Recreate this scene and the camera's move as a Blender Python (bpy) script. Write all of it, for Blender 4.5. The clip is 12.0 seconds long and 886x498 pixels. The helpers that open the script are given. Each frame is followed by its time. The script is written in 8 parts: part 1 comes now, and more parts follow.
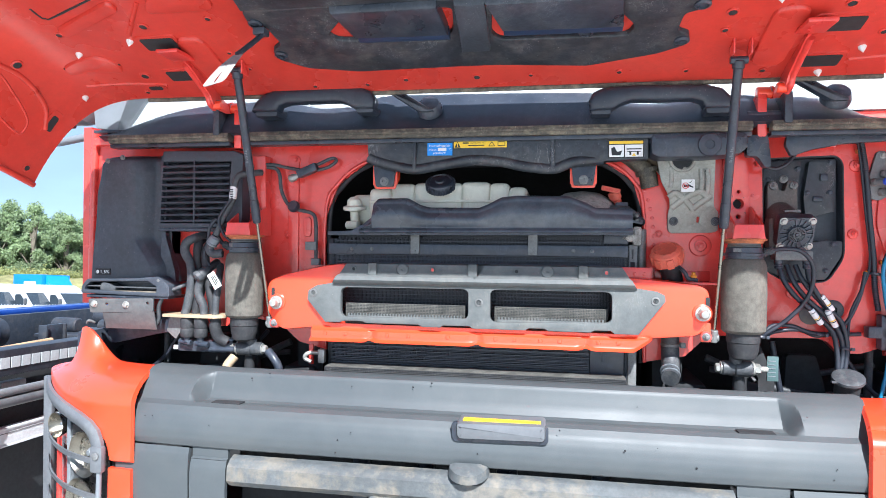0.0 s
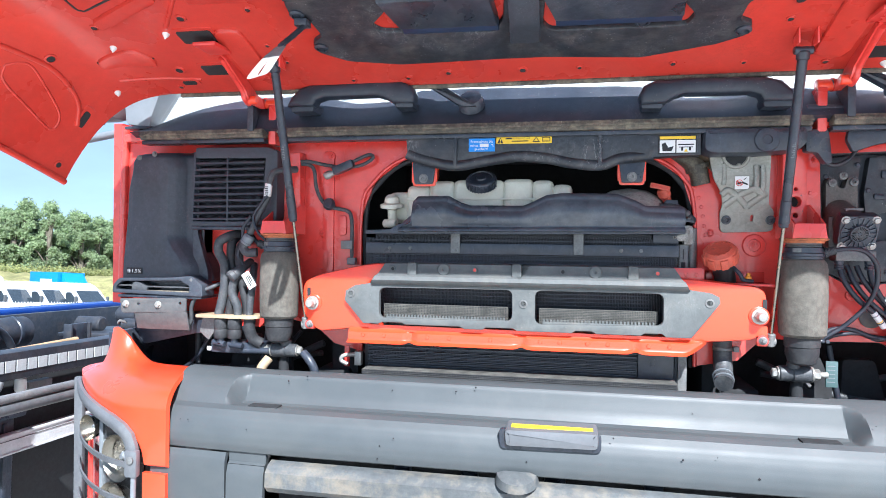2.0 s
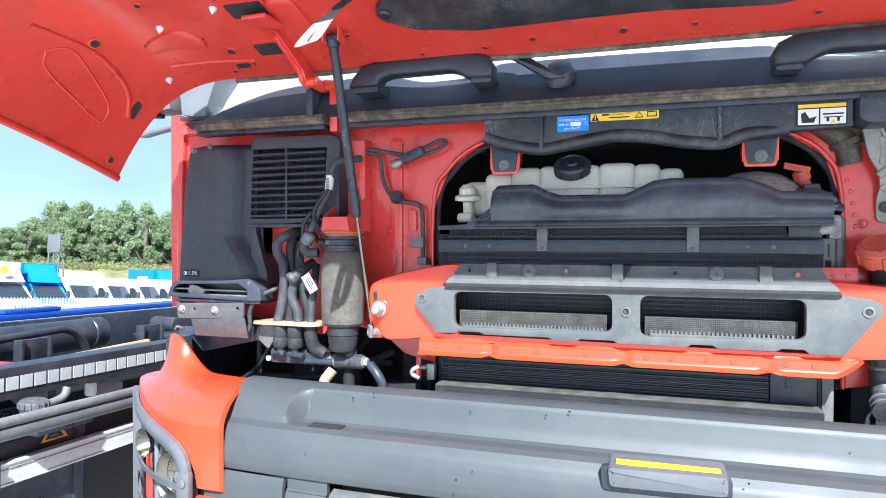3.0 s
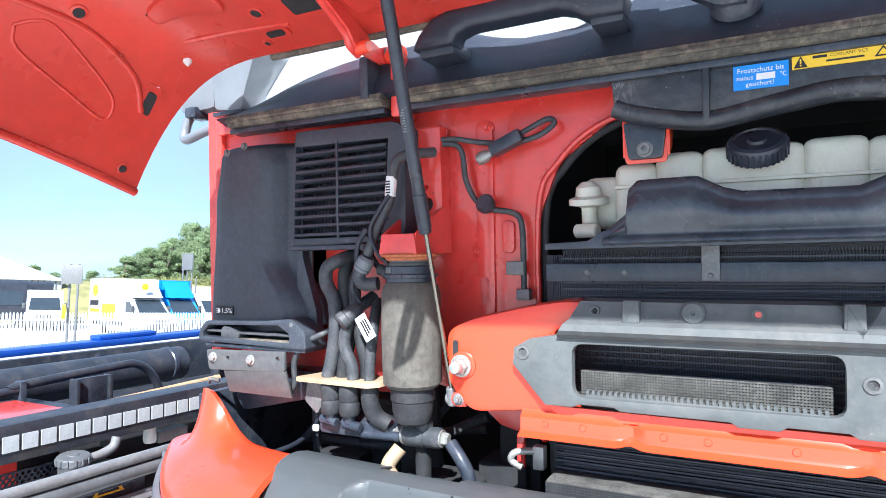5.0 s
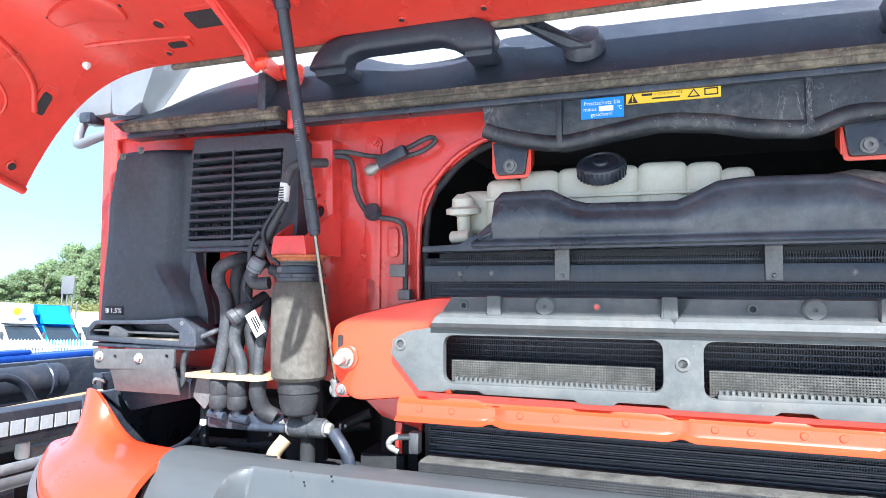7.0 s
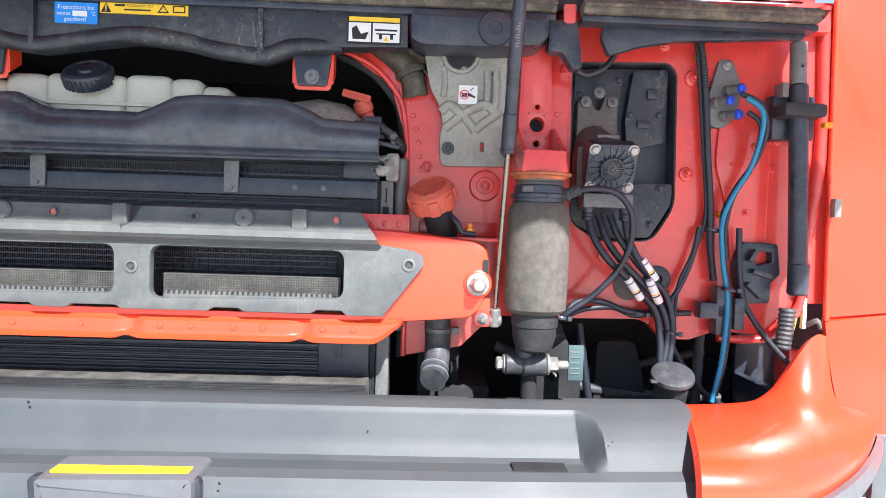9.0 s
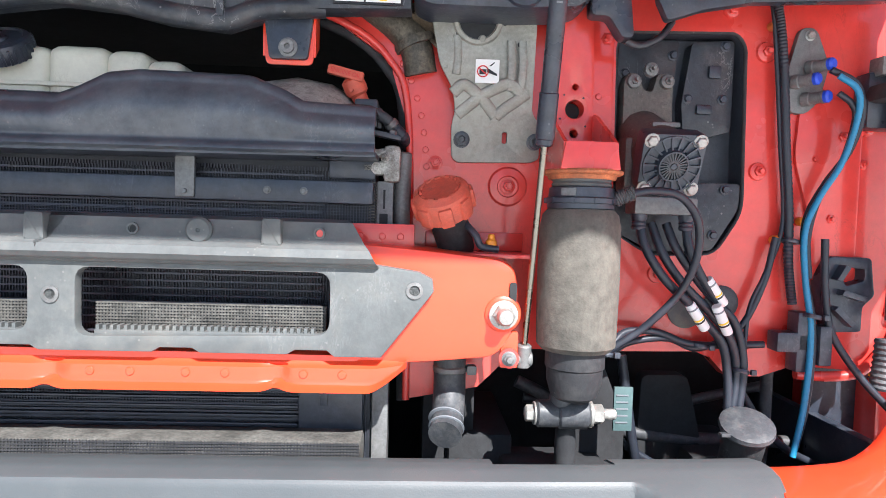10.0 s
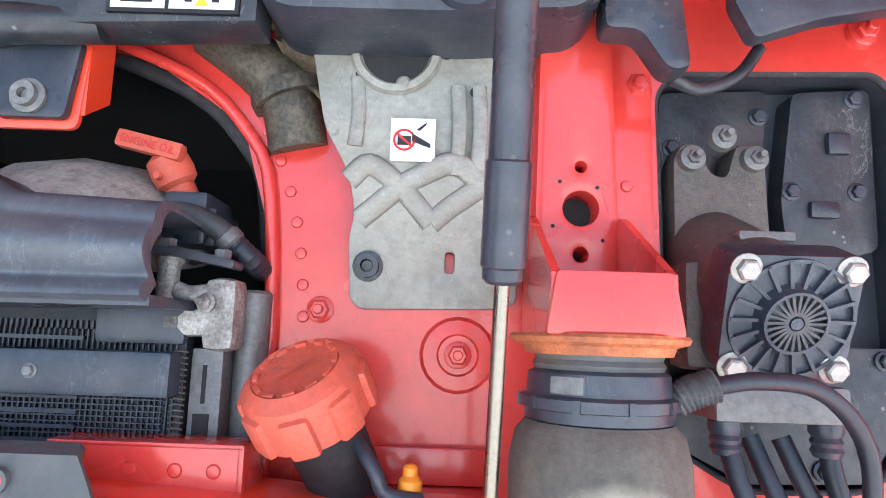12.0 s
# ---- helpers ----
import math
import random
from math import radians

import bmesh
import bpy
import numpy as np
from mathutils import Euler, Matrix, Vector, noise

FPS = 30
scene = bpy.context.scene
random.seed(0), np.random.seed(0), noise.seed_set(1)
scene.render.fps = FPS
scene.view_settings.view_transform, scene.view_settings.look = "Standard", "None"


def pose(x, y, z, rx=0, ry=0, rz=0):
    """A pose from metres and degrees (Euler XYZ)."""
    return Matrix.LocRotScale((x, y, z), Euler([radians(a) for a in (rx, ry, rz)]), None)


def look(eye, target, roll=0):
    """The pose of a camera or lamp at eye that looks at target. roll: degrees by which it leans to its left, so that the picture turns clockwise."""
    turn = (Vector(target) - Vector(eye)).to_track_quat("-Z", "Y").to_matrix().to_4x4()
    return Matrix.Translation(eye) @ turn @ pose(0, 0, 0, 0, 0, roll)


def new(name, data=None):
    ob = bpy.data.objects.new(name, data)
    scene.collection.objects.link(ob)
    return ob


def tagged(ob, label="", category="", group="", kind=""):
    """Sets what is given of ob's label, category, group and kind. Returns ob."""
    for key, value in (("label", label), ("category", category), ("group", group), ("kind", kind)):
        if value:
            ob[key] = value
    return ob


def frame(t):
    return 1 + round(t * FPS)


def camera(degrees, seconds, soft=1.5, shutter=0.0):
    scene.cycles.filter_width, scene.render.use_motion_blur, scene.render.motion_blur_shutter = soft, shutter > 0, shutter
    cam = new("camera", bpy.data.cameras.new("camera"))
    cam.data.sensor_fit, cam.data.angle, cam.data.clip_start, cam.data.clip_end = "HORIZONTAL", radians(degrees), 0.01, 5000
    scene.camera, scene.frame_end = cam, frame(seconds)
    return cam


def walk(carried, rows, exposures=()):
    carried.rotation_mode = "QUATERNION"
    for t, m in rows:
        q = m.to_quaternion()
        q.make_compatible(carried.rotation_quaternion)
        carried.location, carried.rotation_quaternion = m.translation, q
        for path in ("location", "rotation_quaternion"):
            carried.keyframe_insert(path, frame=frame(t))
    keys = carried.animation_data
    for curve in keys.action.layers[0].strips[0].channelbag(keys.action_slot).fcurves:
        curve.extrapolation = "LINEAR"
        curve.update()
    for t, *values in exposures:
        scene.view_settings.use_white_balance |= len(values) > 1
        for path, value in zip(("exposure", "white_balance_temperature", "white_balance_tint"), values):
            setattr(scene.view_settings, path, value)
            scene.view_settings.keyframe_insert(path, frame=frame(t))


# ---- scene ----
# The cab stands nose-down on a slope: all that belongs to it is set out in the cab's own upright frame
# (x across, y into the cab from its front wall, z up) and then turned by CAB.
CAB = Matrix.Translation((0, 0, 1.6)) @ pose(0, 0, 0, 4.5) @ Matrix.Translation((0, 0, -1.6))
cam = camera(69.4, 12.0, soft=0.5)
PATH = [
    (0, (0.211, -1.847, 1.713), (-0.14, 0.122, 1.707), 0.6),
    (0.5, (0.213, -1.85, 1.704), (-0.14, 0.118, 1.696), 0.8),
    (1, (0.205, -1.866, 1.72), (-0.163, 0.1, 1.708), 0.6),
    (1.5, (0.169, -1.845, 1.711), (-0.198, 0.121, 1.703), 0.7),
    (2, (0.119, -1.805, 1.714), (-0.266, 0.158, 1.703), 0.7),
    (2.5, (0.098, -1.673, 1.735), (-0.36, 0.274, 1.716), 0.4),
    (3, (0.053, -1.577, 1.718), (-0.56, 0.327, 1.692), 0.1),
    (3.5, (-0.056, -1.455, 1.708), (-0.872, 0.37, 1.676), -0.3),
    (3.7, (-0.101, -1.387, 1.715), (-0.964, 0.417, 1.68), -0.5),
    (5.3, (-0.092, -1.083, 1.742), (-1.024, 0.686, 1.784), -0.9),
    (5.5, (-0.062, -1.077, 1.743), (-0.991, 0.693, 1.81), -0.9),
    (6, (-0.04, -1.101, 1.731), (-0.961, 0.672, 1.823), -0.8),
    (6.5, (-0.058, -1.165, 1.709), (-0.952, 0.622, 1.802), -0.7),
    (7, (-0.018, -1.193, 1.689), (-0.672, 0.694, 1.794), 0.1),
    (7.5, (0.109, -1.203, 1.7), (-0.069, 0.787, 1.789), 1.3),
    (7.7, (0.178, -1.218, 1.708), (0.13, 0.779, 1.795), 1.4),
    (9.3, (0.496, -1.187, 1.643), (0.566, 0.809, 1.549), 1.9),
    (9.5, (0.492, -1.139, 1.649), (0.568, 0.858, 1.556), 1.9),
    (9.9, (0.463, -0.992, 1.672), (0.554, 1.004, 1.574), 1.6),
    (10, (0.459, -0.957, 1.674), (0.549, 1.039, 1.578), 1.7),
    (10.5, (0.474, -0.816, 1.674), (0.584, 1.179, 1.592), 1.6),
    (10.9, (0.545, -0.706, 1.696), (0.652, 1.291, 1.701), 1.6),
    (11, (0.56, -0.676, 1.706), (0.68, 1.32, 1.758), 1.8),
    (11.5, (0.624, -0.566, 1.732), (0.729, 1.42, 1.94), 1.9),
    (11.7, (0.642, -0.546, 1.722), (0.662, 1.435, 1.998), 1.8),
    (12, (0.586, -0.506, 1.737), (0.57, 1.475, 2.012), 1.9),
]
walk(cam, [(t, CAB @ look(eye, target, roll)) for t, eye, target, roll in PATH],
     [(0.0, 1.64, 5600, 9), (3.0, 1.71, 5500, 9), (6.5, 1.90, 5550, 9), (7.5, 2.12, 5600, 9), (9.2, 1.70, 5900, 12), (10.0, 1.80, 5900, 12), (10.5, 2.00, 5900, 12), (11.2, 2.28, 5800, 11), (12.0, 2.58, 5600, 9)])

# ---- light ----
SUN_EL, SUN_AZ = radians(39.5), radians(20)
world = bpy.data.worlds.new("world")
scene.world = world
world.use_nodes = True
wn = world.node_tree
sky = wn.nodes.new("ShaderNodeTexSky")
sky.sky_type, sky.sun_disc = "NISHITA", False
sky.sun_elevation, sky.sun_rotation = SUN_EL, radians(180) - SUN_AZ
sky.dust_density, sky.air_density, sky.ozone_density = 0.0, 1.0, 2.0
wn.nodes["Background"].inputs["Strength"].default_value = 0.085
# thin cloud veils over the whole sky
way = wn.nodes.new("ShaderNodeTexCoord")
flat = wn.nodes.new("ShaderNodeMapping")
flat.inputs["Scale"].default_value = (1.0, 1.0, 3.2)
veil = wn.nodes.new("ShaderNodeTexNoise")
veil.inputs["Scale"].default_value, veil.inputs["Detail"].default_value, veil.inputs["Roughness"].default_value = 2.6, 6.0, 0.55
thin = wn.nodes.new("ShaderNodeMapRange")
thin.inputs[1].default_value, thin.inputs[2].default_value, thin.inputs[3].default_value, thin.inputs[4].default_value = 0.36, 0.70, 0.72, 0.95
cloud = wn.nodes.new("ShaderNodeMix")
cloud.data_type = "RGBA"
cloud.inputs[7].default_value = (2.12, 2.72, 3.55, 1)
wn.links.new(way.outputs["Generated"], flat.inputs["Vector"])
wn.links.new(flat.outputs[0], veil.inputs["Vector"])
wn.links.new(veil.outputs[0], thin.inputs[0])
wn.links.new(thin.outputs[0], cloud.inputs[0])
wn.links.new(sky.outputs[0], cloud.inputs[6])
wn.links.new(cloud.outputs[2], wn.nodes["Background"].inputs["Color"])
sun = new("sun", bpy.data.lights.new("sun", "SUN"))
sun.data.energy, sun.data.angle, sun.data.color = 4.0, radians(0.6), (1.0, 0.94, 0.85)
sun_at = Vector((math.sin(SUN_AZ) * math.cos(SUN_EL), -math.cos(SUN_AZ) * math.cos(SUN_EL), math.sin(SUN_EL)))
sun.matrix_world = look(sun_at * 30, (0, 0, 0))

# ---- materials ----
def surface(name, col, rough=0.5, metal=0.0, vary=0.12, scale=6.0, grain=180.0, bump=0.04, dust=None, dusty=0.0,
            coat=0.0, spec=0.5, speckle=0.0, scuff=0.0, mark=(0.3, 0.3, 0.3)):
    """A procedural surface: base colour that varies at two scales, dust or wear patches, fine relief and uneven gloss."""
    m = bpy.data.materials.new(name)
    m.use_nodes = True
    nt, b = m.node_tree, m.node_tree.nodes["Principled BSDF"]
    def node(kind, **kw):
        n = nt.nodes.new(kind)
        for k, v in kw.items():
            n.inputs[k].default_value = v
        return n
    tc = nt.nodes.new("ShaderNodeTexCoord")
    big = node("ShaderNodeTexNoise", Scale=scale, Detail=5.0, Roughness=0.6)
    fine = node("ShaderNodeTexNoise", Scale=grain, Detail=3.0)
    for n in (big, fine):
        nt.links.new(tc.outputs["Object"], n.inputs["Vector"])
    lo, hi = [max(0.0, c * (1 - vary)) for c in col], [min(1.0, c * (1 + vary)) for c in col]
    ramp = nt.nodes.new("ShaderNodeValToRGB")
    ramp.color_ramp.elements[0].position, ramp.color_ramp.elements[1].position = 0.32, 0.68
    ramp.color_ramp.elements[0].color, ramp.color_ramp.elements[1].color = (*lo, 1), (*hi, 1)
    nt.links.new(big.outputs[0], ramp.inputs[0])
    colour = ramp.outputs[0]
    grime = node("ShaderNodeTexNoise", Scale=scale * 9, Detail=9.0, Roughness=0.75)
    nt.links.new(tc.outputs["Object"], grime.inputs["Vector"])
    amount = nt.nodes.new("ShaderNodeMapRange")
    amount.inputs[1].default_value, amount.inputs[2].default_value = 0.3, 0.7
    amount.inputs[3].default_value, amount.inputs[4].default_value = 1 - 1.3 * vary, 1 + 1.3 * vary
    nt.links.new(grime.outputs[0], amount.inputs[0])
    tone = nt.nodes.new("ShaderNodeVectorMath")
    tone.operation = "SCALE"
    nt.links.new(colour, tone.inputs[0])
    nt.links.new(amount.outputs[0], tone.inputs["Scale"])
    colour = tone.outputs[0]
    if dust:
        patch = node("ShaderNodeTexNoise", Scale=scale * 2.3, Detail=8.0, Roughness=0.7)
        nt.links.new(tc.outputs["Object"], patch.inputs["Vector"])
        cut = nt.nodes.new("ShaderNodeMapRange")
        cut.inputs[1].default_value, cut.inputs[2].default_value, cut.inputs[4].default_value = 0.48, 0.78, dusty
        nt.links.new(patch.outputs[0], cut.inputs[0])
        mix = nt.nodes.new("ShaderNodeMix")
        mix.data_type = "RGBA"
        mix.inputs[7].default_value = (*dust, 1)
        nt.links.new(cut.outputs[0], mix.inputs[0])
        nt.links.new(colour, mix.inputs[6])
        colour = mix.outputs[2]
    if speckle:
        dots = node("ShaderNodeTexVoronoi", Scale=90.0)
        nt.links.new(tc.outputs["Object"], dots.inputs["Vector"])
        cut2 = nt.nodes.new("ShaderNodeMapRange")
        cut2.inputs[1].default_value, cut2.inputs[2].default_value = 0.16, 0.10
        cut2.inputs[3].default_value, cut2.inputs[4].default_value = 0.0, speckle
        nt.links.new(dots.outputs["Distance"], cut2.inputs[0])
        sel = node("ShaderNodeTexNoise", Scale=25.0)
        nt.links.new(tc.outputs["Object"], sel.inputs["Vector"])
        mul = nt.nodes.new("ShaderNodeMath")
        mul.operation = "MULTIPLY"
        cut3 = nt.nodes.new("ShaderNodeMapRange")
        cut3.inputs[1].default_value, cut3.inputs[2].default_value = 0.52, 0.6
        nt.links.new(sel.outputs[0], cut3.inputs[0])
        nt.links.new(cut2.outputs[0], mul.inputs[0])
        nt.links.new(cut3.outputs[0], mul.inputs[1])
        mix2 = nt.nodes.new("ShaderNodeMix")
        mix2.data_type = "RGBA"
        mix2.inputs[7].default_value = (0.45, 0.43, 0.4, 1)
        nt.links.new(mul.outputs[0], mix2.inputs[0])
        nt.links.new(colour, mix2.inputs[6])
        colour = mix2.outputs[2]
    if scuff:
        stretch = nt.nodes.new("ShaderNodeMapping")
        stretch.inputs["Scale"].default_value = (1.0, 1.0, 0.35)
        stretch.inputs["Rotation"].default_value = (0.3, 0.5, 0.2)
        nt.links.new(tc.outputs["Object"], stretch.inputs["Vector"])
        lines = node("ShaderNodeTexNoise", Scale=max(24.0, scale * 5.0), Detail=6.0, Roughness=0.65, Distortion=0.6)
        nt.links.new(stretch.outputs[0], lines.inputs["Vector"])
        off = nt.nodes.new("ShaderNodeMath")
        off.operation = "SUBTRACT"
        off.inputs[1].default_value = 0.5
        nt.links.new(lines.outputs[0], off.inputs[0])
        size = nt.nodes.new("ShaderNodeMath")
        size.operation = "ABSOLUTE"
        nt.links.new(off.outputs[0], size.inputs[0])
        thin = nt.nodes.new("ShaderNodeMapRange")
        thin.inputs[1].default_value, thin.inputs[2].default_value = 0.012, 0.003
        thin.inputs[3].default_value, thin.inputs[4].default_value = 0.0, scuff
        nt.links.new(size.outputs[0], thin.inputs[0])
        where = nt.nodes.new("ShaderNodeMapRange")
        where.inputs[1].default_value, where.inputs[2].default_value = 0.52, 0.68
        nt.links.new(big.outputs[0], where.inputs[0])
        both = nt.nodes.new("ShaderNodeMath")
        both.operation = "MULTIPLY"
        nt.links.new(thin.outputs[0], both.inputs[0])
        nt.links.new(where.outputs[0], both.inputs[1])
        mix3 = nt.nodes.new("ShaderNodeMix")
        mix3.data_type = "RGBA"
        mix3.inputs[7].default_value = (*mark, 1)
        nt.links.new(both.outputs[0], mix3.inputs[0])
        nt.links.new(colour, mix3.inputs[6])
        colour = mix3.outputs[2]
    nt.links.new(colour, b.inputs["Base Color"])
    gloss = nt.nodes.new("ShaderNodeMapRange")
    gloss.inputs[1].default_value, gloss.inputs[2].default_value = 0.3, 0.7
    gloss.inputs[3].default_value, gloss.inputs[4].default_value = max(0.03, rough - 0.1), min(1.0, rough + 0.12)
    nt.links.new(big.outputs[0], gloss.inputs[0])
    nt.links.new(gloss.outputs[0], b.inputs["Roughness"])
    b.inputs["Metallic"].default_value = metal
    b.inputs["Specular IOR Level"].default_value = spec
    b.inputs["Coat Weight"].default_value = coat
    b.inputs["Coat Roughness"].default_value = 0.08
    bp = nt.nodes.new("ShaderNodeBump")
    bp.inputs["Strength"].default_value, bp.inputs["Distance"].default_value = min(1.0, bump * 5), 0.001
    nt.links.new(fine.outputs[0], bp.inputs["Height"])
    nt.links.new(bp.outputs[0], b.inputs["Normal"])
    return m


RED = surface("red_paint", (0.70, 0.054, 0.041), 0.27, vary=0.09, scale=3, grain=60, bump=0.015, coat=0.5, dust=(0.42, 0.10, 0.08), dusty=0.35, scuff=0.3, mark=(0.25, 0.03, 0.02))
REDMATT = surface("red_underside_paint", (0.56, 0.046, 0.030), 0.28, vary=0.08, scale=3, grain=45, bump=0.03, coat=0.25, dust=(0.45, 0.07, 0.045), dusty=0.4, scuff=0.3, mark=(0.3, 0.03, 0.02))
# the cab's red again, brighter and warmer: sunlight put into the colour
SUNLITRED = surface("sunlit_red_paint", (0.86, 0.062, 0.018), 0.32, vary=0.03, scale=3, grain=60, bump=0.008, coat=0.6)
REDCAP = surface("red_cap_plastic", (0.60, 0.105, 0.060), 0.6, vary=0.15, scale=20, bump=0.05, dust=(0.30, 0.10, 0.07), dusty=0.75, scuff=0.8, mark=(0.06, 0.035, 0.03))
BLACK = surface("black_plastic", (0.030, 0.037, 0.052), 0.32, vary=0.3, scale=7, bump=0.05, dust=(0.12, 0.12, 0.12), dusty=0.45, scuff=0.2, speckle=0.12)
BLACKMATT = surface("matt_black_plastic", (0.038, 0.045, 0.058), 0.45, vary=0.2, scale=9, bump=0.08, speckle=0.12, scuff=0.15)
DIRTYBLACK = surface("dusty_black_plastic", (0.026, 0.030, 0.038), 0.40, vary=0.35, scale=8, bump=0.08, dust=(0.15, 0.14, 0.125), dusty=0.5, speckle=0.3, scuff=0.7)
SHROUD = surface("shroud_plastic", (0.055, 0.064, 0.080), 0.30, vary=0.3, scale=4, bump=0.03, dust=(0.13, 0.13, 0.125), dusty=0.5, scuff=0.15, speckle=0.1)
COWL = surface("cowl_plastic", (0.024, 0.030, 0.044), 0.38, vary=0.15, scale=5, bump=0.05, dust=(0.09, 0.09, 0.09), dusty=0.2, scuff=0.12, speckle=0.15)
GREY = surface("grey_plastic", (0.102, 0.110, 0.110), 0.65, vary=0.14, scale=5, bump=0.05, dust=(0.20, 0.185, 0.155), dusty=0.45, scuff=0.25, speckle=0.15, spec=0.35)
GRILLE = surface("grille_plastic", (0.066, 0.075, 0.080), 0.5, vary=0.05, scale=2, grain=500, bump=0.04, dust=(0.12, 0.12, 0.11), dusty=0.25, speckle=0.0)
MUDDY = surface("muddy_plastic", (0.085, 0.092, 0.095), 0.65, vary=0.2, scale=5, bump=0.1, dust=(0.30, 0.24, 0.16), dusty=0.75)
RUBBER = surface("rubber", (0.024, 0.025, 0.028), 0.7, vary=0.25, scale=15, bump=0.1, dust=(0.085, 0.08, 0.075), dusty=0.45, scuff=0.3, speckle=0.12)
HOSE = surface("hose_rubber", (0.048, 0.052, 0.058), 0.55, vary=0.25, scale=20, bump=0.08, dust=(0.15, 0.145, 0.13), dusty=0.55, scuff=0.4, speckle=0.1)
BELLOWS = surface("dusty_bellows_rubber", (0.10, 0.092, 0.077), 0.85, vary=0.25, scale=10, grain=260, bump=0.16, dust=(0.19, 0.175, 0.145), dusty=0.7, scuff=0.6, mark=(0.05, 0.047, 0.042))
SEAL = surface("dirty_seal_rubber", (0.09, 0.08, 0.065), 0.85, vary=0.35, scale=14, bump=0.18, dust=(0.32, 0.27, 0.19), dusty=0.9, scuff=0.6, mark=(0.45, 0.4, 0.3))
STEEL = surface("zinc_steel", (0.36, 0.355, 0.33), 0.4, 0.5, vary=0.2, scale=30, bump=0.05, dust=(0.2, 0.19, 0.16), dusty=0.5)
DULLSTEEL = surface("dull_steel", (0.17, 0.172, 0.17), 0.5, 0.25, vary=0.25, scale=20, bump=0.06, dust=(0.12, 0.115, 0.10), dusty=0.6)
SHIELD = surface("heat_shield_metal", (0.30, 0.295, 0.26), 0.5, 0.35, vary=0.2, scale=12, grain=300, bump=0.08, dust=(0.20, 0.18, 0.14), dusty=0.7, scuff=0.6, speckle=0.3, mark=(0.10, 0.09, 0.075))
CAST = surface("cast_aluminium", (0.115, 0.108, 0.098), 0.6, 0.3, vary=0.25, scale=18, grain=350, bump=0.15, dust=(0.16, 0.14, 0.115), dusty=0.55, scuff=0.5, speckle=0.3)
ROD = surface("polished_rod", (0.26, 0.24, 0.20), 0.28, 1.0, vary=0.1, scale=30, bump=0.01)
TANK = surface("tank_plastic", (0.66, 0.65, 0.54), 0.45, vary=0.06, scale=8, bump=0.02, dust=(0.45, 0.42, 0.33), dusty=0.35, scuff=0.4, mark=(0.3, 0.25, 0.15))
CORE = surface("radiator_core", (0.014, 0.017, 0.023), 0.6, vary=0.3, scale=30, bump=0.1, dust=(0.035, 0.035, 0.034), dusty=0.5)
CORETUBE = surface("radiator_tube", (0.05, 0.056, 0.072), 0.45, 0.4, vary=0.25, scale=30, bump=0.05, dust=(0.075, 0.072, 0.065), dusty=0.5)
FINS = surface("dusty_fins", (0.078, 0.076, 0.068), 0.85, 0.0, vary=0.5, scale=25, bump=0.15, dust=(0.14, 0.13, 0.112), dusty=0.5)
RUSTY = surface("rusty_orange_rim", (0.42, 0.13, 0.05), 0.75, vary=0.35, scale=25, bump=0.1, dust=(0.2, 0.08, 0.04), dusty=0.8)
YELLOW = surface("yellow_label", (0.85, 0.55, 0.02), 0.4, vary=0.04, bump=0.0)
BLUE = surface("blue_label", (0.02, 0.24, 0.72), 0.4, vary=0.04, bump=0.0)
WHITE = surface("white_label", (0.78, 0.78, 0.76), 0.45, vary=0.04, bump=0.0, dust=(0.5, 0.48, 0.42), dusty=0.3)
INK = surface("black_print", (0.012, 0.012, 0.014), 0.5, vary=0.1, bump=0.0)
PALE = surface("pale_fitting_plastic", (0.36, 0.27, 0.17), 0.6, vary=0.15, scale=18, bump=0.05)
BLUEHOSE = surface("blue_air_hose", (0.02, 0.21, 0.38), 0.4, vary=0.12, scale=20, bump=0.03)
BLUETIP = surface("blue_fitting", (0.02, 0.07, 0.55), 0.4, vary=0.1, bump=0.02)
AMBER = surface("amber_plastic", (0.85, 0.30, 0.02), 0.4, vary=0.08, bump=0.02)
CABLE = surface("cable_sheath", (0.020, 0.024, 0.034), 0.42, vary=0.2, scale=25, bump=0.04)
# near-black: the shade of holes, gaps and deep parts put into a colour
DEEPSHADE = surface("painted_deep_shade", (0.02, 0.021, 0.023), 0.8, vary=0.3, scale=6, bump=0.05)
LIGHTGREY = surface("light_grey_panel", (0.17, 0.185, 0.20), 0.4, vary=0.06, scale=4, bump=0.02)
# pale tone of the sky mirrored in the windscreen, put into a colour
SKYSHEEN = surface("sky_reflection_tone", (0.125, 0.14, 0.15), 0.6, vary=0.04, scale=3, bump=0.02)


def glass(name, tint=(1, 1, 1), rough=0.0, mix=0.85):
    """Clear pane: see-through with real reflections."""
    m = bpy.data.materials.new(name)
    m.use_nodes = True
    b = m.node_tree.nodes["Principled BSDF"]
    b.inputs["Base Color"].default_value = (*tint, 1)
    b.inputs["Roughness"].default_value, b.inputs["IOR"].default_value = rough, 1.45
    b.inputs["Transmission Weight"].default_value = 1.0
    return m


GLASS = glass("clear_glass")

# ---- building helpers ----
BASE = {}


def thing(name, base, label, category, group="", kind="", frame_m=None):
    """An Empty at the thing's base, in the cab's frame unless another is given."""
    root = new(name)
    root.empty_display_size = 0.05
    root.matrix_basis = (CAB if frame_m is None else frame_m) @ Matrix.Translation(base)
    BASE[root.name] = Vector(base)
    return tagged(root, label, category, group, kind)


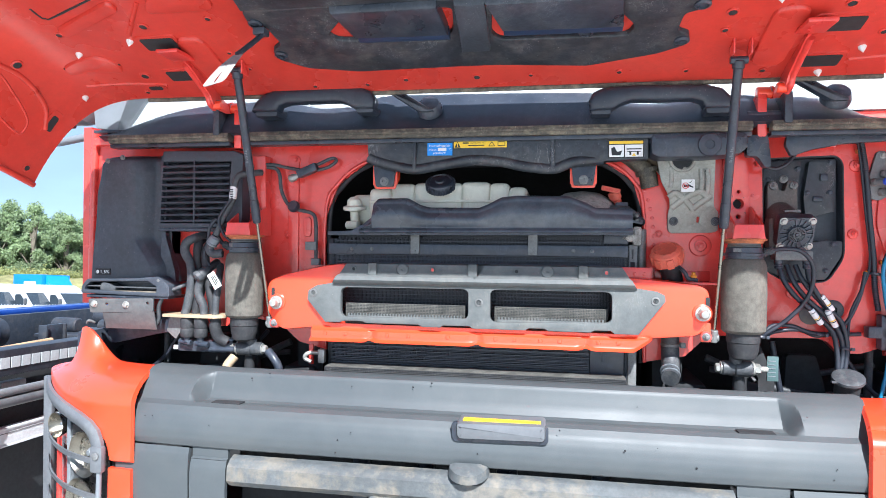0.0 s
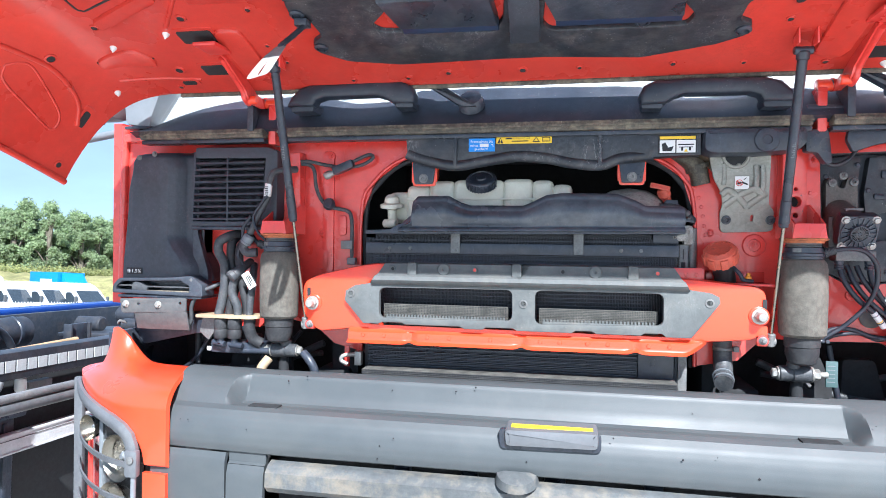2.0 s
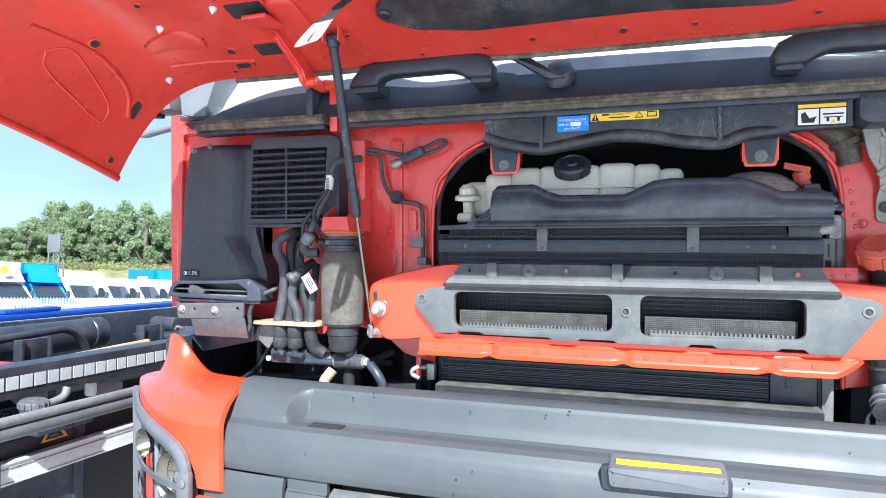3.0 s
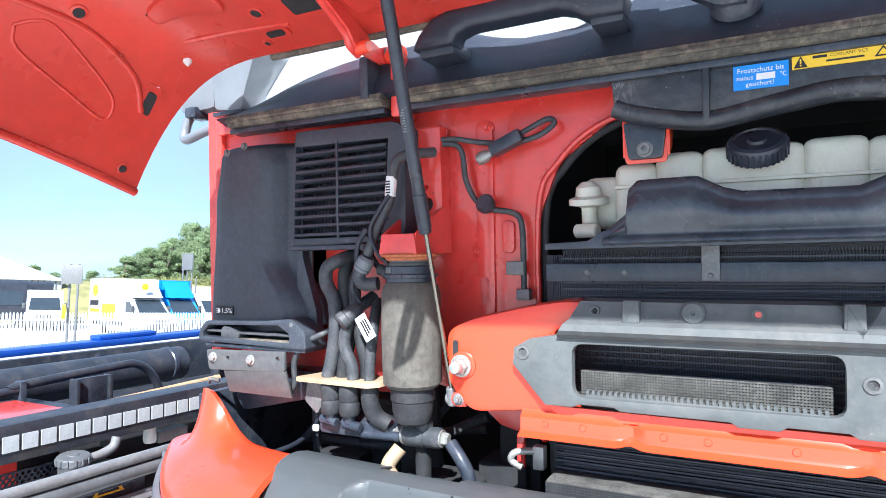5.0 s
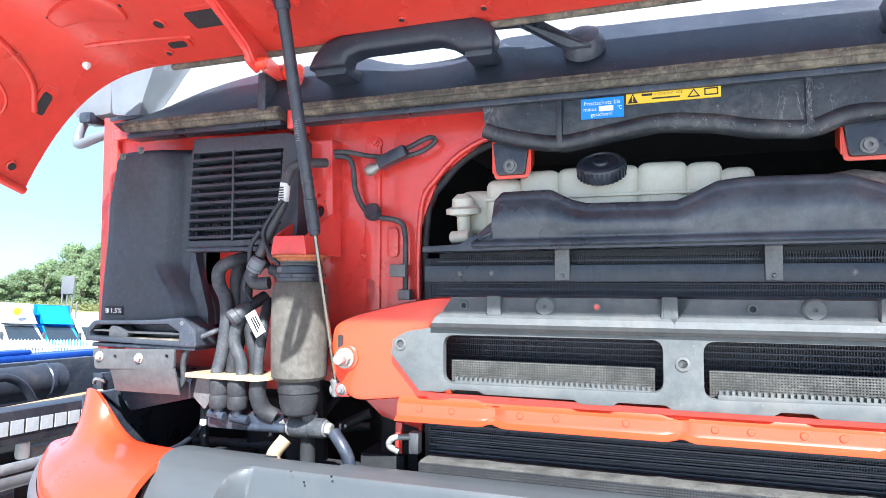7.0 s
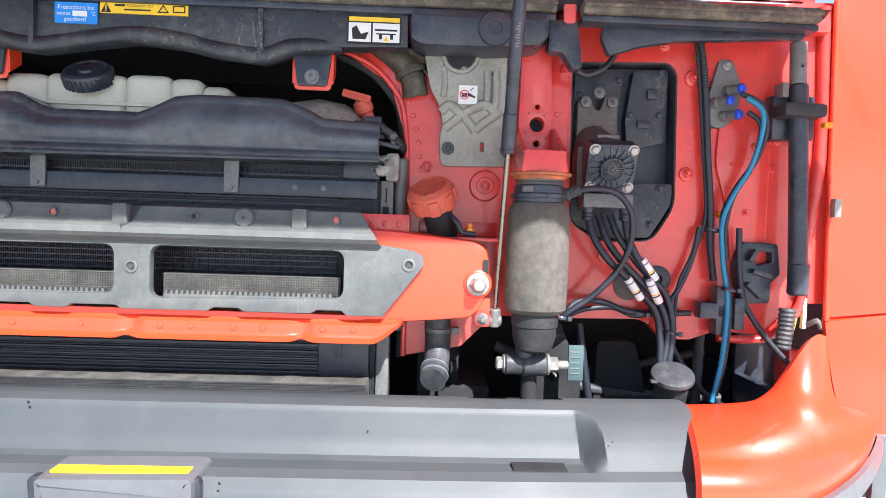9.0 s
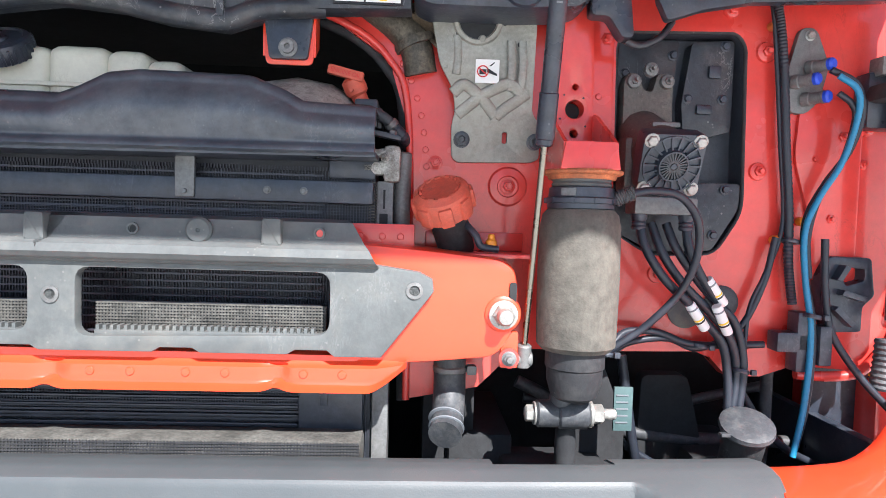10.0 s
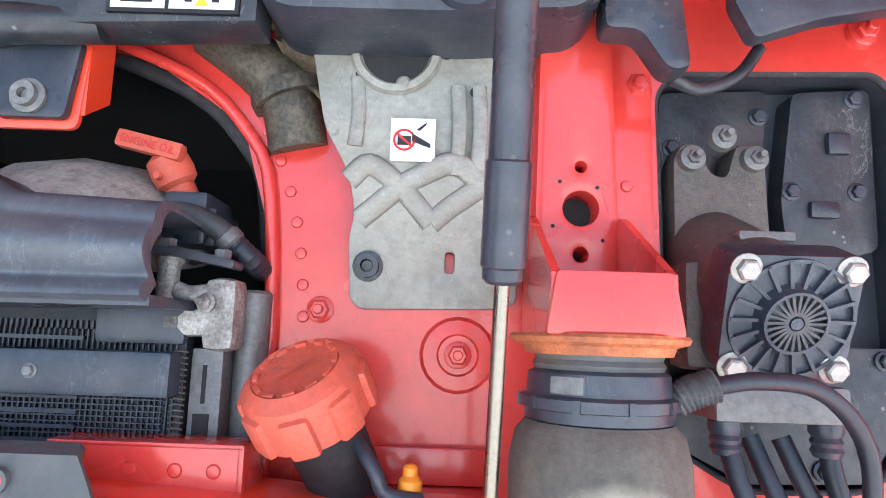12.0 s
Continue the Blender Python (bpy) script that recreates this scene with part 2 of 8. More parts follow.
def mesh_of(name, bm, material, angle=35):
    me = bpy.data.meshes.new(name)
    bmesh.ops.remove_doubles(bm, verts=bm.verts, dist=1e-6)
    bmesh.ops.recalc_face_normals(bm, faces=bm.faces)
    bm.to_mesh(me)
    bm.free()
    for p in me.polygons:
        p.use_smooth = p.material_index == 0
        p.material_index = 0
    me.set_sharp_from_angle(angle=radians(angle))
    me.materials.append(material)
    return me


def part(name, bm, material, parent, label="", angle=35):
    """One bmesh, given in the thing's frame of building, as one mesh under a thing or under a part."""
    base = BASE[parent.name]
    bmesh.ops.translate(bm, verts=bm.verts, vec=-base)
    ob = new(name, mesh_of(name, bm, material, angle))
    ob.parent = parent
    BASE[ob.name] = base
    return tagged(ob, label)


def solid(name, bm, material, label, category, group="", kind="", base=(0, 0, 0), frame_m=None, angle=35):
    """A thing that is one mesh."""
    bmesh.ops.translate(bm, verts=bm.verts, vec=-Vector(base))
    ob = new(name, mesh_of(name, bm, material, angle))
    ob.matrix_basis = (CAB if frame_m is None else frame_m) @ Matrix.Translation(base)
    BASE[ob.name] = Vector(base)
    return tagged(ob, label, category, group, kind)


def B(*shapes):
    """A new bmesh with the shapes added to it; each is (function, arguments...)."""
    bm = bmesh.new()
    for f, *a in shapes:
        f(bm, *a)
    return bm


def add(bm, src, m=None):
    """Adds a bmesh to another; faces marked 1 stay flat-shaded."""
    me = bpy.data.meshes.new("tmp")
    src.to_mesh(me)
    src.free()
    if m is not None:
        me.transform(m)
    bm.from_mesh(me)
    bpy.data.meshes.remove(me)


def box(bm, x0, x1, y0, y1, z0, z1, bev=0.003, m=None, seg=2):
    b = bmesh.new()
    bmesh.ops.create_cube(b, size=1)
    bmesh.ops.scale(b, verts=b.verts, vec=(abs(x1 - x0), abs(y1 - y0), abs(z1 - z0)))
    bmesh.ops.translate(b, verts=b.verts, vec=((x0 + x1) / 2, (y0 + y1) / 2, (z0 + z1) / 2))
    if bev:
        bmesh.ops.bevel(b, geom=b.edges[:], offset=bev, segments=seg, affect="EDGES", profile=0.6)
    for f in b.faces:
        f.normal_update()
        f.material_index = 1 if max(abs(c) for c in f.normal) > 0.999 else 0
    add(bm, b, m)


def round_poly(pts, r, n=4):
    """The polygon with its corners rounded."""
    out = []
    k = len(pts)
    for i in range(k):
        p, a, c = Vector(pts[i]), Vector(pts[i - 1]), Vector(pts[(i + 1) % k])
        da, dc = (a - p), (c - p)
        rr = min(r, da.length * 0.45, dc.length * 0.45)
        s, e = p + da.normalized() * rr, p + dc.normalized() * rr
        for j in range(n + 1):
            u = j / n
            out.append(tuple((1 - u) ** 2 * s + 2 * u * (1 - u) * p + u * u * e))
    return out


def circle(cx, cz, r, n=20):
    return [(cx + r * math.cos(2 * math.pi * i / n), cz + r * math.sin(2 * math.pi * i / n)) for i in range(n)]


def plate(bm, outline, y0, y1, holes=(), bev=0.0, m=None):
    """An outline in x and z, cut by holes, as a slab between two depths (y0 the front)."""
    b = bmesh.new()
    edges = []
    for loop in (outline, *holes):
        vs = [b.verts.new((x, y0, z)) for x, z in loop]
        edges += [b.edges.new((vs[i], vs[(i + 1) % len(vs)])) for i in range(len(vs))]
    bmesh.ops.triangle_fill(b, use_beauty=True, edges=edges)
    if not holes:
        bmesh.ops.dissolve_limit(b, angle_limit=0.01, verts=b.verts[:], edges=b.edges[:], delimit=set())
    ext = bmesh.ops.extrude_face_region(b, geom=b.faces[:])
    bmesh.ops.translate(b, verts=[v for v in ext["geom"] if isinstance(v, bmesh.types.BMVert)], vec=(0, y1 - y0, 0))
    bmesh.ops.recalc_face_normals(b, faces=b.faces[:])
    if bev:
        rim = [e for e in b.edges if len(e.link_faces) == 2 and e.calc_face_angle(0) > 1.2
               and all(abs(v.co.y - y0) < 1e-5 for v in e.verts)]
        bmesh.ops.bevel(b, geom=rim, offset=bev, segments=2, affect="EDGES", profile=0.6)
    bmesh.ops.triangulate(b, faces=[f for f in b.faces if len(f.verts) > 4])
    for f in b.faces:
        f.normal_update()
        f.material_index = 1 if abs(f.normal.y) > 0.999 else 0
    add(bm, b, m)


def smooth_path(pts, n=6):
    """A smooth line through the points."""
    p = [Vector(q) for q in pts]
    p = [2 * p[0] - p[1]] + p + [2 * p[-1] - p[-2]]
    out = []
    for i in range(1, len(p) - 2):
        for j in range(n):
            u = j / n
            a, b, c, d = p[i - 1], p[i], p[i + 1], p[i + 2]
            out.append(0.5 * (2 * b + (c - a) * u + (2 * a - 5 * b + 4 * c - d) * u * u + (3 * b - a - 3 * c + d) * u ** 3))
    return out + [p[-2]]


def tube(bm, pts, r, seg=10, n=6, ribs=0.0):
    """A round hose or cable along a smooth line."""
    seg = max(seg, 12)
    line = smooth_path(pts, n) if n > 1 else [Vector(q) for q in pts]
    up = Vector((0.13, 0.31, 0.94))
    rings = []
    for i, c in enumerate(line):
        t = (line[min(i + 1, len(line) - 1)] - line[max(i - 1, 0)]).normalized()
        side = t.cross(up).normalized() if abs(t.dot(up)) < 0.98 else t.cross(Vector((1, 0, 0))).normalized()
        up2 = side.cross(t)
        up = up2
        rr = r * (1 + ribs * (i % 2))
        rings.append([bm.verts.new(c + rr * (math.cos(2 * math.pi * k / seg) * side + math.sin(2 * math.pi * k / seg) * up2)) for k in range(seg)])
    for a, b in zip(rings, rings[1:]):
        for k in range(seg):
            bm.faces.new((a[k], a[(k + 1) % seg], b[(k + 1) % seg], b[k]))
    bm.faces.new(rings[0])
    bm.faces.new(rings[-1])


def lathe(bm, prof, at, axis=(0, 0, 1), seg=24):
    """A turned body: (radius, way along the axis) from end to end."""
    q = Vector((0, 0, 1)).rotation_difference(Vector(axis).normalized()).to_matrix().to_4x4()
    m = Matrix.Translation(at) @ q
    rings = []
    for r, h in prof:
        rings.append([bm.verts.new(m @ Vector((max(r, 1e-4) * math.cos(2 * math.pi * k / seg), max(r, 1e-4) * math.sin(2 * math.pi * k / seg), h))) for k in range(seg)])
    for a, b in zip(rings, rings[1:]):
        for k in range(seg):
            bm.faces.new((a[k], a[(k + 1) % seg], b[(k + 1) % seg], b[k]))
    bm.faces.new(rings[0])
    bm.faces.new(rings[-1])


def rod(bm, p, q, r, seg=16):
    p, q = Vector(p), Vector(q)
    d = (q - p).length
    c = min(r * 0.2, d * 0.2)
    lathe(bm, [(r - c, 0), (r, c), (r, d - c), (r - c, d)], p, q - p, seg)


def bolt(bm, at, r=0.008, axis=(0, -1, 0), stud=0.0, flange=True):
    """A hexagon head on a washer, with a stud standing out of it if wanted."""
    ax = Vector(axis).normalized()
    at = Vector(at)
    if flange:
        lathe(bm, [(r * 1.35, 0), (r * 1.35, r * 0.2), (r * 1.1, r * 0.32)], at, ax, 16)
    lathe(bm, [(r, r * 0.2), (r, r * 0.9), (r * 0.8, r * 1.05)], at, ax, 6)
    if stud:
        lathe(bm, [(r * 0.5, r), (r * 0.5, stud), (r * 0.4, stud + r * 0.1)], at, ax, 12)


def sheet(bm, f, nu, nv, thick=None):
    """A surface f(u, v) over the unit square, and its back if a thickness vector is given."""
    g = [[bm.verts.new(f(i / nu, j / nv)) for j in range(nv + 1)] for i in range(nu + 1)]
    for i in range(nu):
        for j in range(nv):
            bm.faces.new((g[i][j], g[i + 1][j], g[i + 1][j + 1], g[i][j + 1]))
    if thick:
        t = Vector(thick)
        h = [[bm.verts.new(g[i][j].co + t) for j in range(nv + 1)] for i in range(nu + 1)]
        for i in range(nu):
            for j in range(nv):
                bm.faces.new((h[i][j], h[i][j + 1], h[i + 1][j + 1], h[i + 1][j]))
        for i in range(nu):
            bm.faces.new((g[i][0], h[i][0], h[i + 1][0], g[i + 1][0]))
            bm.faces.new((g[i][nv], g[i + 1][nv], h[i + 1][nv], h[i][nv]))
        for j in range(nv):
            bm.faces.new((g[0][j], g[0][j + 1], h[0][j + 1], h[0][j]))
            bm.faces.new((g[nu][j], h[nu][j], h[nu][j + 1], g[nu][j + 1]))


def words(name, text, size, at, material, parent, width=None, m=None):
    """Lettering as a flat mesh, its left end on the spot, facing the front."""
    cu = bpy.data.curves.new(name, "FONT")
    cu.body, cu.size, cu.resolution_u = text, size, 2
    tmp = bpy.data.objects.new(name, cu)
    scene.collection.objects.link(tmp)
    bpy.context.view_layer.update()
    me = bpy.data.meshes.new_from_object(tmp)
    bpy.data.objects.remove(tmp)
    bpy.data.curves.remove(cu)
    sx = width / max(v.co.x for v in me.vertices) if width else 1
    me.transform(Matrix.Translation(at) @ (m or Matrix()) @ pose(0, 0, 0, 90) @ Matrix.Diagonal((sx, 1, 1, 1)))
    me.transform(Matrix.Translation(-BASE[parent.name]))
    me.materials.append(material)
    ob = new(name, me)
    ob.parent = parent
    BASE[ob.name] = BASE[parent.name]
    return ob



# ---- ground and distance ----
def ground_z(x, y):
    """A level yard with a low ramp under the parked trucks."""
    d = math.hypot(x + 1.0, y - 1.0)
    w = max(0.0, min(1.0, (16 - d) / 10))
    w = w * w * (3 - 2 * w)
    return -0.8 * (1 - w) + w * (math.tan(radians(4.5)) * y)


ASPHALT = surface("pale_concrete", (0.57, 0.555, 0.515), 0.85, vary=0.2, scale=0.6, grain=60, bump=0.2, dust=(0.25, 0.235, 0.2), dusty=0.5)
bm = bmesh.new()
stops = [-1500, -500, -200, -90, -50, -30] + [-20 + 1.25 * i for i in range(33)] + [30, 50, 90, 200, 500, 1500]
vs = [[bm.verts.new((x, y, ground_z(x, y))) for y in stops] for x in stops]
for i in range(len(stops) - 1):
    for j in range(len(stops) - 1):
        bm.faces.new((vs[i][j], vs[i + 1][j], vs[i + 1][j + 1], vs[i][j + 1]))
solid("ground", bm, ASPHALT, "pale sunlit concrete yard", "ground", kind="structure", frame_m=Matrix())

# ---- the cab's front wall ----
cab = thing("truck_cab", (0, 0, 1.45), "red truck cab with its front wall laid bare", "truck cab")
ARCH = [(-0.475, 1.40), (-0.48, 1.80), (-0.44, 1.90), (-0.35, 1.965), (-0.20, 1.985), (0.20, 1.985), (0.33, 1.962),
        (0.415, 1.905), (0.447, 1.80), (0.452, 1.40)]
BAY = [(0.752, 1.944), (0.768, 1.962), (0.937, 1.967), (0.953, 1.947), (0.959, 1.696), (0.918, 1.629), (0.815, 1.626), (0.758, 1.660)]
wall_rim = [(-1.25, 2.09), (-1.27, 1.55), (-1.05, 1.46), (-0.80, 1.46), (-0.76, 1.50), (-0.62, 1.47), (-0.56, 1.42)] + \
    ARCH + [(0.56, 1.42), (0.62, 1.48), (0.78, 1.479), (0.895, 1.481), (0.918, 1.472), (0.945, 1.444), (0.998, 1.444), (1.05, 1.462), (1.165, 1.455),
            (1.212, 1.495), (1.226, 1.60), (1.225, 2.09)]
part("front_wall", B((plate, wall_rim, 0.0, 0.03, [round_poly(BAY, 0.022)])), RED, cab)
# pressed ridges and raised panels of the wall
for pts in ([(1.035, 1.86), (1.075, 1.875), (1.135, 1.86), (1.135, 1.60), (1.07, 1.585), (1.055, 1.70), (1.03, 1.78)],
            [(-0.60, 1.99), (-0.565, 1.99), (-0.565, 1.62), (-0.60, 1.60)],
            [(-0.62, 1.70), (-0.57, 1.70), (-0.57, 1.64), (-0.62, 1.64)],
            [(-0.55, 1.80), (-0.525, 1.80), (-0.525, 1.74), (-0.55, 1.74)],
            [(0.745, 1.88), (0.722, 1.87), (0.722, 1.78), (0.745, 1.76)]):
    part("pressed_panel", B((plate, round_poly(pts, 0.02), -0.007, 0.002, (), 0.004)), RED, cab)
arch_rim = [(x, -0.004, z) for x, z in ARCH]
part("opening_flange", B((tube, arch_rim, 0.0055, 8, 5)), RED, cab)
part("opening_seal", B((tube, [(x * 0.985, 0.016, z - 0.006) for x, z in ARCH], 0.008, 8, 5)), RUBBER, cab, "black rubber edge seal")
# spot welds along the flange
for i in range(9):
    u = i / 8
    a = (0.462 - 0.02 * u * u - 0.02 * u ** 4, 1.70 + 0.20 * u)
    part("spot_weld", B((lathe, [(0.0048, 0), (0.004, 0.0012), (0.0015, 0.0016)], (a[0] + 0.013, -0.0005, a[1]), (0, -1, 0), 12)), RED, cab)
# the engine space behind the opening, its shade put into the near-black colour
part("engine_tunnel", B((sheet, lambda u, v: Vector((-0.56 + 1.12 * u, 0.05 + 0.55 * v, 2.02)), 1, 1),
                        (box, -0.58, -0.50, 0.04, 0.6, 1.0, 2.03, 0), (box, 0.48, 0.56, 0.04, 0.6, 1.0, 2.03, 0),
                        (box, -0.58, 0.56, 0.6, 0.62, 1.0, 2.03, 0)), DEEPSHADE, cab)
part("side_panel", B((plate, [(0.0, 2.09), (0.9, 2.09), (0.9, 1.40), (0.0, 1.52)], 0, 0.03, (), 0.0,
                      Matrix.Translation((-1.28, 0.0, 0)) @ pose(0, 0, 0, 0, 0, 90))), RED, cab)
part("side_panel", B((plate, [(0.0, 2.09), (0.9, 2.09), (0.9, 1.40), (0.0, 1.52)], 0, 0.03, (), 0.0,
                      Matrix.Translation((1.255, 0.0, 0)) @ pose(0, 0, 0, 0, 0, 90))), RED, cab)
part("lower_side", B((box, -1.28, -1.25, 0.05, 1.88, 0.75, 1.42, 0.006)), RED, cab)
part("lower_side", B((box, 1.225, 1.255, 0.05, 1.88, 0.75, 1.42, 0.006)), RED, cab)
part("corner_flange", B((tube, [(-1.262, -0.004, 2.08), (-1.268, -0.004, 1.9), (-1.272, -0.004, 1.58)], 0.012, 8, 3)), RED, cab)
part("corner_flange", B((tube, [(1.225, -0.004, 2.08), (1.232, -0.004, 1.8), (1.20, -0.004, 1.54)], 0.012, 8, 3)), RED, cab)
part("lower_flange", B((tube, [(1.05, -0.006, 1.450), (1.10, -0.008, 1.448), (1.147, -0.010, 1.455), (1.18, -0.010, 1.485), (1.205, -0.008, 1.52), (1.218, -0.006, 1.60), (1.226, -0.004, 1.72)], 0.008, 12, 5)), RED, cab)
part("windscreen_sill", B((box, -1.25, 1.225, -0.03, 0.06, 2.025, 2.052, 0.006)), RED, cab)

# studs on the wall
def stud(x, z, r=0.008, y=0.0, boss=0.0):
    bm = bmesh.new()
    if boss:
        lathe(bm, [(boss, 0.0), (boss * 0.9, 0.004), (boss * 0.55, 0.005), (boss * 0.5, 0.0015)], (x, y, z), (0, -1, 0), 20)
    bolt(bm, (x, y - (0.003 if boss else 0), z), r, stud=r * 1.6)
    part("stud", bm, RED, cab)


for x, z, r, bs in ((0.981, 1.938, 0.008, 0.016), (0.977, 1.759, 0.008, 0.014), (0.828, 1.599, 0.007, 0.014), (1.092, 1.69, 0.007, 0.013),
                    (1.105, 1.815, 0.008, 0.014), (1.062, 1.78, 0.007, 0), (1.14, 1.775, 0.007, 0), (1.155, 1.90, 0.011, 0), (0.596, 1.724, 0.008, 0.03),
                    (0.487, 1.756, 0.008, 0), (0.735, 1.945, 0.010, 0.015), (0.925, 2.0, 0.009, 0.014), (0.492, 1.925, 0.006, 0),
                    (-0.575, 1.975, 0.008, 0.013), (-0.60, 1.745, 0.007, 0.012), (-0.52, 1.67, 0.005, 0), (1.145, 1.83, 0.009, 0)):
    stud(x, z, r, 0.0, bs)
for x, z in ((0.985, 1.975), (1.005, 1.656), (1.045, 1.685)):
    part("clip_stud", B((lathe, [(0.007, 0), (0.007, 0.012), (0.004, 0.016)], (x, -0.004, z), (0, -1, 0), 12)), surface("brass_clip", (0.55, 0.24, 0.06), 0.4, 0.5, bump=0.02) if x < 1 else AMBER, cab, "small brass stud")
# rubber plugs low on the right half of the wall
part("rubber_plug", B((lathe, [(0.026, 0), (0.026, 0.004), (0.02, 0.007), (0.009, 0.007), (0.008, 0.001)], (0.93, -0.001, 1.558), (0, -1, 0), 24)), HOSE, cab, "round rubber plug")
part("rubber_plug", B((lathe, [(0.028, 0), (0.028, 0.003), (0.022, 0.006)], (0.875, -0.001, 1.545), (0, -1, 0), 24)), MUDDY, cab, "dusty round plug")
# upright red columns that carry the air springs, with their seats
def column(s):
    c = 0.68 if s > 0 else 0.687
    def at(*pts):
        return [((c + x) * s, z) for x, z in (pts if s > 0 else pts[::-1])]
    def hole(z, r, n=20):
        return circle((c + 0.004) * s, z, r, n)
    side = part("post_flank", B((plate, round_poly(at((-0.03, 1.985), (0.066, 1.985), (0.068, 1.79), (-0.03, 1.79)), 0.008), -0.012, 0.0, (), 0.004)), RED, cab)
    post = part("spring_post", B((plate, round_poly(at((-0.028, 1.985), (0.028, 1.985), (0.033, 1.82), (0.033, 1.76), (-0.031, 1.76), (-0.031, 1.82)), 0.006), -0.038, -0.010,
                                  [hole(1.836, 0.0125), hole(1.868, 0.0036, 10), hole(1.801, 0.0048, 10)], 0.006)), RED, cab)
    for dx, z in ((-0.012, 1.856), (0.016, 1.852), (-0.017, 1.822), (0.02, 1.812), (-0.02, 1.795)):
        part("pin_hole", B((lathe, [(0.0016, 0), (0.0014, 0.0006)], ((c + dx) * s, -0.038, z), (0, -1, 0), 8)), DEEPSHADE, post)
    # dark sheet behind the holes in place of the shade inside the post
    part("post_back", B((box, (c - 0.024) * s, (c + 0.026) * s, -0.0135, -0.0125, 1.78, 1.90, 0)), DEEPSHADE, post)
    part("flank_button", B((lathe, [(0.005, 0), (0.004, 0.002), (0.001, 0.0024)], ((c + 0.045) * s, -0.012, 1.86), (0, -1, 0), 12)), RED, post)
    seat = part("spring_seat", B((plate, round_poly(at((-0.033, 1.777), (0.033, 1.777), (0.039, 1.741), (-0.039, 1.741)), 0.003), -0.152, -0.146, (), 0.002)), RED, cab)
    for e in (-1, 1):
        x = (c + 0.033 * e) * s
        part("gusset", B((plate, [(-0.148, 1.742), (-0.012, 1.742), (-0.012, 1.80), (-0.042, 1.828), (-0.054, 1.824), (-0.148, 1.776)], x - 0.0025, x + 0.0025, (), 0.0,
                          Matrix(((0, 1, 0, 0), (1, 0, 0, 0), (0, 0, 1, 0), (0, 0, 0, 1))))), RED, seat)
    part("seat_floor", B((box, (c - 0.033) * s, (c + 0.033) * s, -0.148, -0.012, 1.742, 1.746, 0)), RED, seat)
    part("seat_flange", B((lathe, [(0.044, -0.007), (0.046, -0.002), (0.053, 0.0), (0.0545, 0.003), (0.053, 0.005), (0.03, 0.006)], (c * s, -0.108, 1.737), (0, 0, 1), 32)), RUSTY, seat, "worn orange rim")


column(1)
column(-1)

# ---- windscreen, cowl and seal ----
cowl = thing("windscreen_cowl", (0, -0.08, 2.04), "dark grey plastic cowl below the windscreen", "cowl")
def cowl_top(x):
    """Height of the cowl's upper edge, which falls away towards both ends."""
    z = 2.154 - 0.028 * ((x + 0.25) / 0.95) ** 2
    z -= 0.066 * max(0.0, (-x - 0.80) / 0.37) ** 2 + 0.075 * max(0.0, (x - 0.85) / 0.18) ** 2
    z -= 0.030 * math.exp(-((abs(x) - 0.45) / 0.11) ** 4)
    return max(2.052, z)


def cowl_f(u, v):
    x = -1.18 + 2.36 * u
    return Vector((x, -0.098 + 0.070 * v, 2.043 + (cowl_top(x) - 2.043) * v ** 0.8))


part("cowl_panel", B((sheet, cowl_f, 48, 6, (0, 0.03, -0.012))), COWL, cowl)
for x0, x1 in ((-1.14, -0.745), (-0.70, 0.70), (0.745, 1.16)):
    part("seal_strip", B((box, x0, x1, -0.106, -0.07, 2.018, 2.044, 0.005), (box, x0, x1, -0.112, -0.09, 2.028, 2.035, 0.002)), SEAL, cowl, "dirty rubber seal strip")
    part("seal_lip", B((box, x0, x1, -0.097, -0.06, 2.006, 2.017, 0.002)), BLACK, cowl)
part("corner_cover", B((plate, round_poly([(-1.225, 2.17), (-1.215, 2.073), (-1.135, 2.060), (-1.125, 2.10), (-1.085, 2.20), (-1.06, 2.30), (-1.20, 2.30)], 0.010), -0.070, 0.12, (), 0.008)), LIGHTGREY, cowl, "light grey corner cover")
part("cover_foot", B((box, -1.216, -1.125, -0.075, 0.02, 2.056, 2.066, 0.003)), BLACK, cowl)
screen = thing("windscreen", (0, 0.0, 2.08), "windscreen with an added pale panel for its sky reflection", "windscreen")
slope = Matrix.Translation((0, -0.03, 2.08)) @ pose(0, 0, 0, -22)
pane = part("pane", B((box, -1.17, 1.17, 0, 0.006, 0, 0.85, 0, slope)), GLASS, screen)
pane.visible_shadow = False
# added panel: its pale colour imitates the sky's reflection in the glass
part("blind", B((box, -1.15, 1.15, 0.02, 0.024, 0.01, 0.85, 0, slope)), SKYSHEEN, screen, "added pale panel in place of the sky's reflection")
roof = thing("cab_roof", (0, 0.5, 2.8), "red cab body above the windscreen", "cab body")
part("roof_shell", B((box, -1.25, 1.22, 0.30, 1.9, 2.86, 3.0, 0.04), (box, -1.25, 1.22, 1.85, 1.9, 1.2, 2.9, 0.02),
                     (box, -1.25, -1.22, 0.02, 1.9, 2.09, 2.9, 0), (box, 1.19, 1.22, 0.02, 1.9, 2.09, 2.9, 0)), RED, roof)

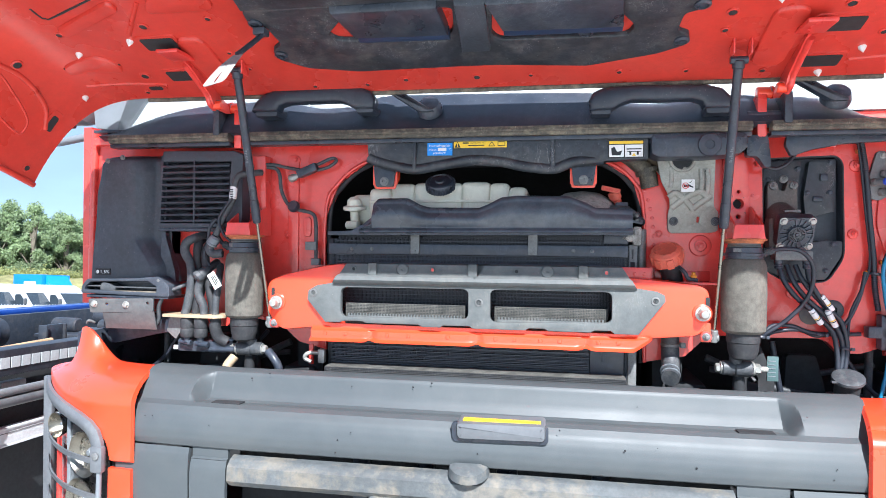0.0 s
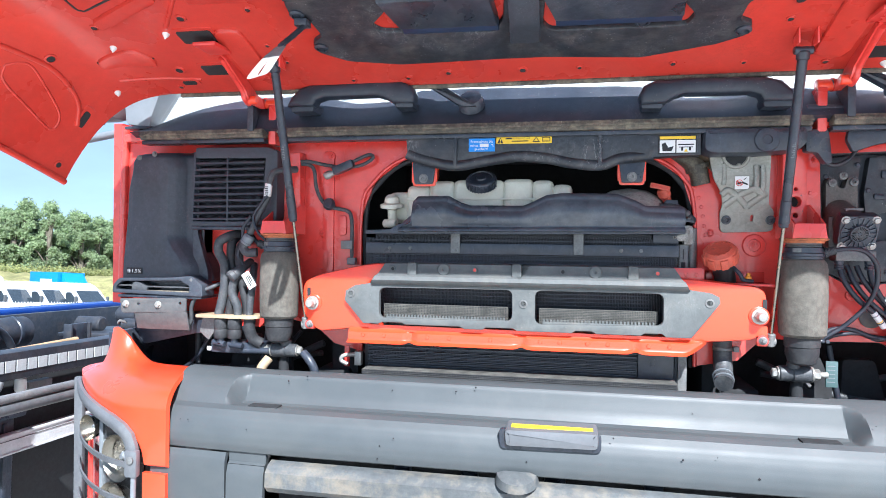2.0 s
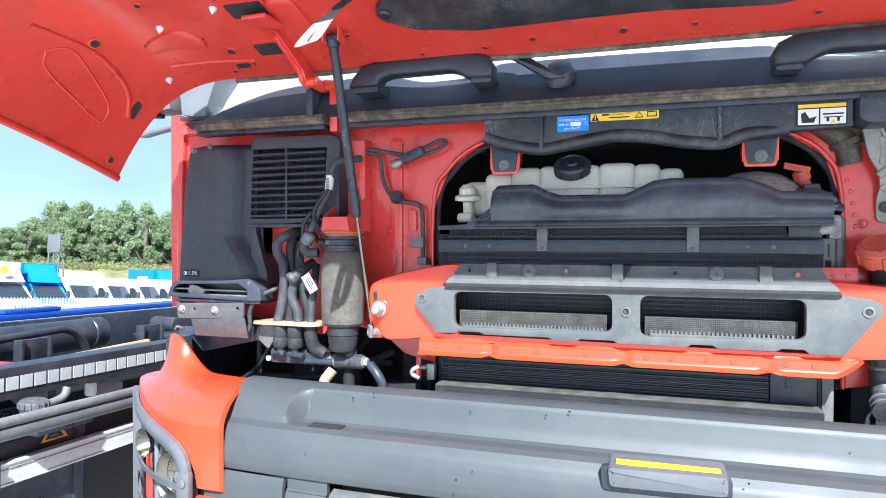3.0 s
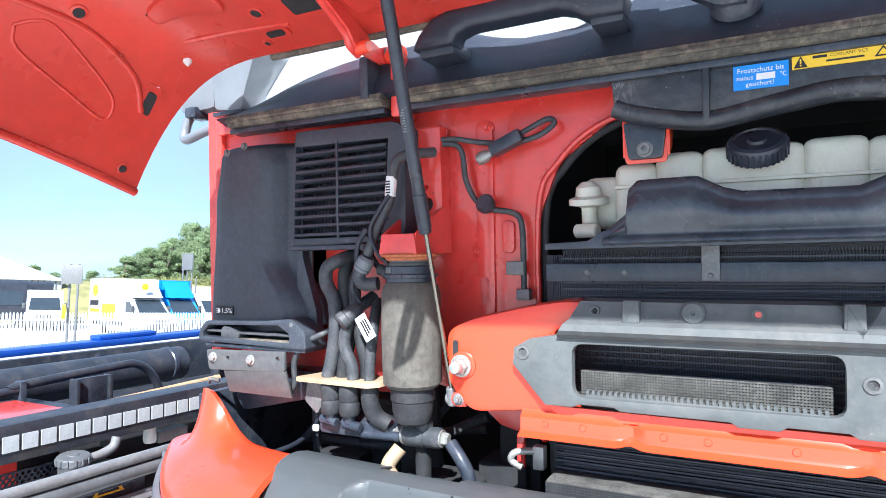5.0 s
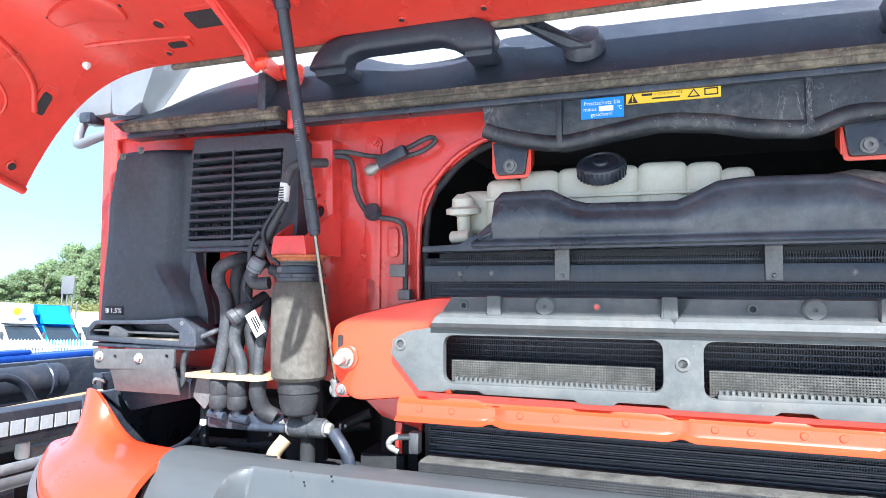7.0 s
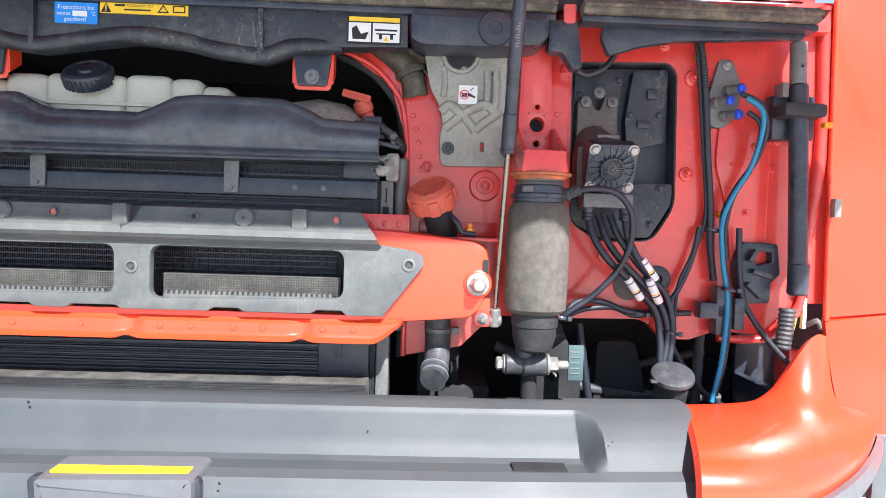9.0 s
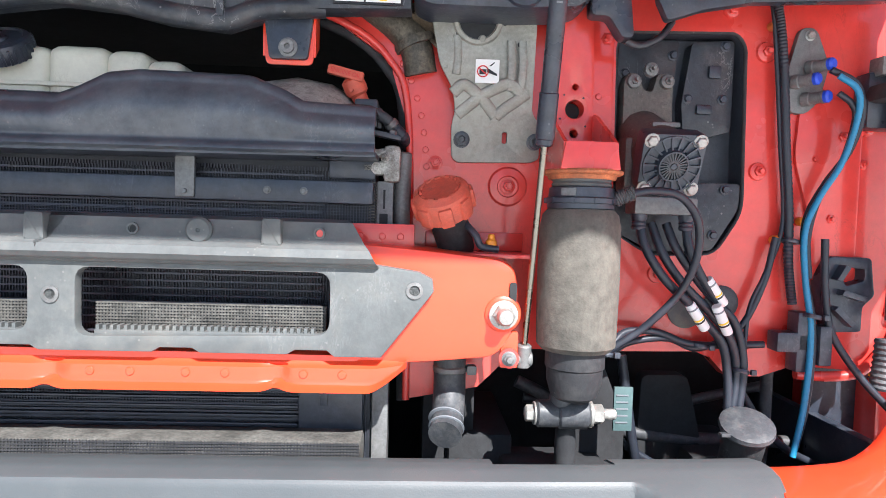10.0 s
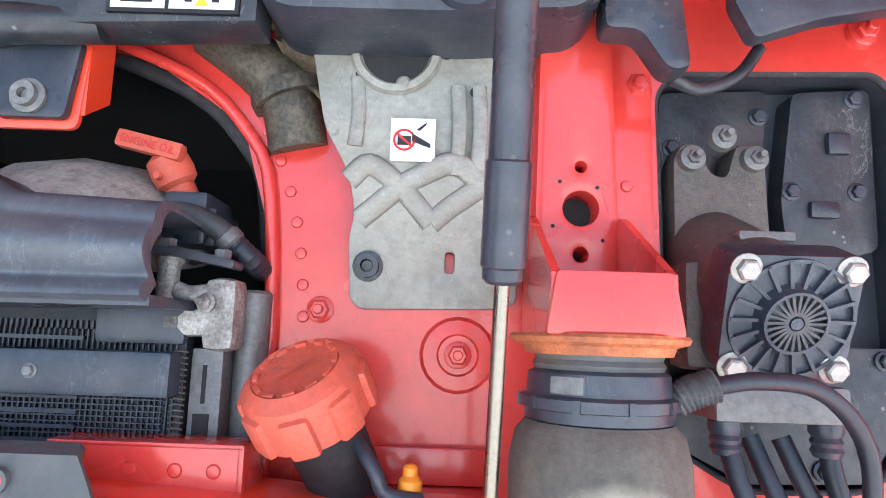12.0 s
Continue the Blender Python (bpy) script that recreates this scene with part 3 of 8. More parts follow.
# wiper arms and grab handles on the cowl
def grab_handle(s):
    g = thing("grab_handle", (0.46 * s, -0.12, 2.09), "black plastic grab handle on the cowl", "grab handle", "cowl handles")
    dz = -0.022 if s > 0 else 0.0
    arch = [(0.292, 2.094), (0.287, 2.118), (0.298, 2.140), (0.325, 2.152), (0.40, 2.156), (0.58, 2.152), (0.615, 2.142), (0.640, 2.118), (0.652, 2.094),
            (0.575, 2.094), (0.568, 2.109), (0.545, 2.116), (0.395, 2.117), (0.372, 2.110), (0.350, 2.096)]
    part("grip", B((plate, [(x * s, z + dz) for x, z in (arch if s > 0 else arch[::-1])], -0.152, -0.108, (), 0.011)), COWL, g, angle=60)
    part("foot", B((box, 0.320 * s - 0.026, 0.320 * s + 0.026, -0.136, -0.045, 2.084 + dz, 2.106 + dz, 0.008)), COWL, g)
    part("foot", B((box, 0.612 * s - 0.034, 0.612 * s + 0.034, -0.136, -0.045, 2.080 + dz, 2.106 + dz, 0.008)), COWL, g)


grab_handle(1)
grab_handle(-1)
def wiper(x, side):
    w = thing("wiper_arm", (x, -0.10, 2.10), "black wiper arm pivot on the cowl", "wiper arm", "wiper arms")
    part("pivot", B((lathe, [(0.036, 0), (0.036, 0.012), (0.028, 0.03), (0.01, 0.036)], (x, -0.075, 2.096), (0, -0.8, 0.6), 24)), BLACK, w)
    part("arm", B((plate, round_poly([(x - 0.022, 2.085), (x + 0.022, 2.085), (x + side * 0.11 + 0.012, 2.16), (x + side * 0.11 - 0.03, 2.16)], 0.012), -0.122, -0.098, (), 0.006)), BLACK, w)
    part("blade", B((tube, [(x + side * 0.10, -0.09, 2.15), (x + side * 0.4, -0.05, 2.185), (x + side * 0.7, -0.02, 2.20)], 0.008, 8, 4)), BLACK, w)


wiper(-0.145, -1)
wiper(0.90, -1)
mirror = thing("mirror_arm", (-1.42, 0.1, 2.07), "grey tubular mirror arm beside the cab", "mirror arm")
part("arm_tube", B((tube, [(-1.28, 0.04, 2.075), (-1.40, 0.06, 2.062), (-1.50, 0.10, 2.06), (-1.522, 0.11, 2.075), (-1.515, 0.12, 2.12), (-1.49, 0.14, 2.16)], 0.013, 12, 6)), LIGHTGREY, mirror)
part("mirror_back", B((box, -1.54, -1.40, 0.10, 0.2, 2.13, 2.5, 0.03)), LIGHTGREY, mirror)
part("mirror_bracket", B((box, -1.50, -1.46, 0.09, 0.15, 2.115, 2.145, 0.008)), BLACK, mirror)

# ---- black duct panel with its stickers ----
duct = thing("air_duct_panel", (0, -0.06, 1.94), "scuffed black plastic duct panel with stickers", "duct panel")
LOW = [(-0.322, 1.955), (-0.30, 1.945), (-0.245, 1.930), (-0.182, 1.921), (-0.10, 1.934), (-0.02, 1.945), (0.06, 1.938), (0.12, 1.925), (0.199, 1.918),
       (0.25, 1.935), (0.314, 1.947), (0.447, 1.952)]
part("panel", B((plate, [(-0.328, 2.016)] + LOW + [(0.447, 2.016)], -0.085, -0.05, (), 0.006)), DIRTYBLACK, duct)
part("lower_roll", B((tube, [(x, -0.078, z + 0.012) for x, z in LOW[:-2]] + [(0.33, -0.068, 1.955)], 0.015, 12, 4)), DIRTYBLACK, duct)
for x in (-0.187, 0.196):
    part("rib", B((box, x - 0.005, x + 0.005, -0.094, -0.08, 1.93, 2.016, 0.003)), DIRTYBLACK, duct)
part("bellows_cover", B((plate, round_poly([(0.45, 2.016), (0.45, 1.962), (0.47, 1.952), (0.585, 1.952), (0.672, 1.958), (0.69, 1.975), (0.69, 2.016)], 0.015), -0.105, -0.03, (), 0.014)), BLACK, duct)
part("bellows_dome", B((lathe, [(0.03, 0), (0.028, 0.005), (0.012, 0.007), (0.011, 0.004)], (0.595, -0.104, 1.984), (0, -1, 0), 24)), BLACK, duct)
part("end_arm", B((plate, round_poly([(0.69, 2.012), (0.69, 1.955), (0.715, 1.955), (0.735, 1.925), (0.752, 1.928), (0.748, 1.965), (0.742, 2.012)], 0.008), -0.085, -0.06, (), 0.006)), BLACK, duct)
part("end_tongue", B((tube, [(0.745, -0.06, 1.93), (0.77, -0.05, 1.926), (0.80, -0.045, 1.94), (0.82, -0.04, 1.965)], 0.005, 8, 5)), DIRTYBLACK, duct)
part("side_flap", B((plate, round_poly([(0.79, 2.012), (0.785, 1.985), (0.80, 1.955), (0.85, 1.972), (0.92, 1.985), (1.06, 1.993), (1.15, 1.998), (1.15, 2.012)], 0.006), -0.075, -0.06, (), 0.004)), BLACK, duct)
for s in (-1, 1):
    tab = part("mounting_tab", B((plate, round_poly([(0.28 * s - 0.034, 1.945), (0.28 * s + 0.034, 1.945), (0.28 * s + 0.026, 1.885), (0.28 * s - 0.026, 1.885)], 0.006), -0.064, -0.057, (), 0.002)), BLACK, duct)
    part("tab_bolt", B((lathe, [(0.013, 0), (0.013, 0.003), (0.009, 0.004), (0.009, 0.009), (0.004, 0.009), (0.004, 0.004)], (0.28 * s, -0.064, 1.90), (0, -1, 0), 16)), DULLSTEEL, tab)
    part("red_bracket", B((plate, round_poly([(0.28 * s - 0.037, 1.95), (0.28 * s + 0.037, 1.95), (0.28 * s + 0.032, 1.879), (0.28 * s - 0.032, 1.879)], 0.008), -0.056, -0.052, (), 0.001),
                          (plate, [(0.0, 1.89), (0.032, 1.91), (0.032, 1.96), (0.0, 1.95)], -0.0015, 0.0015, (), 0.0, Matrix.Translation((0.28 * s + 0.0345, -0.055, 0)) @ pose(0, 0, 0, 0, 0, 90)),
                          (plate, [(0.0, 1.89), (0.032, 1.91), (0.032, 1.96), (0.0, 1.95)], -0.0015, 0.0015, (), 0.0, Matrix.Translation((0.28 * s - 0.0345, -0.055, 0)) @ pose(0, 0, 0, 0, 0, 90))), SUNLITRED, tab, "red steel bracket")
def sticker(name, x0, x1, z0, z1, material, y=-0.087):
    return part(name, B((box, x0, x1, y - 0.0012, y + 0.002, z0, z1, 0)), material, duct)


st = sticker("blue_sticker", -0.150, -0.079, 1.969, 2.004, BLUE)
words("lettering", "Frostschutz bis", 0.0105, (-0.145, -0.0885, 1.9925), WHITE, st, 0.060)
words("lettering", "minus", 0.0095, (-0.146, -0.0885, 1.9825), WHITE, st, 0.022)
words("lettering", "°C", 0.0095, (-0.090, -0.0885, 1.9825), WHITE, st, 0.008)
words("lettering", "gesichert!", 0.0095, (-0.134, -0.0885, 1.973), WHITE, st, 0.036)
part("white_field", B((box, -0.120, -0.096, -0.0888, -0.087, 1.981, 1.990, 0)), WHITE, st)
st = sticker("yellow_sticker", -0.075, 0.072, 1.989, 2.008, YELLOW)
part("warning_field", B((plate, [(-0.073, 1.990), (-0.056, 1.990), (-0.0645, 2.006)], -0.0888, -0.087)), INK, st)
part("exclamation_mark", B((box, -0.0655, -0.0635, -0.0892, -0.0888, 1.995, 2.002, 0), (box, -0.0655, -0.0635, -0.0892, -0.0888, 1.992, 1.994, 0)), YELLOW, st)
words("lettering", "COOLANT VCS", 0.006, (-0.030, -0.0885, 2.0005), INK, st, 0.044)
part("print_bar", B((box, -0.05, -0.033, -0.0888, -0.087, 2.0005, 2.004, 0)), INK, st)
part("print_bar", B((box, -0.034, 0.01, -0.0888, -0.087, 1.994, 1.9965, 0)), INK, st)
part("triangle_sign", B((plate, [(0.021, 1.992), (0.041, 1.992), (0.031, 2.006)], -0.0888, -0.087, [[(0.0245, 1.994), (0.0375, 1.994), (0.031, 2.003)]])), INK, st)
part("book_sign", B((plate, [(0.047, 1.993), (0.068, 1.993), (0.068, 2.005), (0.047, 2.005)], -0.0888, -0.087, [[(0.049, 1.995), (0.066, 1.995), (0.066, 2.003), (0.049, 2.003)]])), INK, st)
st = sticker("pictogram_sticker", 0.342, 0.435, 1.955, 2.003, INK)
part("yellow_head", B((box, 0.345, 0.432, -0.0888, -0.087, 1.9925, 2.000, 0)), YELLOW, st)
part("white_field", B((box, 0.345, 0.383, -0.0888, -0.087, 1.958, 1.990, 0)), WHITE, st)
part("white_field", B((box, 0.386, 0.432, -0.0888, -0.087, 1.958, 1.990, 0)), WHITE, st)
part("drawn_hand", B((plate, [(0.352, 1.962), (0.374, 1.962), (0.379, 1.975), (0.366, 1.971), (0.358, 1.985), (0.350, 1.980)], -0.0894, -0.0888)), INK, st)
part("drawn_truck", B((box, 0.390, 0.428, -0.0894, -0.0888, 1.977, 1.980, 0), (box, 0.392, 0.426, -0.0894, -0.0888, 1.971, 1.973, 0), (box, 0.397, 0.402, -0.0894, -0.0888, 1.963, 1.971, 0), (box, 0.416, 0.421, -0.0894, -0.0888, 1.963, 1.971, 0)), INK, st)
part("yellow_triangle", B((plate, [(0.404, 1.960), (0.414, 1.960), (0.409, 1.968)], -0.0894, -0.0888)), YELLOW, st)

# ---- cross beam ----
beam = thing("cross_beam", (0, -0.08, 1.46), "bright red pressed steel cross beam", "cross beam")
outline = [(-0.40, 1.664), (-0.455, 1.655), (-0.565, 1.630), (-0.607, 1.610), (-0.612, 1.575), (-0.608, 1.515), (-0.566, 1.470), (-0.44, 1.484),
           (0.42, 1.478), (0.502, 1.484), (0.572, 1.491), (0.594, 1.523), (0.600, 1.574), (0.594, 1.610), (0.574, 1.623), (0.498, 1.631), (0.424, 1.637), (0.37, 1.640)]
W1 = round_poly([(-0.415, 1.618), (-0.415, 1.492), (0.388, 1.492), (0.388, 1.618)], 0.016)
part("beam_body", B((plate, round_poly(outline, 0.02), -0.122, -0.03, [W1], 0.012)), SUNLITRED, beam)
for s in (-1, 1):
    part("end_boss", B((lathe, [(0.026, -0.01), (0.024, 0.002), (0.021, 0.004)], (0.578 * s, -0.122, 1.55), (0, -1, 0), 24)), SUNLITRED, beam)
    nut = part("end_nut", B((lathe, [(0.019, 0), (0.019, 0.004), (0.016, 0.005)], (0.578 * s, -0.128, 1.55), (0, -1, 0), 20), (lathe, [(0.015, 0.004), (0.015, 0.013), (0.012, 0.016)], (0.578 * s, -0.128, 1.55), (0, -1, 0), 6),
                           (lathe, [(0.011, 0.014), (0.011, 0.026), (0.009, 0.029), (0.004, 0.03)], (0.578 * s, -0.128, 1.55), (0, -1, 0), 16)), STEEL, beam, "bright zinc-plated nut and stud")
    part("slot_hole", B((plate, round_poly([(0.586 * s, 1.592), (0.5955 * s, 1.592), (0.5955 * s, 1.535), (0.586 * s, 1.535)], 0.004), -0.1245, -0.12)), DEEPSHADE, beam)
    part("strut_lug", B((box, 0.59 * s - 0.012, 0.59 * s + 0.012, -0.112, -0.10, 1.475, 1.525, 0.004)), SUNLITRED, beam)
    part("lug_spacer", B((lathe, [(0.0125, -0.01), (0.0135, 0.0), (0.0135, 0.006), (0.010, 0.007)], (0.590 * s, -0.112, 1.490), (-0.15 * s, -1, 0), 18)), RED, beam)
    part("lug_bolt", B((bolt, (0.589 * s, -0.119, 1.490), 0.0075, (-0.15 * s, -1, 0), 0.008), (rod, (0.589 * s, -0.12, 1.490), (0.588 * s, -0.133, 1.490), 0.0042)), DULLSTEEL, beam, "rusty bolt on the beam's lug")
part("upper_flange", B((box, 0.33, 0.458, -0.080, -0.075, 1.625, 1.664, 0.002), (box, 0.33, 0.458, -0.080, -0.045, 1.660, 1.664, 0.001)), RED, beam)
part("flange_lip", B((box, 0.453, 0.459, -0.080, -0.03, 1.62, 1.664, 0.002)), RED, beam)
for x in (0.385, 0.415, 0.44):
    part("spot_weld", B((lathe, [(0.005, 0), (0.004, 0.0012), (0.002, 0.0015)], (x, -0.080, 1.647), (0, -1, 0), 10)), RED, beam)
def lip(u, v):
    """The pressed lower lip of the beam with three shallow notches."""
    x = -0.472 + 0.925 * u
    dip = sum(math.exp(-((x - c) / 0.012) ** 2) for c in (-0.296, 0.002, 0.287))
    prof = [(-0.118, 1.490), (-0.124, 1.480), (-0.130, 1.475), (-0.131, 1.459), (-0.133, 1.454), (-0.146, 1.447)]
    k = v * 5
    i = min(4, int(k))
    y, z = (prof[i][q] + (prof[i + 1][q] - prof[i][q]) * (k - i) for q in (0, 1))
    z += (1.482 - z) * max(0.0, (x - 0.405) / 0.048) ** 1.3
    return Vector((x, y + dip * 0.008 * (0.2 < v < 0.9), z + dip * 0.006 * (v > 0.7)))


part("lower_lip", B((sheet, lip, 120, 10, (0, 0.012, 0.003))), SUNLITRED, beam)
for x in (-0.43, -0.37, -0.25, -0.19, -0.08, 0.05, 0.10, 0.17, 0.22, 0.32, 0.37):
    part("spot_weld", B((lathe, [(0.006, 0), (0.005, 0.0012), (0.002, 0.0015)], (x, -0.1312, 1.467), (0, -1, 0), 10)), SUNLITRED, beam)

# grey plastic cover on the beam
cover = thing("beam_cover", (0, -0.13, 1.50), "grey plastic cover with two windows on the beam", "plastic cover")
H1 = round_poly([(-0.382, 1.598), (-0.382, 1.516), (-0.023, 1.519), (-0.023, 1.600)], 0.018)
H2 = round_poly([(0.036, 1.600), (0.036, 1.513), (0.353, 1.520), (0.353, 1.600)], 0.018)
face = [(-0.40, 1.612), (-0.452, 1.603), (-0.478, 1.588), (-0.481, 1.562), (-0.427, 1.500), (-0.385, 1.500), (-0.37, 1.505), (-0.32, 1.505), (-0.31, 1.500),
        (-0.16, 1.500), (-0.15, 1.494), (-0.10, 1.494), (-0.09, 1.500), (-0.02, 1.500), (-0.01, 1.494), (0.13, 1.494), (0.14, 1.500), (0.18, 1.500), (0.19, 1.494), (0.30, 1.494),
        (0.31, 1.500), (0.35, 1.500), (0.36, 1.492), (0.42, 1.492), (0.486, 1.579), (0.484, 1.595), (0.467, 1.604), (0.41, 1.612)]
part("face", B((plate, face, -0.140, -0.124, [H1, H2], 0.003)), GREY, cover)
def shelf(u, v):
    e = 0.5 - abs(u - 0.5)
    x = -0.405 + 0.82 * u
    inset = 0.045 * v ** 1.5
    x = x + inset if u < 0.5 else x - inset
    prof = [(-0.139, 1.608), (-0.150, 1.612), (-0.156, 1.620), (-0.152, 1.630), (-0.138, 1.637), (-0.134, 1.650), (-0.131, 1.664), (-0.112, 1.668)]
    k = v * 7
    i = min(6, int(k))
    y, z = (prof[i][q] + (prof[i + 1][q] - prof[i][q]) * (k - i) for q in (0, 1))
    return Vector((x, y, z))


part("upper_shelf", B((sheet, shelf, 40, 28, (0, 0.006, -0.004))), GREY, cover)
for x in (-0.291, -0.012, 0.279):
    part("shelf_rib", B((plate, round_poly([(x - 0.013, 1.632), (x + 0.013, 1.632), (x + 0.012, 1.668), (x - 0.012, 1.668)], 0.004), -0.146, -0.125, (), 0.004)), GREY, cover)
for x in (-0.206, 0.187):
    part("shelf_disc", B((lathe, [(0.017, 0), (0.017, 0.010), (0.014, 0.013), (0.003, 0.013), (0.002, 0.011)], (x, -0.128, 1.650), (0, -1, 0), 24)), GREY, cover)
for x in (-0.346, -0.123, 0.105, 0.338):
    part("shelf_screw", B((lathe, [(0.0075, 0), (0.0075, 0.004), (0.005, 0.004), (0.005, 0.001)], (x, -0.1345, 1.650), (0, -1, 0), 14)), GREY, cover, "recessed screw")
    part("screw_shadow", B((lathe, [(0.0052, 0), (0.005, 0.0012)], (x + 0.001, -0.1345, 1.650), (0, -1, 0), 12)), DEEPSHADE if x < -0.2 or 0 < x < 0.3 else RED, cover)
for x, z in ((-0.462, 1.581), (0.461, 1.580), (0.006, 1.565)):
    part("face_screw", B((lathe, [(0.011, 0), (0.011, 0.002), (0.007, 0.0025), (0.006, -0.003), (0.003, -0.003)], (x, -0.140, z), (0, -1, 0), 16)), DULLSTEEL, cover, "sunk steel screw")
# comb of teeth along the foot of each window
for a, b in ((-0.365, -0.04), (0.055, 0.335)):
    bm = bmesh.new()
    box(bm, a, b, -0.132, -0.115, 1.508, 1.520, 0.002)
    n = int((b - a) / 0.0085)
    for i in range(n):
        x = a + (i + 0.5) * (b - a) / n
        box(bm, x - 0.0022, x + 0.0022, -0.131, -0.118, 1.519, 1.526, 0.0)
    part("comb_strip", bm, GREY, cover, "toothed strip")

# ---- radiator pack ----
rad = thing("radiator", (0, -0.02, 1.30), "black radiator pack with dusty fins", "radiator")
part("core", B((box, -0.452, 0.402, -0.045, 0.03, 1.28, 1.735, 0.002)), CORE, rad)
bm = bmesh.new()
for i in range(44):
    z = 1.29 + i * 0.0102
    box(bm, -0.425, 0.33, -0.0495, -0.044, z - 0.0014, z + 0.0014, 0)
tagged(part("tube_bank", bm, CORETUBE, rad), kind="stuff")
bm = bmesh.new()
for i in range(210):
    x = -0.44 + i * 0.004
    box(bm, x - 0.0005, x + 0.0005, -0.048, -0.044, 1.29, 1.735, 0)
for z0, n in ((1.38, 16), (1.655, 9)):
    for i in range(n):
        box(bm, -0.44, 0.39, -0.0485, -0.0445, z0 + 0.004 * i - 0.0005, z0 + 0.004 * i + 0.0005, 0)
tagged(part("insect_mesh", bm, CORETUBE, rad), kind="stuff")
part("top_rail", B((box, -0.446, 0.400, -0.066, -0.02, 1.690, 1.721, 0.003)), BLACK, rad)
part("upper_core", B((box, -0.425, 0.335, -0.040, 0.03, 1.725, 1.755, 0.002)), CORE, rad)
bm = bmesh.new()
for i in range(180):
    x = -0.42 + i * 0.0042
    box(bm, x - 0.0008, x + 0.0008, -0.043, -0.038, 1.729, 1.741, 0)
tagged(part("fin_bank", bm, CORETUBE, rad), kind="stuff")
part("side_tank", B((box, 0.336, 0.402, -0.05, 0.03, 1.725, 1.760, 0.006)), BLACK, rad)
for x in (-0.187, 0.145):
    part("rail_clip", B((box, x - 0.013, x + 0.013, -0.071, -0.064, 1.693, 1.757, 0.002), (lathe, [(0.004, 0), (0.003, 0.003)], (x, -0.071, 1.701), (0, -1, 0), 10)), DULLSTEEL, rad)
for x in (-0.375, -0.315, 0.255, 0.305):
    part("rail_screw", B((bolt, (x, -0.066, 1.706), 0.004)), DULLSTEEL, rad)
# pale screen cloth low on the core, in the windows and below the beam
for a, b in ((-0.378, -0.035), (0.045, 0.345)):
    scr = part("lower_screen", B((box, a, b, -0.104, -0.096, 1.49, 1.553, 0.003)), CORE, rad, "dusty screen cloth")
    bm = bmesh.new()
    n = int((b - a) / 0.0042)
    for i in range(n):
        x = a + (i + 0.5) * (b - a) / n
        box(bm, x - 0.0011, x + 0.0011, -0.1052, -0.1035, 1.491, 1.552, 0)
    for i in range(15):
        box(bm, a, b, -0.1060, -0.1040, 1.4925 + 0.0042 * i - 0.0010, 1.4925 + 0.0042 * i + 0.0010, 0)
    tagged(part("woven_thread", bm, FINS, scr), kind="stuff")
foot = part("foot_screen", B((box, -0.44, 0.395, -0.112, -0.05, 1.325, 1.372, 0.008)), FINS, rad, "pale dusty screen cloth")
bm = bmesh.new()
for i in range(190):
    x = -0.436 + i * 0.00437
    box(bm, x - 0.0008, x + 0.0008, -0.1135, -0.110, 1.328, 1.370, 0)
for i in range(10):
    box(bm, -0.438, 0.393, -0.1140, -0.1115, 1.3295 + 0.0043 * i - 0.0008, 1.3295 + 0.0043 * i + 0.0008, 0)
tagged(part("woven_thread", bm, RUBBER, foot), kind="stuff")
for i in range(6):
    part("cooler_tube", B((box, -0.44, 0.30, -0.0535, -0.044, 1.375 + 0.0125 * i - 0.0016, 1.375 + 0.0125 * i + 0.0016, 0.0008)), BLACK, rad)
part("cooler_end", B((box, 0.302, 0.392, -0.058, -0.04, 1.36, 1.455, 0.003), (box, 0.332, 0.343, -0.061, -0.05, 1.405, 1.435, 0.001)), BLACK, rad)
part("side_frame", B((box, 0.404, 0.427, -0.040, 0.03, 1.25, 1.724, 0.002), (box, 0.396, 0.406, -0.030, 0.03, 1.25, 1.72, 0.001)), DULLSTEEL, rad)
part("frame_slot", B((box, 0.413, 0.416, -0.0408, -0.039, 1.685, 1.712, 0), (box, 0.408, 0.420, -0.0408, -0.039, 1.662, 1.678, 0.001)), DEEPSHADE, rad)
for i in range(17):
    # one wave of the cooler's bent edge fin
    z = 1.655 + i * 0.0041
    part("edge_fin", B((tube, [(0.3935, -0.046, z), (0.3985, -0.0475, z + 0.0012), (0.404, -0.046, z + 0.0002)], 0.0008, 6, 3)), FINS, rad)
part("side_pipe", B((rod, (0.437, -0.015, 1.45), (0.440, -0.015, 1.768), 0.0125)), DULLSTEEL, rad)
WORN = surface("corroded_aluminium", (0.34, 0.335, 0.31), 0.6, 0.3, vary=0.45, scale=45, bump=0.15, dust=(0.11, 0.075, 0.05), dusty=0.9, speckle=0.3)
fit = part("pipe_fitting", B((lathe, [(0.0075, 0), (0.008, 0.010), (0.0075, 0.030), (0.0095, 0.033), (0.0095, 0.040)], (0.384, -0.045, 1.752), (0.02, 0, 1), 18),
                             (box, 0.380, 0.425, -0.050, -0.025, 1.732, 1.752, 0.006), (box, 0.412, 0.437, -0.052, -0.02, 1.722, 1.775, 0.009)), WORN, rad, "pale corroded pipe fitting")
part("fitting_bolt", B((bolt, (0.416, -0.052, 1.756), 0.0055, (-0.25, -1, 0.1), 0.010)), WORN, fit)
part("fitting_branch", B((tube, [(0.392, -0.046, 1.765), (0.402, -0.047, 1.762), (0.414, -0.045, 1.764)], 0.0065, 12, 4)), WORN, fit)
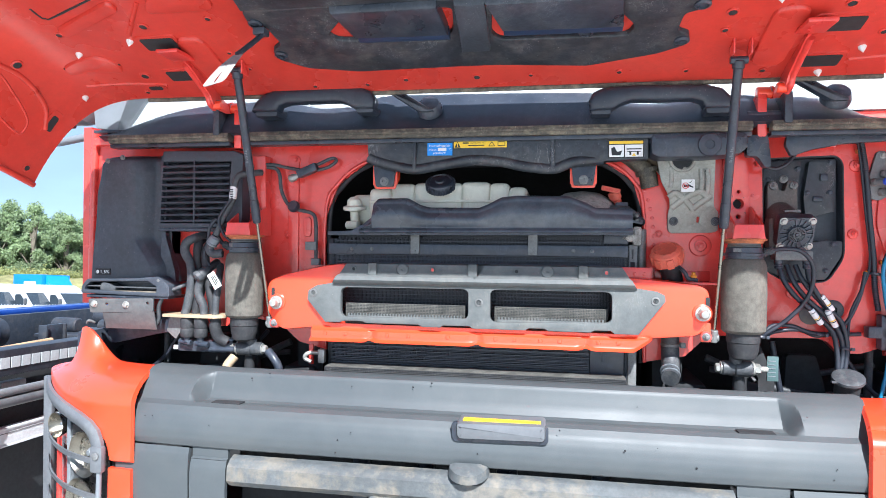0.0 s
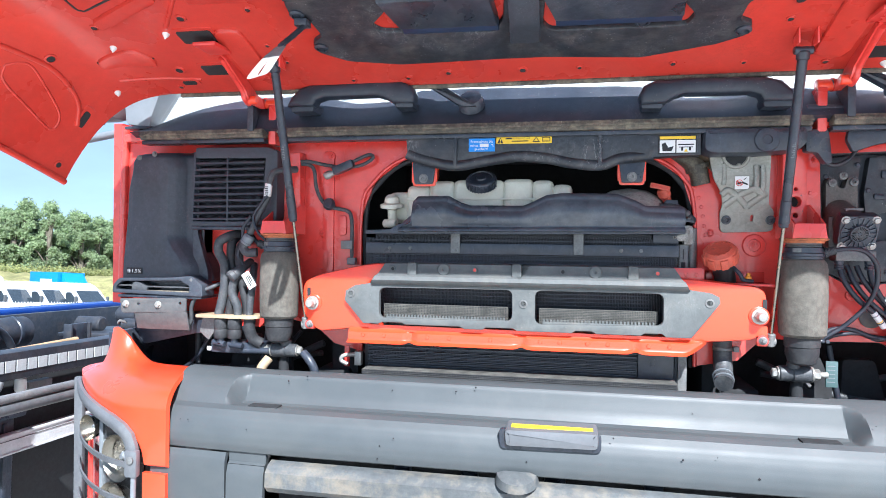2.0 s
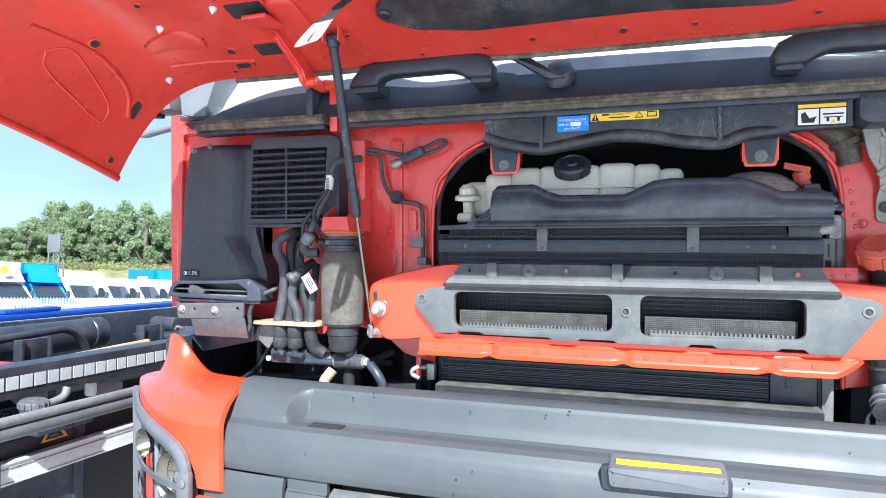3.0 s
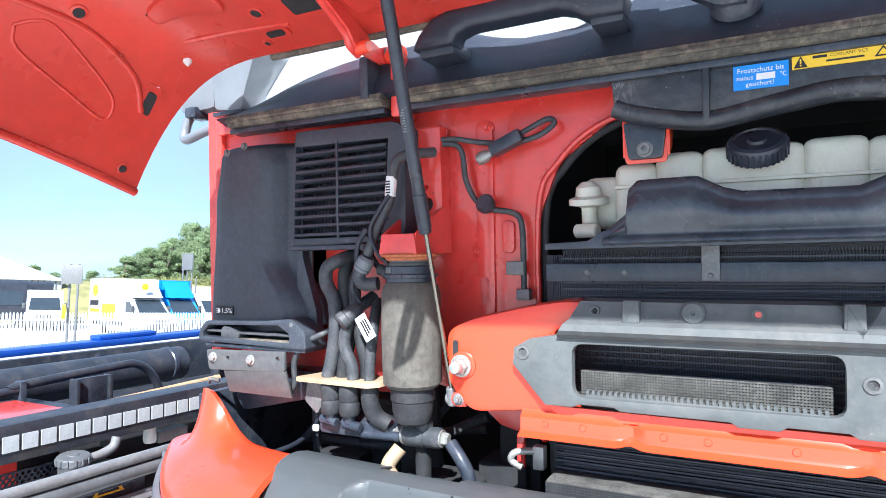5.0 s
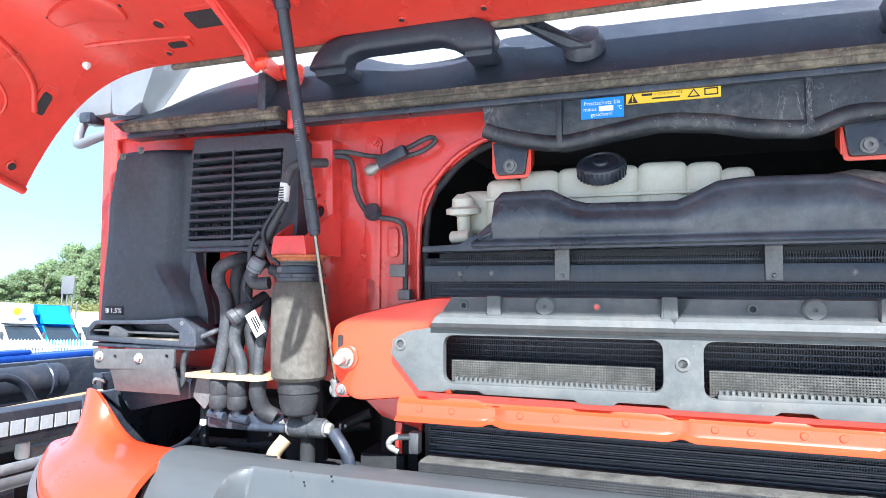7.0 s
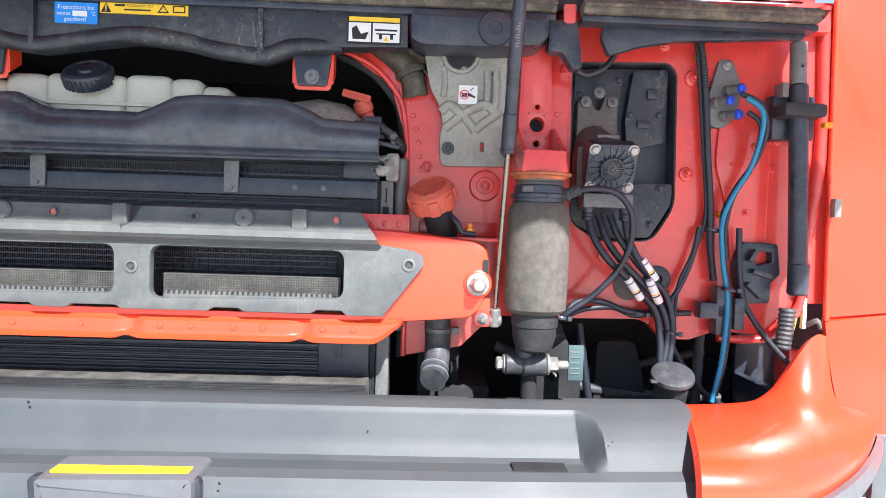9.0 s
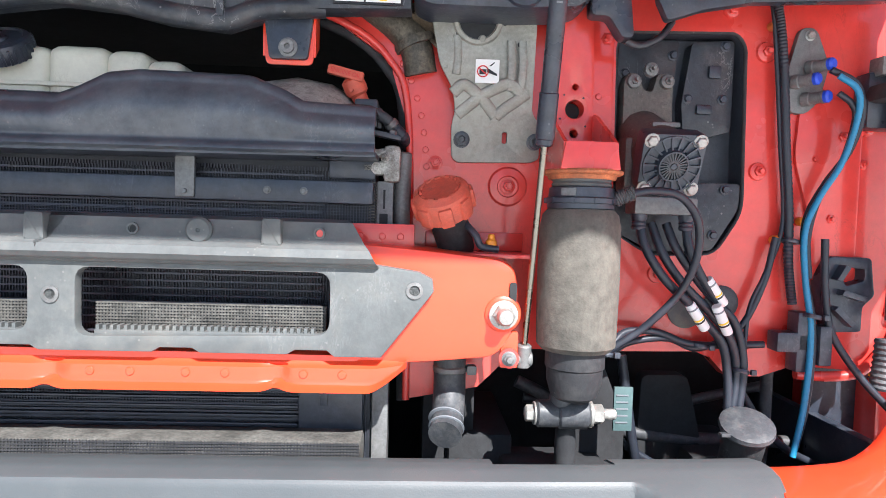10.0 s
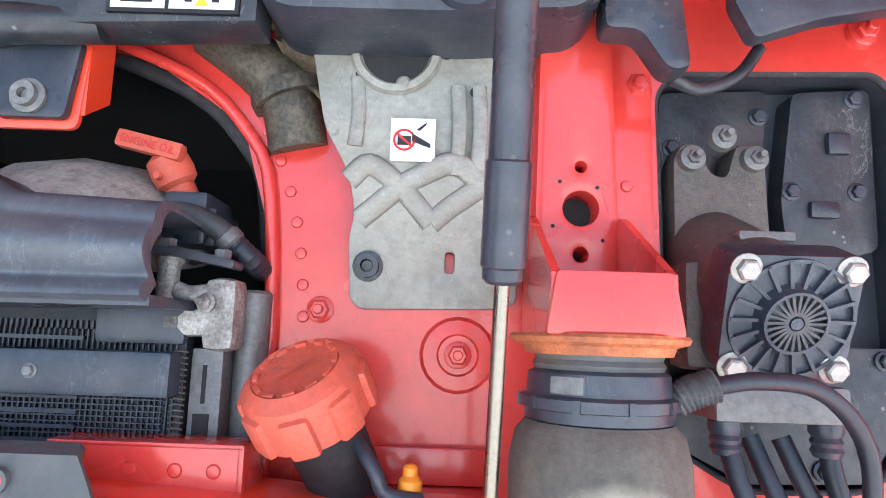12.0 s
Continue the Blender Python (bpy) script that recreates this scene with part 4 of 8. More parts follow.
part("clamp_strap", B((plate, round_poly([(0.374, 1.795), (0.394, 1.795), (0.437, 1.786), (0.436, 1.780), (0.392, 1.788), (0.374, 1.789)], 0.003), -0.062, -0.040, (), 0.001)), BLACK, rad)
for x, z in ((0.384, 1.795), (0.424, 1.788)):
    part("strap_nut", B((lathe, [(0.0065, 0), (0.0065, 0.006), (0.004, 0.007)], (x, -0.050, z), (0, 0, 1), 6)), DULLSTEEL, rad)
part("side_hose", B((tube, [(0.355, -0.03, 1.824), (0.389, -0.035, 1.823), (0.411, -0.035, 1.814), (0.424, -0.032, 1.803)], 0.0085, 14, 6)), HOSE, rad)
part("hose_ferrule", B((rod, (0.418, -0.033, 1.809), (0.426, -0.031, 1.801), 0.0105)), DULLSTEEL, rad)
part("loom_sleeve", B((tube, [(0.424, -0.031, 1.803), (0.437, -0.026, 1.791), (0.440, -0.010, 1.786), (0.443, 0.02, 1.782)], 0.0085, 12, 8, 0.10)), CABLE, rad, "black corrugated loom sleeve")
part("valve_block", B((box, 0.368, 0.402, -0.030, 0.03, 1.800, 1.842, 0.005), (box, 0.395, 0.408, -0.025, 0.03, 1.80, 1.830, 0.003)), BLACK, rad)

# ---- black shroud over the coolers, coolant tank ----
shroud = thing("cooler_shroud", (0, -0.06, 1.75), "black moulded plastic shroud over the coolers", "shroud")
TOP = [(-0.335, 1.772), (-0.30, 1.80), (-0.298, 1.835), (-0.285, 1.848), (-0.20, 1.849), (-0.165, 1.83), (-0.14, 1.823), (0.0, 1.822), (0.025, 1.832), (0.06, 1.850), (0.10, 1.855), (0.24, 1.853), (0.285, 1.836),
       (0.31, 1.822), (0.404, 1.818)]
def shroud_f(u, v):
    k = u * (len(TOP) - 1)
    i = min(len(TOP) - 2, int(k))
    x = TOP[i][0] + (TOP[i + 1][0] - TOP[i][0]) * (k - i)
    zt = TOP[i][1] + (TOP[i + 1][1] - TOP[i][1]) * (k - i)
    zb, rim = 1.752 + 0.004 * u, 0.016
    if v < 0.12:
        w = v / 0.12
        return Vector((x, -0.128 + 0.010 * w * w, zb + 0.012 * w))
    if v < 0.55:
        w = (v - 0.12) / 0.43
        return Vector((x, -0.118 - 0.012 * math.sin(math.pi * w), zb + 0.012 + (zt - rim - zb - 0.012) * w))
    if v < 0.8:
        a = (v - 0.55) / 0.25 * math.pi / 2
        return Vector((x, -0.118 + rim * (1 - math.cos(a)), zt - rim + rim * math.sin(a)))
    w = (v - 0.8) / 0.2
    return Vector((x, -0.102 + 0.085 * w, zt - 0.004 * w))


part("shroud_skin", B((sheet, shroud_f, 110, 44, (0, 0.012, -0.004))), SHROUD, shroud, angle=70)
part("lower_rail", B((plate, [(-0.43, 1.744), (0.406, 1.750), (0.406, 1.757), (-0.335, 1.772), (-0.36, 1.757), (-0.43, 1.754)], -0.118, -0.04, (), 0.002)), BLACK, shroud)
tank = thing("coolant_tank", (-0.15, 0.06, 1.76), "cream plastic coolant tank with a black cap", "coolant tank")
xs = [-0.335, -0.27, -0.20, -0.06, 0.02, 0.075, 0.125]
hs = [1.885, 1.898, 1.900, 1.902, 1.898, 1.886]
for i in range(6):
    part("tank_cell", B((box, xs[i] - 0.003, xs[i + 1] + 0.003, -0.03, 0.16, 1.74, hs[i], 0.022, None, 4)), TANK, tank)
part("tank_end", B((box, -0.395, -0.33, -0.01, 0.12, 1.78, 1.868, 0.02, None, 4)), TANK, tank)
part("seam", B((box, -0.335, 0.12, -0.036, -0.02, 1.842, 1.848, 0.002)), TANK, tank)
cap = part("filler_cap", B((lathe, [(0.036, 0), (0.041, 0.003), (0.042, 0.022), (0.039, 0.027), (0.033, 0.029), (0.031, 0.026), (0.014, 0.026), (0.012, 0.030), (0.0, 0.030)], (-0.122, -0.022, 1.882), (0, -0.62, 0.78), 32)), BLACK, tank, "large black ribbed cap")
for i in range(30):
    a = 2 * math.pi * i / 30
    q = Vector((0, 0, 1)).rotation_difference(Vector((0, -0.62, 0.78)).normalized()).to_matrix().to_4x4()
    part("grip_rib", B((box, 0.039, 0.0438, -0.0018, 0.0018, 0.003, 0.023, 0.001, Matrix.Translation((-0.122, -0.022, 1.882)) @ q @ pose(0, 0, 0, 0, 0, 360 * i / 30))), BLACK, cap)
part("outlet_neck", B((lathe, [(0.013, -0.02), (0.013, 0.02), (0.016, 0.022), (0.033, 0.026), (0.033, 0.036), (0.022, 0.040), (0.020, 0.055), (0.010, 0.064)], (-0.380, -0.025, 1.795), (0, -0.15, 1), 24), (rod, (-0.40, -0.04, 1.775), (-0.36, -0.05, 1.775), 0.012)), TANK, tank, "cream outlet spigots")
solid("filter_housing", B((lathe, [(0.10, 0), (0.10, 0.03), (0.085, 0.06), (0.05, 0.08), (0.0, 0.088)], (0.28, 0.03, 1.79), (0, -0.2, 1), 32)), surface("speckled_cast_housing", (0.38, 0.37, 0.33), 0.6, 0.1, vary=0.2, scale=40, bump=0.1, dust=(0.06, 0.055, 0.05), dusty=0.9), "speckled grey cast housing behind the shroud", "housing", base=(0.28, 0.03, 1.79))

# ---- gas struts ----
def strut(s):
    g = thing("gas_strut", (0.607 * s, -0.10, 1.487), "black gas strut holding the hood open", "gas strut", "gas struts")
    a, b = (Vector((0.611, -0.100, 1.487)), Vector((0.620, -0.272, 2.152))) if s > 0 else (Vector((-0.607, -0.104, 1.487)), Vector((-0.626, -0.280, 2.172)))
    d = (b - a)
    part("piston_rod", B((rod, a, a + d * 0.46, 0.0041)), ROD, g, "bare steel piston rod")
    part("cylinder", B((rod, a + d * 0.42, a + d * 0.985, 0.0108)), BLACK, g)
    part("collar", B((rod, a + d * 0.43, a + d * 0.515, 0.0120)), BLACK, g)
    part("upper_end", B((rod, a + d * 0.97, a + d * 1.0, 0.014), (rod, b + Vector((-0.02, 0, 0)), b + Vector((0.02, 0, 0)), 0.009)), BLACK, g)
    part("lower_end", B((rod, a + Vector((0, 0, -0.012)), a + d * 0.03, 0.010), (rod, a + Vector((-0.02 * s, 0, 0)), a + Vector((0.012 * s, 0, 0)), 0.011)), DULLSTEEL, g)
    u = d.normalized()
    for i in range(9):
        c = a + d * (0.66 + 0.006 * i)
        part("print_bar", B((box, -0.004 + 0.002 * (i % 3), 0.003, -0.0114, -0.0104, -0.001, 0.001, 0, Matrix.Translation(c) @ Vector((0, 0, 1)).rotation_difference(u).to_matrix().to_4x4())), LIGHTGREY, g)


strut(1)
strut(-1)

# ---- air springs ----
def air_spring(s):
    x, y = (0.68 if s > 0 else 0.687) * s, -0.108
    g = thing("air_spring", (x, y, 1.39), "dusty rubber cab air spring below a red seat", "air spring", "air springs")
    part("bellows", B((lathe, [(0.030, 1.502), (0.046, 1.503), (0.0525, 1.510), (0.0535, 1.53), (0.0545, 1.60), (0.0535, 1.668), (0.050, 1.684), (0.044, 1.691)], (x, y, 0), (0, 0, 1), 40)), BELLOWS, g)
    part("clamp_ring", B((lathe, [(0.040, 1.690), (0.0445, 1.692), (0.0445, 1.698), (0.0475, 1.699), (0.0475, 1.705), (0.0435, 1.707), (0.0425, 1.719), (0.038, 1.721), (0.037, 1.733)], (x, y, 0), (0, 0, 1), 32)), BLACK, g)
    part("neck", B((lathe, [(0.0385, 1.721), (0.0400, 1.724), (0.0380, 1.727), (0.0400, 1.731), (0.038, 1.736)], (x, y, 0), (0, 0, 1), 32)), MUDDY, g)
    part("label", B((box, -0.010, 0.010, -0.0445, -0.040, 1.708, 1.718, 0.001, Matrix.Translation((x, y, 0)) @ pose(0, 0, 0, 0, 0, -36))), DULLSTEEL, g)
    for k in range(10):
        part("clamp_tooth", B((box, -0.002, 0.002, -0.0487, -0.046, 1.6985, 1.7055, 0, Matrix.Translation((x, y, 0)) @ pose(0, 0, 0, 0, 0, 36 * k + 9))), BLACK, g)
    part("piston", B((lathe, [(0.024, 1.435), (0.031, 1.44), (0.037, 1.46), (0.038, 1.478), (0.040, 1.480), (0.040, 1.502)], (x, y, 0), (0, 0, 1), 32)), RUBBER, g)
    z = 1.408
    y += 0.02
    part("bush", B((rod, (x - s * 0.048, y, z), (x - s * 0.014, y, z), 0.019), (rod, (x - s * 0.018, y, z), (x + s * 0.028, y, z), 0.021), (rod, (x - s * 0.012, y, z + 0.01), (x - s * 0.012, y, z + 0.03), 0.016)), HOSE, g)
    part("bush_washer", B((rod, (x + s * 0.027, y, z), (x + s * 0.032, y, z), 0.019)), STEEL, g)
    part("bush_washer", B((rod, (x - s * 0.05, y, z), (x - s * 0.047, y, z), 0.016)), STEEL, g)
    part("bush_nut", B((lathe, [(0.014, 0), (0.014, 0.014), (0.011, 0.016)], (x + s * 0.032, y, z), (s, 0, 0), 6), (rod, (x + s * 0.045, y, z), (x + s * 0.066, y, z), 0.0075)), STEEL, g)
    part("bush_head", B((lathe, [(0.012, 0), (0.012, 0.010), (0.009, 0.012)], (x - s * 0.05, y, z), (-s, 0, 0), 6)), STEEL, g)
    part("damper_foot", B((lathe, [(0.014, 1.28), (0.015, 1.36), (0.013, 1.395)], (x, y + 0.015, 0), (0, 0, 1), 20)), DEEPSHADE, g)


air_spring(1)
air_spring(-1)

# ---- the open hood ----
def hood_z(x, y):
    u = max(0.0, (abs(x) - 0.9) / 0.41)
    return 2.145 + 0.27 * (-0.14 - y) - 0.27 * u ** 3.5


def hood_f(u, v):
    x = -1.313 + 2.626 * u
    e = max(0.0, (abs(x) - 0.9) / 0.41)
    y0, y1 = -0.135 - 0.064 * e * e, -0.81 + 0.05 * e * e
    y = y0 + (y1 - y0) * v
    return Vector((x, y, hood_z(x, y) + 0.012 * math.sin(math.pi * v)))


def on_hood(x, y, d=0.0):
    """A spot d below the hood's underside."""
    e = max(0.0, (abs(x) - 0.9) / 0.41)
    y0, y1 = -0.135 - 0.064 * e * e, -0.81 + 0.05 * e * e
    v = (y - y0) / (y1 - y0)
    return Vector((x, y, hood_z(x, y) + 0.012 * math.sin(math.pi * max(0, min(1, v))) - d))


def hood_normal(x, y):
    p = on_hood(x, y)
    return (on_hood(x, y - 0.01) - p).cross(on_hood(x + 0.01, y) - p).normalized()


hood = thing("hood", (0, -0.15, 2.15), "open red hood seen from below", "hood")
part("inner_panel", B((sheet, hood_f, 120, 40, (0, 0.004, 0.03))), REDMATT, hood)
part("outer_skin", B((sheet, lambda u, v: hood_f(u, v) + Vector((0, 0.004, 0.045)), 60, 10, (0, 0.0, 0.004))), SUNLITRED, hood)
edge = [hood_f(i / 40, 0.0) + Vector((0, 0.006, -0.004)) for i in range(41)]
part("edge_seal", B((tube, edge[5:-5], 0.0065, 8, 1)), SEAL, hood, "dirty rubber edge seal")
rim = [hood_f(0.0, i / 12) for i in range(13)]
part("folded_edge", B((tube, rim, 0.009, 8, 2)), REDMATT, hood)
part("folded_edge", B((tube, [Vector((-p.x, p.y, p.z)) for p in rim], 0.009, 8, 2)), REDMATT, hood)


def on_plate(pts, thick, lift=0.0, holes=(), bev=0.0):
    """A flat shape given in x and y, laid against the underside of the hood's even middle."""
    b = bmesh.new()
    plate(b, [(x, y) for x, y in pts], -thick, 0.0, holes, bev)
    bmesh.ops.subdivide_edges(b, edges=b.edges[:], cuts=1, use_grid_fill=False)
    for v in b.verts:
        x, d, y = v.co
        v.co = on_hood(x, y, lift) + Vector((0, 0, d))
    return b


def hood_hole(x, y, r, collar=True):
    n = hood_normal(x, y)
    n = n if n.z < 0 else -n
    p = on_hood(x, y)
    if collar:
        part("hole_rim", B((lathe, [(r * 1.6, -0.002), (r * 1.5, 0.003), (r * 1.05, 0.004), (r, 0.001)], p, n, 18)), REDMATT, hood)
    part("hole", B((lathe, [(r, -0.001), (r * 0.95, 0.0035)], p, n, 16)), DEEPSHADE, hood, "dark hole in the panel")


for x, y, r in ((-0.781, -0.449, 0.009), (-1.165, -0.415, 0.010), (-1.19, -0.32, 0.006), (-1.299, -0.24, 0.008), (-0.917, -0.246, 0.010),
                (-0.602, -0.465, 0.006), (0.576, -0.39, 0.009), (0.805, -0.40, 0.009), (0.575, -0.33, 0.006), (-0.45, -0.17, 0.005), (-0.30, -0.17, 0.005),
                (-0.19, -0.185, 0.006), (0.0, -0.185, 0.008), (0.14, -0.185, 0.005), (0.36, -0.185, 0.006), (0.52, -0.18, 0.005), (-0.62, -0.33, 0.005), (-0.60, -0.26, 0.005),
                (-1.02, -0.44, 0.007), (-0.96, -0.17, 0.006), (0.91, -0.30, 0.007), (1.03, -0.28, 0.010), (1.15, -0.40, 0.010), (0.70, -0.17, 0.006), (1.19, -0.32, 0.006)):
    hood_hole(x, y, r)
for x0, x1, y0, y1 in ((-0.825, -0.735, -0.405, -0.36), (-0.845, -0.775, -0.265, -0.225), (0.76, 0.855, -0.36, -0.315), (0.775, 0.86, -0.225, -0.185), (-1.235, -1.205, -0.245, -0.225), (-0.94, -0.90, -0.20, -0.185)):
    part("slot_rim", on_plate(round_poly([(x0 - 0.01, y0 - 0.008), (x1 + 0.01, y0 - 0.008), (x1 + 0.01, y1 + 0.008), (x0 - 0.01, y1 + 0.008)], 0.01), 0.004), REDMATT, hood)
    part("slot", on_plate(round_poly([(x0, y0), (x1, y0), (x1, y1), (x0, y1)], 0.006), 0.006), DEEPSHADE, hood, "dark slot in the panel")
for x, y in ((-0.857, -0.394), (-1.03, -0.36), (-1.13, -0.215), (0.83, -0.155), (0.89, -0.245), (0.90, -0.36), (0.66, -0.43), (1.13, -0.215)):
    n = hood_normal(x, y)
    n = n if n.z < 0 else -n
    part("white_plug", B((lathe, [(0.009, 0), (0.008, 0.004), (0.004, 0.010), (0.001, 0.015)], on_hood(x, y), n, 12)), WHITE, hood, "white plastic plug")
# raised pressings
for pts in ([(-1.10, -0.335), (-1.10, -0.305), (-1.03, -0.290), (-0.965, -0.268), (-0.955, -0.300), (-0.985, -0.345), (-1.06, -0.342)], [(-1.012, -0.461), (-0.803, -0.549), (-0.795, -0.516), (-1.003, -0.429)],
            [(-0.74, -0.50), (-0.70, -0.56), (-0.56, -0.56), (-0.56, -0.50)], [(1.012, -0.461), (0.803, -0.549), (0.795, -0.516), (1.003, -0.429)],
            [(0.66, -0.40), (0.66, -0.20), (0.735, -0.19), (0.735, -0.40)], [(-0.735, -0.40), (-0.735, -0.19), (-0.66, -0.20), (-0.66, -0.40)],
            [(0.93, -0.50), (1.16, -0.52), (1.16, -0.62), (0.90, -0.64)], [(1.10, -0.335), (1.10, -0.305), (1.03, -0.290), (0.965, -0.268), (0.955, -0.300), (0.985, -0.345), (1.06, -0.342)]):
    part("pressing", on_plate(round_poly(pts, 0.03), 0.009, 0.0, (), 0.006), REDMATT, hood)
for s in (-1, 1):
    # the three-cornered pressing near the hood's tip
    tri = [(1.222, -0.492), (1.207, -0.468), (1.199, -0.439), (1.214, -0.38), (1.238, -0.305), (1.258, -0.294), (1.266, -0.313), (1.258, -0.38), (1.243, -0.475), (1.222, -0.492)]
    part("pressed_bead", B((tube, [on_hood(x * s, y, -0.001) for x, y in tri], 0.0035, 12, 4)), REDMATT, hood)
    for pts, r, m in (([(1.012, -0.540), (1.012, -0.507), (1.004, -0.500), (0.983, -0.501), (0.809, -0.567)], 0.003, DEEPSHADE), ([(1.10, -0.330), (1.099, -0.312), (1.09, -0.306), (1.06, -0.301)], 0.004, DEEPSHADE),
                      ([(0.975, -0.303), (0.955, -0.300)], 0.0035, DEEPSHADE), ([(1.202, -0.546), (1.191, -0.477), (1.181, -0.386), (1.201, -0.284), (1.238, -0.241)], 0.007, REDMATT),
                      ([(0.84, -0.419), (0.77, -0.50), (0.738, -0.534)], 0.006, REDMATT), ([(0.88, -0.20), (1.0, -0.215), (1.10, -0.245)], 0.005, REDMATT)):
        part("pressed_bead", B((tube, [on_hood(x * s, y, -0.001) for x, y in pts], r, 12, 4)), m, hood)
# black plastic liner in the middle
LINER = [(-0.50, -0.50), (-0.505, -0.455), (-0.47, -0.44), (-0.46, -0.37), (-0.495, -0.345), (-0.495, -0.31), (-0.43, -0.268), (-0.30, -0.245), (-0.05, -0.25), (0.06, -0.25), (0.28, -0.232),
         (0.44, -0.27), (0.50, -0.30), (0.50, -0.335), (0.47, -0.35), (0.475, -0.41), (0.52, -0.425), (0.52, -0.50)]
PKT1 = round_poly([(-0.331, -0.397), (-0.288, -0.442), (-0.243, -0.494), (-0.02, -0.471), (-0.028, -0.399), (-0.052, -0.353), (-0.312, -0.373)], 0.012)
PKT2 = round_poly([(0.066, -0.464), (0.057, -0.371), (0.074, -0.347), (0.363, -0.342), (0.377, -0.376), (0.342, -0.425), (0.292, -0.466)], 0.012)
liner = thing("hood_liner", (0, -0.4, 2.2), "black plastic liner under the hood", "hood liner")
BASE[liner.name] = Vector((0, -0.4, 2.2))
part("liner_panel", on_plate(round_poly(LINER, 0.012), 0.012, 0.001, [PKT1, PKT2], 0.004), DIRTYBLACK, liner)
part("liner_front", on_plate([(-0.50, -0.502), (0.52, -0.502), (0.50, -0.74), (-0.48, -0.74)], 0.012, 0.001), DIRTYBLACK, liner)
for x0, x1 in ((-0.26, -0.04), (0.085, 0.35)):
    part("pocket_duct", on_plate([(x0, -0.405), (x1, -0.40), (x1 - 0.01, -0.50), (x0 - 0.03, -0.50)], 0.030, 0.0, (), 0.006), BLACK, liner)
    part("pocket_bar", on_plate([(x0 + 0.0, -0.372), (x1 + 0.0, -0.369), (x1 + 0.0, -0.392), (x0, -0.395)], 0.020, 0.0, (), 0.004), surface("dark_blue_plastic", (0.02, 0.035, 0.075), 0.35, bump=0.02), liner, "dark blue plastic bar")
part("middle_post", on_plate([(-0.018, -0.33), (0.05, -0.33), (0.055, -0.50), (-0.012, -0.50)], 0.028, 0.0, (), 0.006), BLACKMATT, liner)
for x, y in ((-0.487, -0.455), (-0.478, -0.33), (0.505, -0.44), (0.485, -0.318), (-0.23, -0.38), (0.27, -0.365)):
    part("liner_fixing", B((lathe, [(0.017, -0.002), (0.017, 0.006), (0.011, 0.009), (0.010, 0.005), (0.003, 0.005)], on_hood(x, y, 0.010), (0, -0.25, -1), 18)), BLACK, liner)
# hinge arms, strut brackets
def hood_hinge(s):
    h = thing("hood_swing_arm", (0.765 * s, -0.08, 2.10), "red steel swing arm that carries the hood", "hood arm", "hood arms")
    flat = Matrix(((0, 1, 0, 0), (1, 0, 0, 0), (0, 0, 1, 0), (0, 0, 0, 1)))
    web = [(-0.37, 2.202), (-0.25, 2.205), (-0.185, 2.160), (-0.135, 2.138), (-0.10, 2.128), (-0.066, 2.142), (-0.050, 2.130), (-0.056, 2.108), (-0.10, 2.100), (-0.150, 2.102), (-0.178, 2.112), (-0.195, 2.134), (-0.30, 2.186)]
    part("arm", B((plate, round_poly(web, 0.008), 0.754 * s - 0.003, 0.754 * s + 0.003, (), 0.0, flat)), RED, h)
    part("arm_flange", B((tube, [(0.763 * s, -0.30, 2.188), (0.763 * s, -0.195, 2.136), (0.763 * s, -0.178, 2.114), (0.763 * s, -0.150, 2.104)], 0.008, 12, 5)), RED, h)
    part("arm_foot", B((box, 0.752 * s - 0.03, 0.752 * s + 0.03, -0.40, -0.32, 2.190, 2.200, 0.003)), RED, h)
    part("knuckle", B((rod, (0.715 * s, -0.070, 2.122), (0.775 * s, -0.070, 2.122), 0.015)), SUNLITRED, h)
    part("stop_pin", B((rod, (0.735 * s, -0.160, 2.112), (0.770 * s, -0.160, 2.112), 0.012)), SUNLITRED, h)
    for x, y, z in ((0.748, -0.075, 2.124), (0.748, -0.155, 2.116)):
        part("bolt", B((bolt, (x * s, y, z), 0.008, (-s, -0.2, 0))), DULLSTEEL, h)
    part("hinge_post", B((box, 0.715 * s, 0.738 * s, -0.085, -0.03, 2.0, 2.115, 0.004)), RED, h)
    part("cross_tube", B((rod, (0.69 * s, -0.075, 2.062), (0.79 * s, -0.075, 2.062), 0.012)), BLACK, h)
    part("cover", B((box, 0.772 * s, 0.792 * s, -0.110, -0.03, 2.035, 2.115, 0.005)), BLACK, h)


hood_hinge(1)
hood_hinge(-1)
for s in (-1, 1):
    br = thing("strut_bracket", (0.622 * s, -0.28, 2.18), "red sheet bracket that holds the gas strut's top", "bracket", "strut brackets")
    for d in (-0.019, 0.019):
        part("bracket_cheek", B((box, 0.622 * s + d - 0.002, 0.622 * s + d + 0.002, -0.30, -0.262, 2.16, 2.195, 0.001)), RED, br)
strap = thing("pull_strap", (-0.55, -0.35, 2.17), "grey webbing pull strap hanging under the hood", "strap")
bm = bmesh.new()
loop = smooth_path([(-0.488, -0.535, 2.135), (-0.494, -0.585, 2.095), (-0.498, -0.63, 2.052), (-0.494, -0.642, 2.040), (-0.480, -0.63, 2.048), (-0.474, -0.60, 2.085), (-0.482, -0.545, 2.128)], 5)
rows_v = [[bm.verts.new(p + Vector((0.009, 0.004, 0.004)) * k) for k in (-1, 1)] for p in loop]
for a, b in zip(rows_v, rows_v[1:]):
    bm.faces.new((a[0], b[0], b[1], a[1]))
ext = bmesh.ops.extrude_face_region(bm, geom=bm.faces[:])
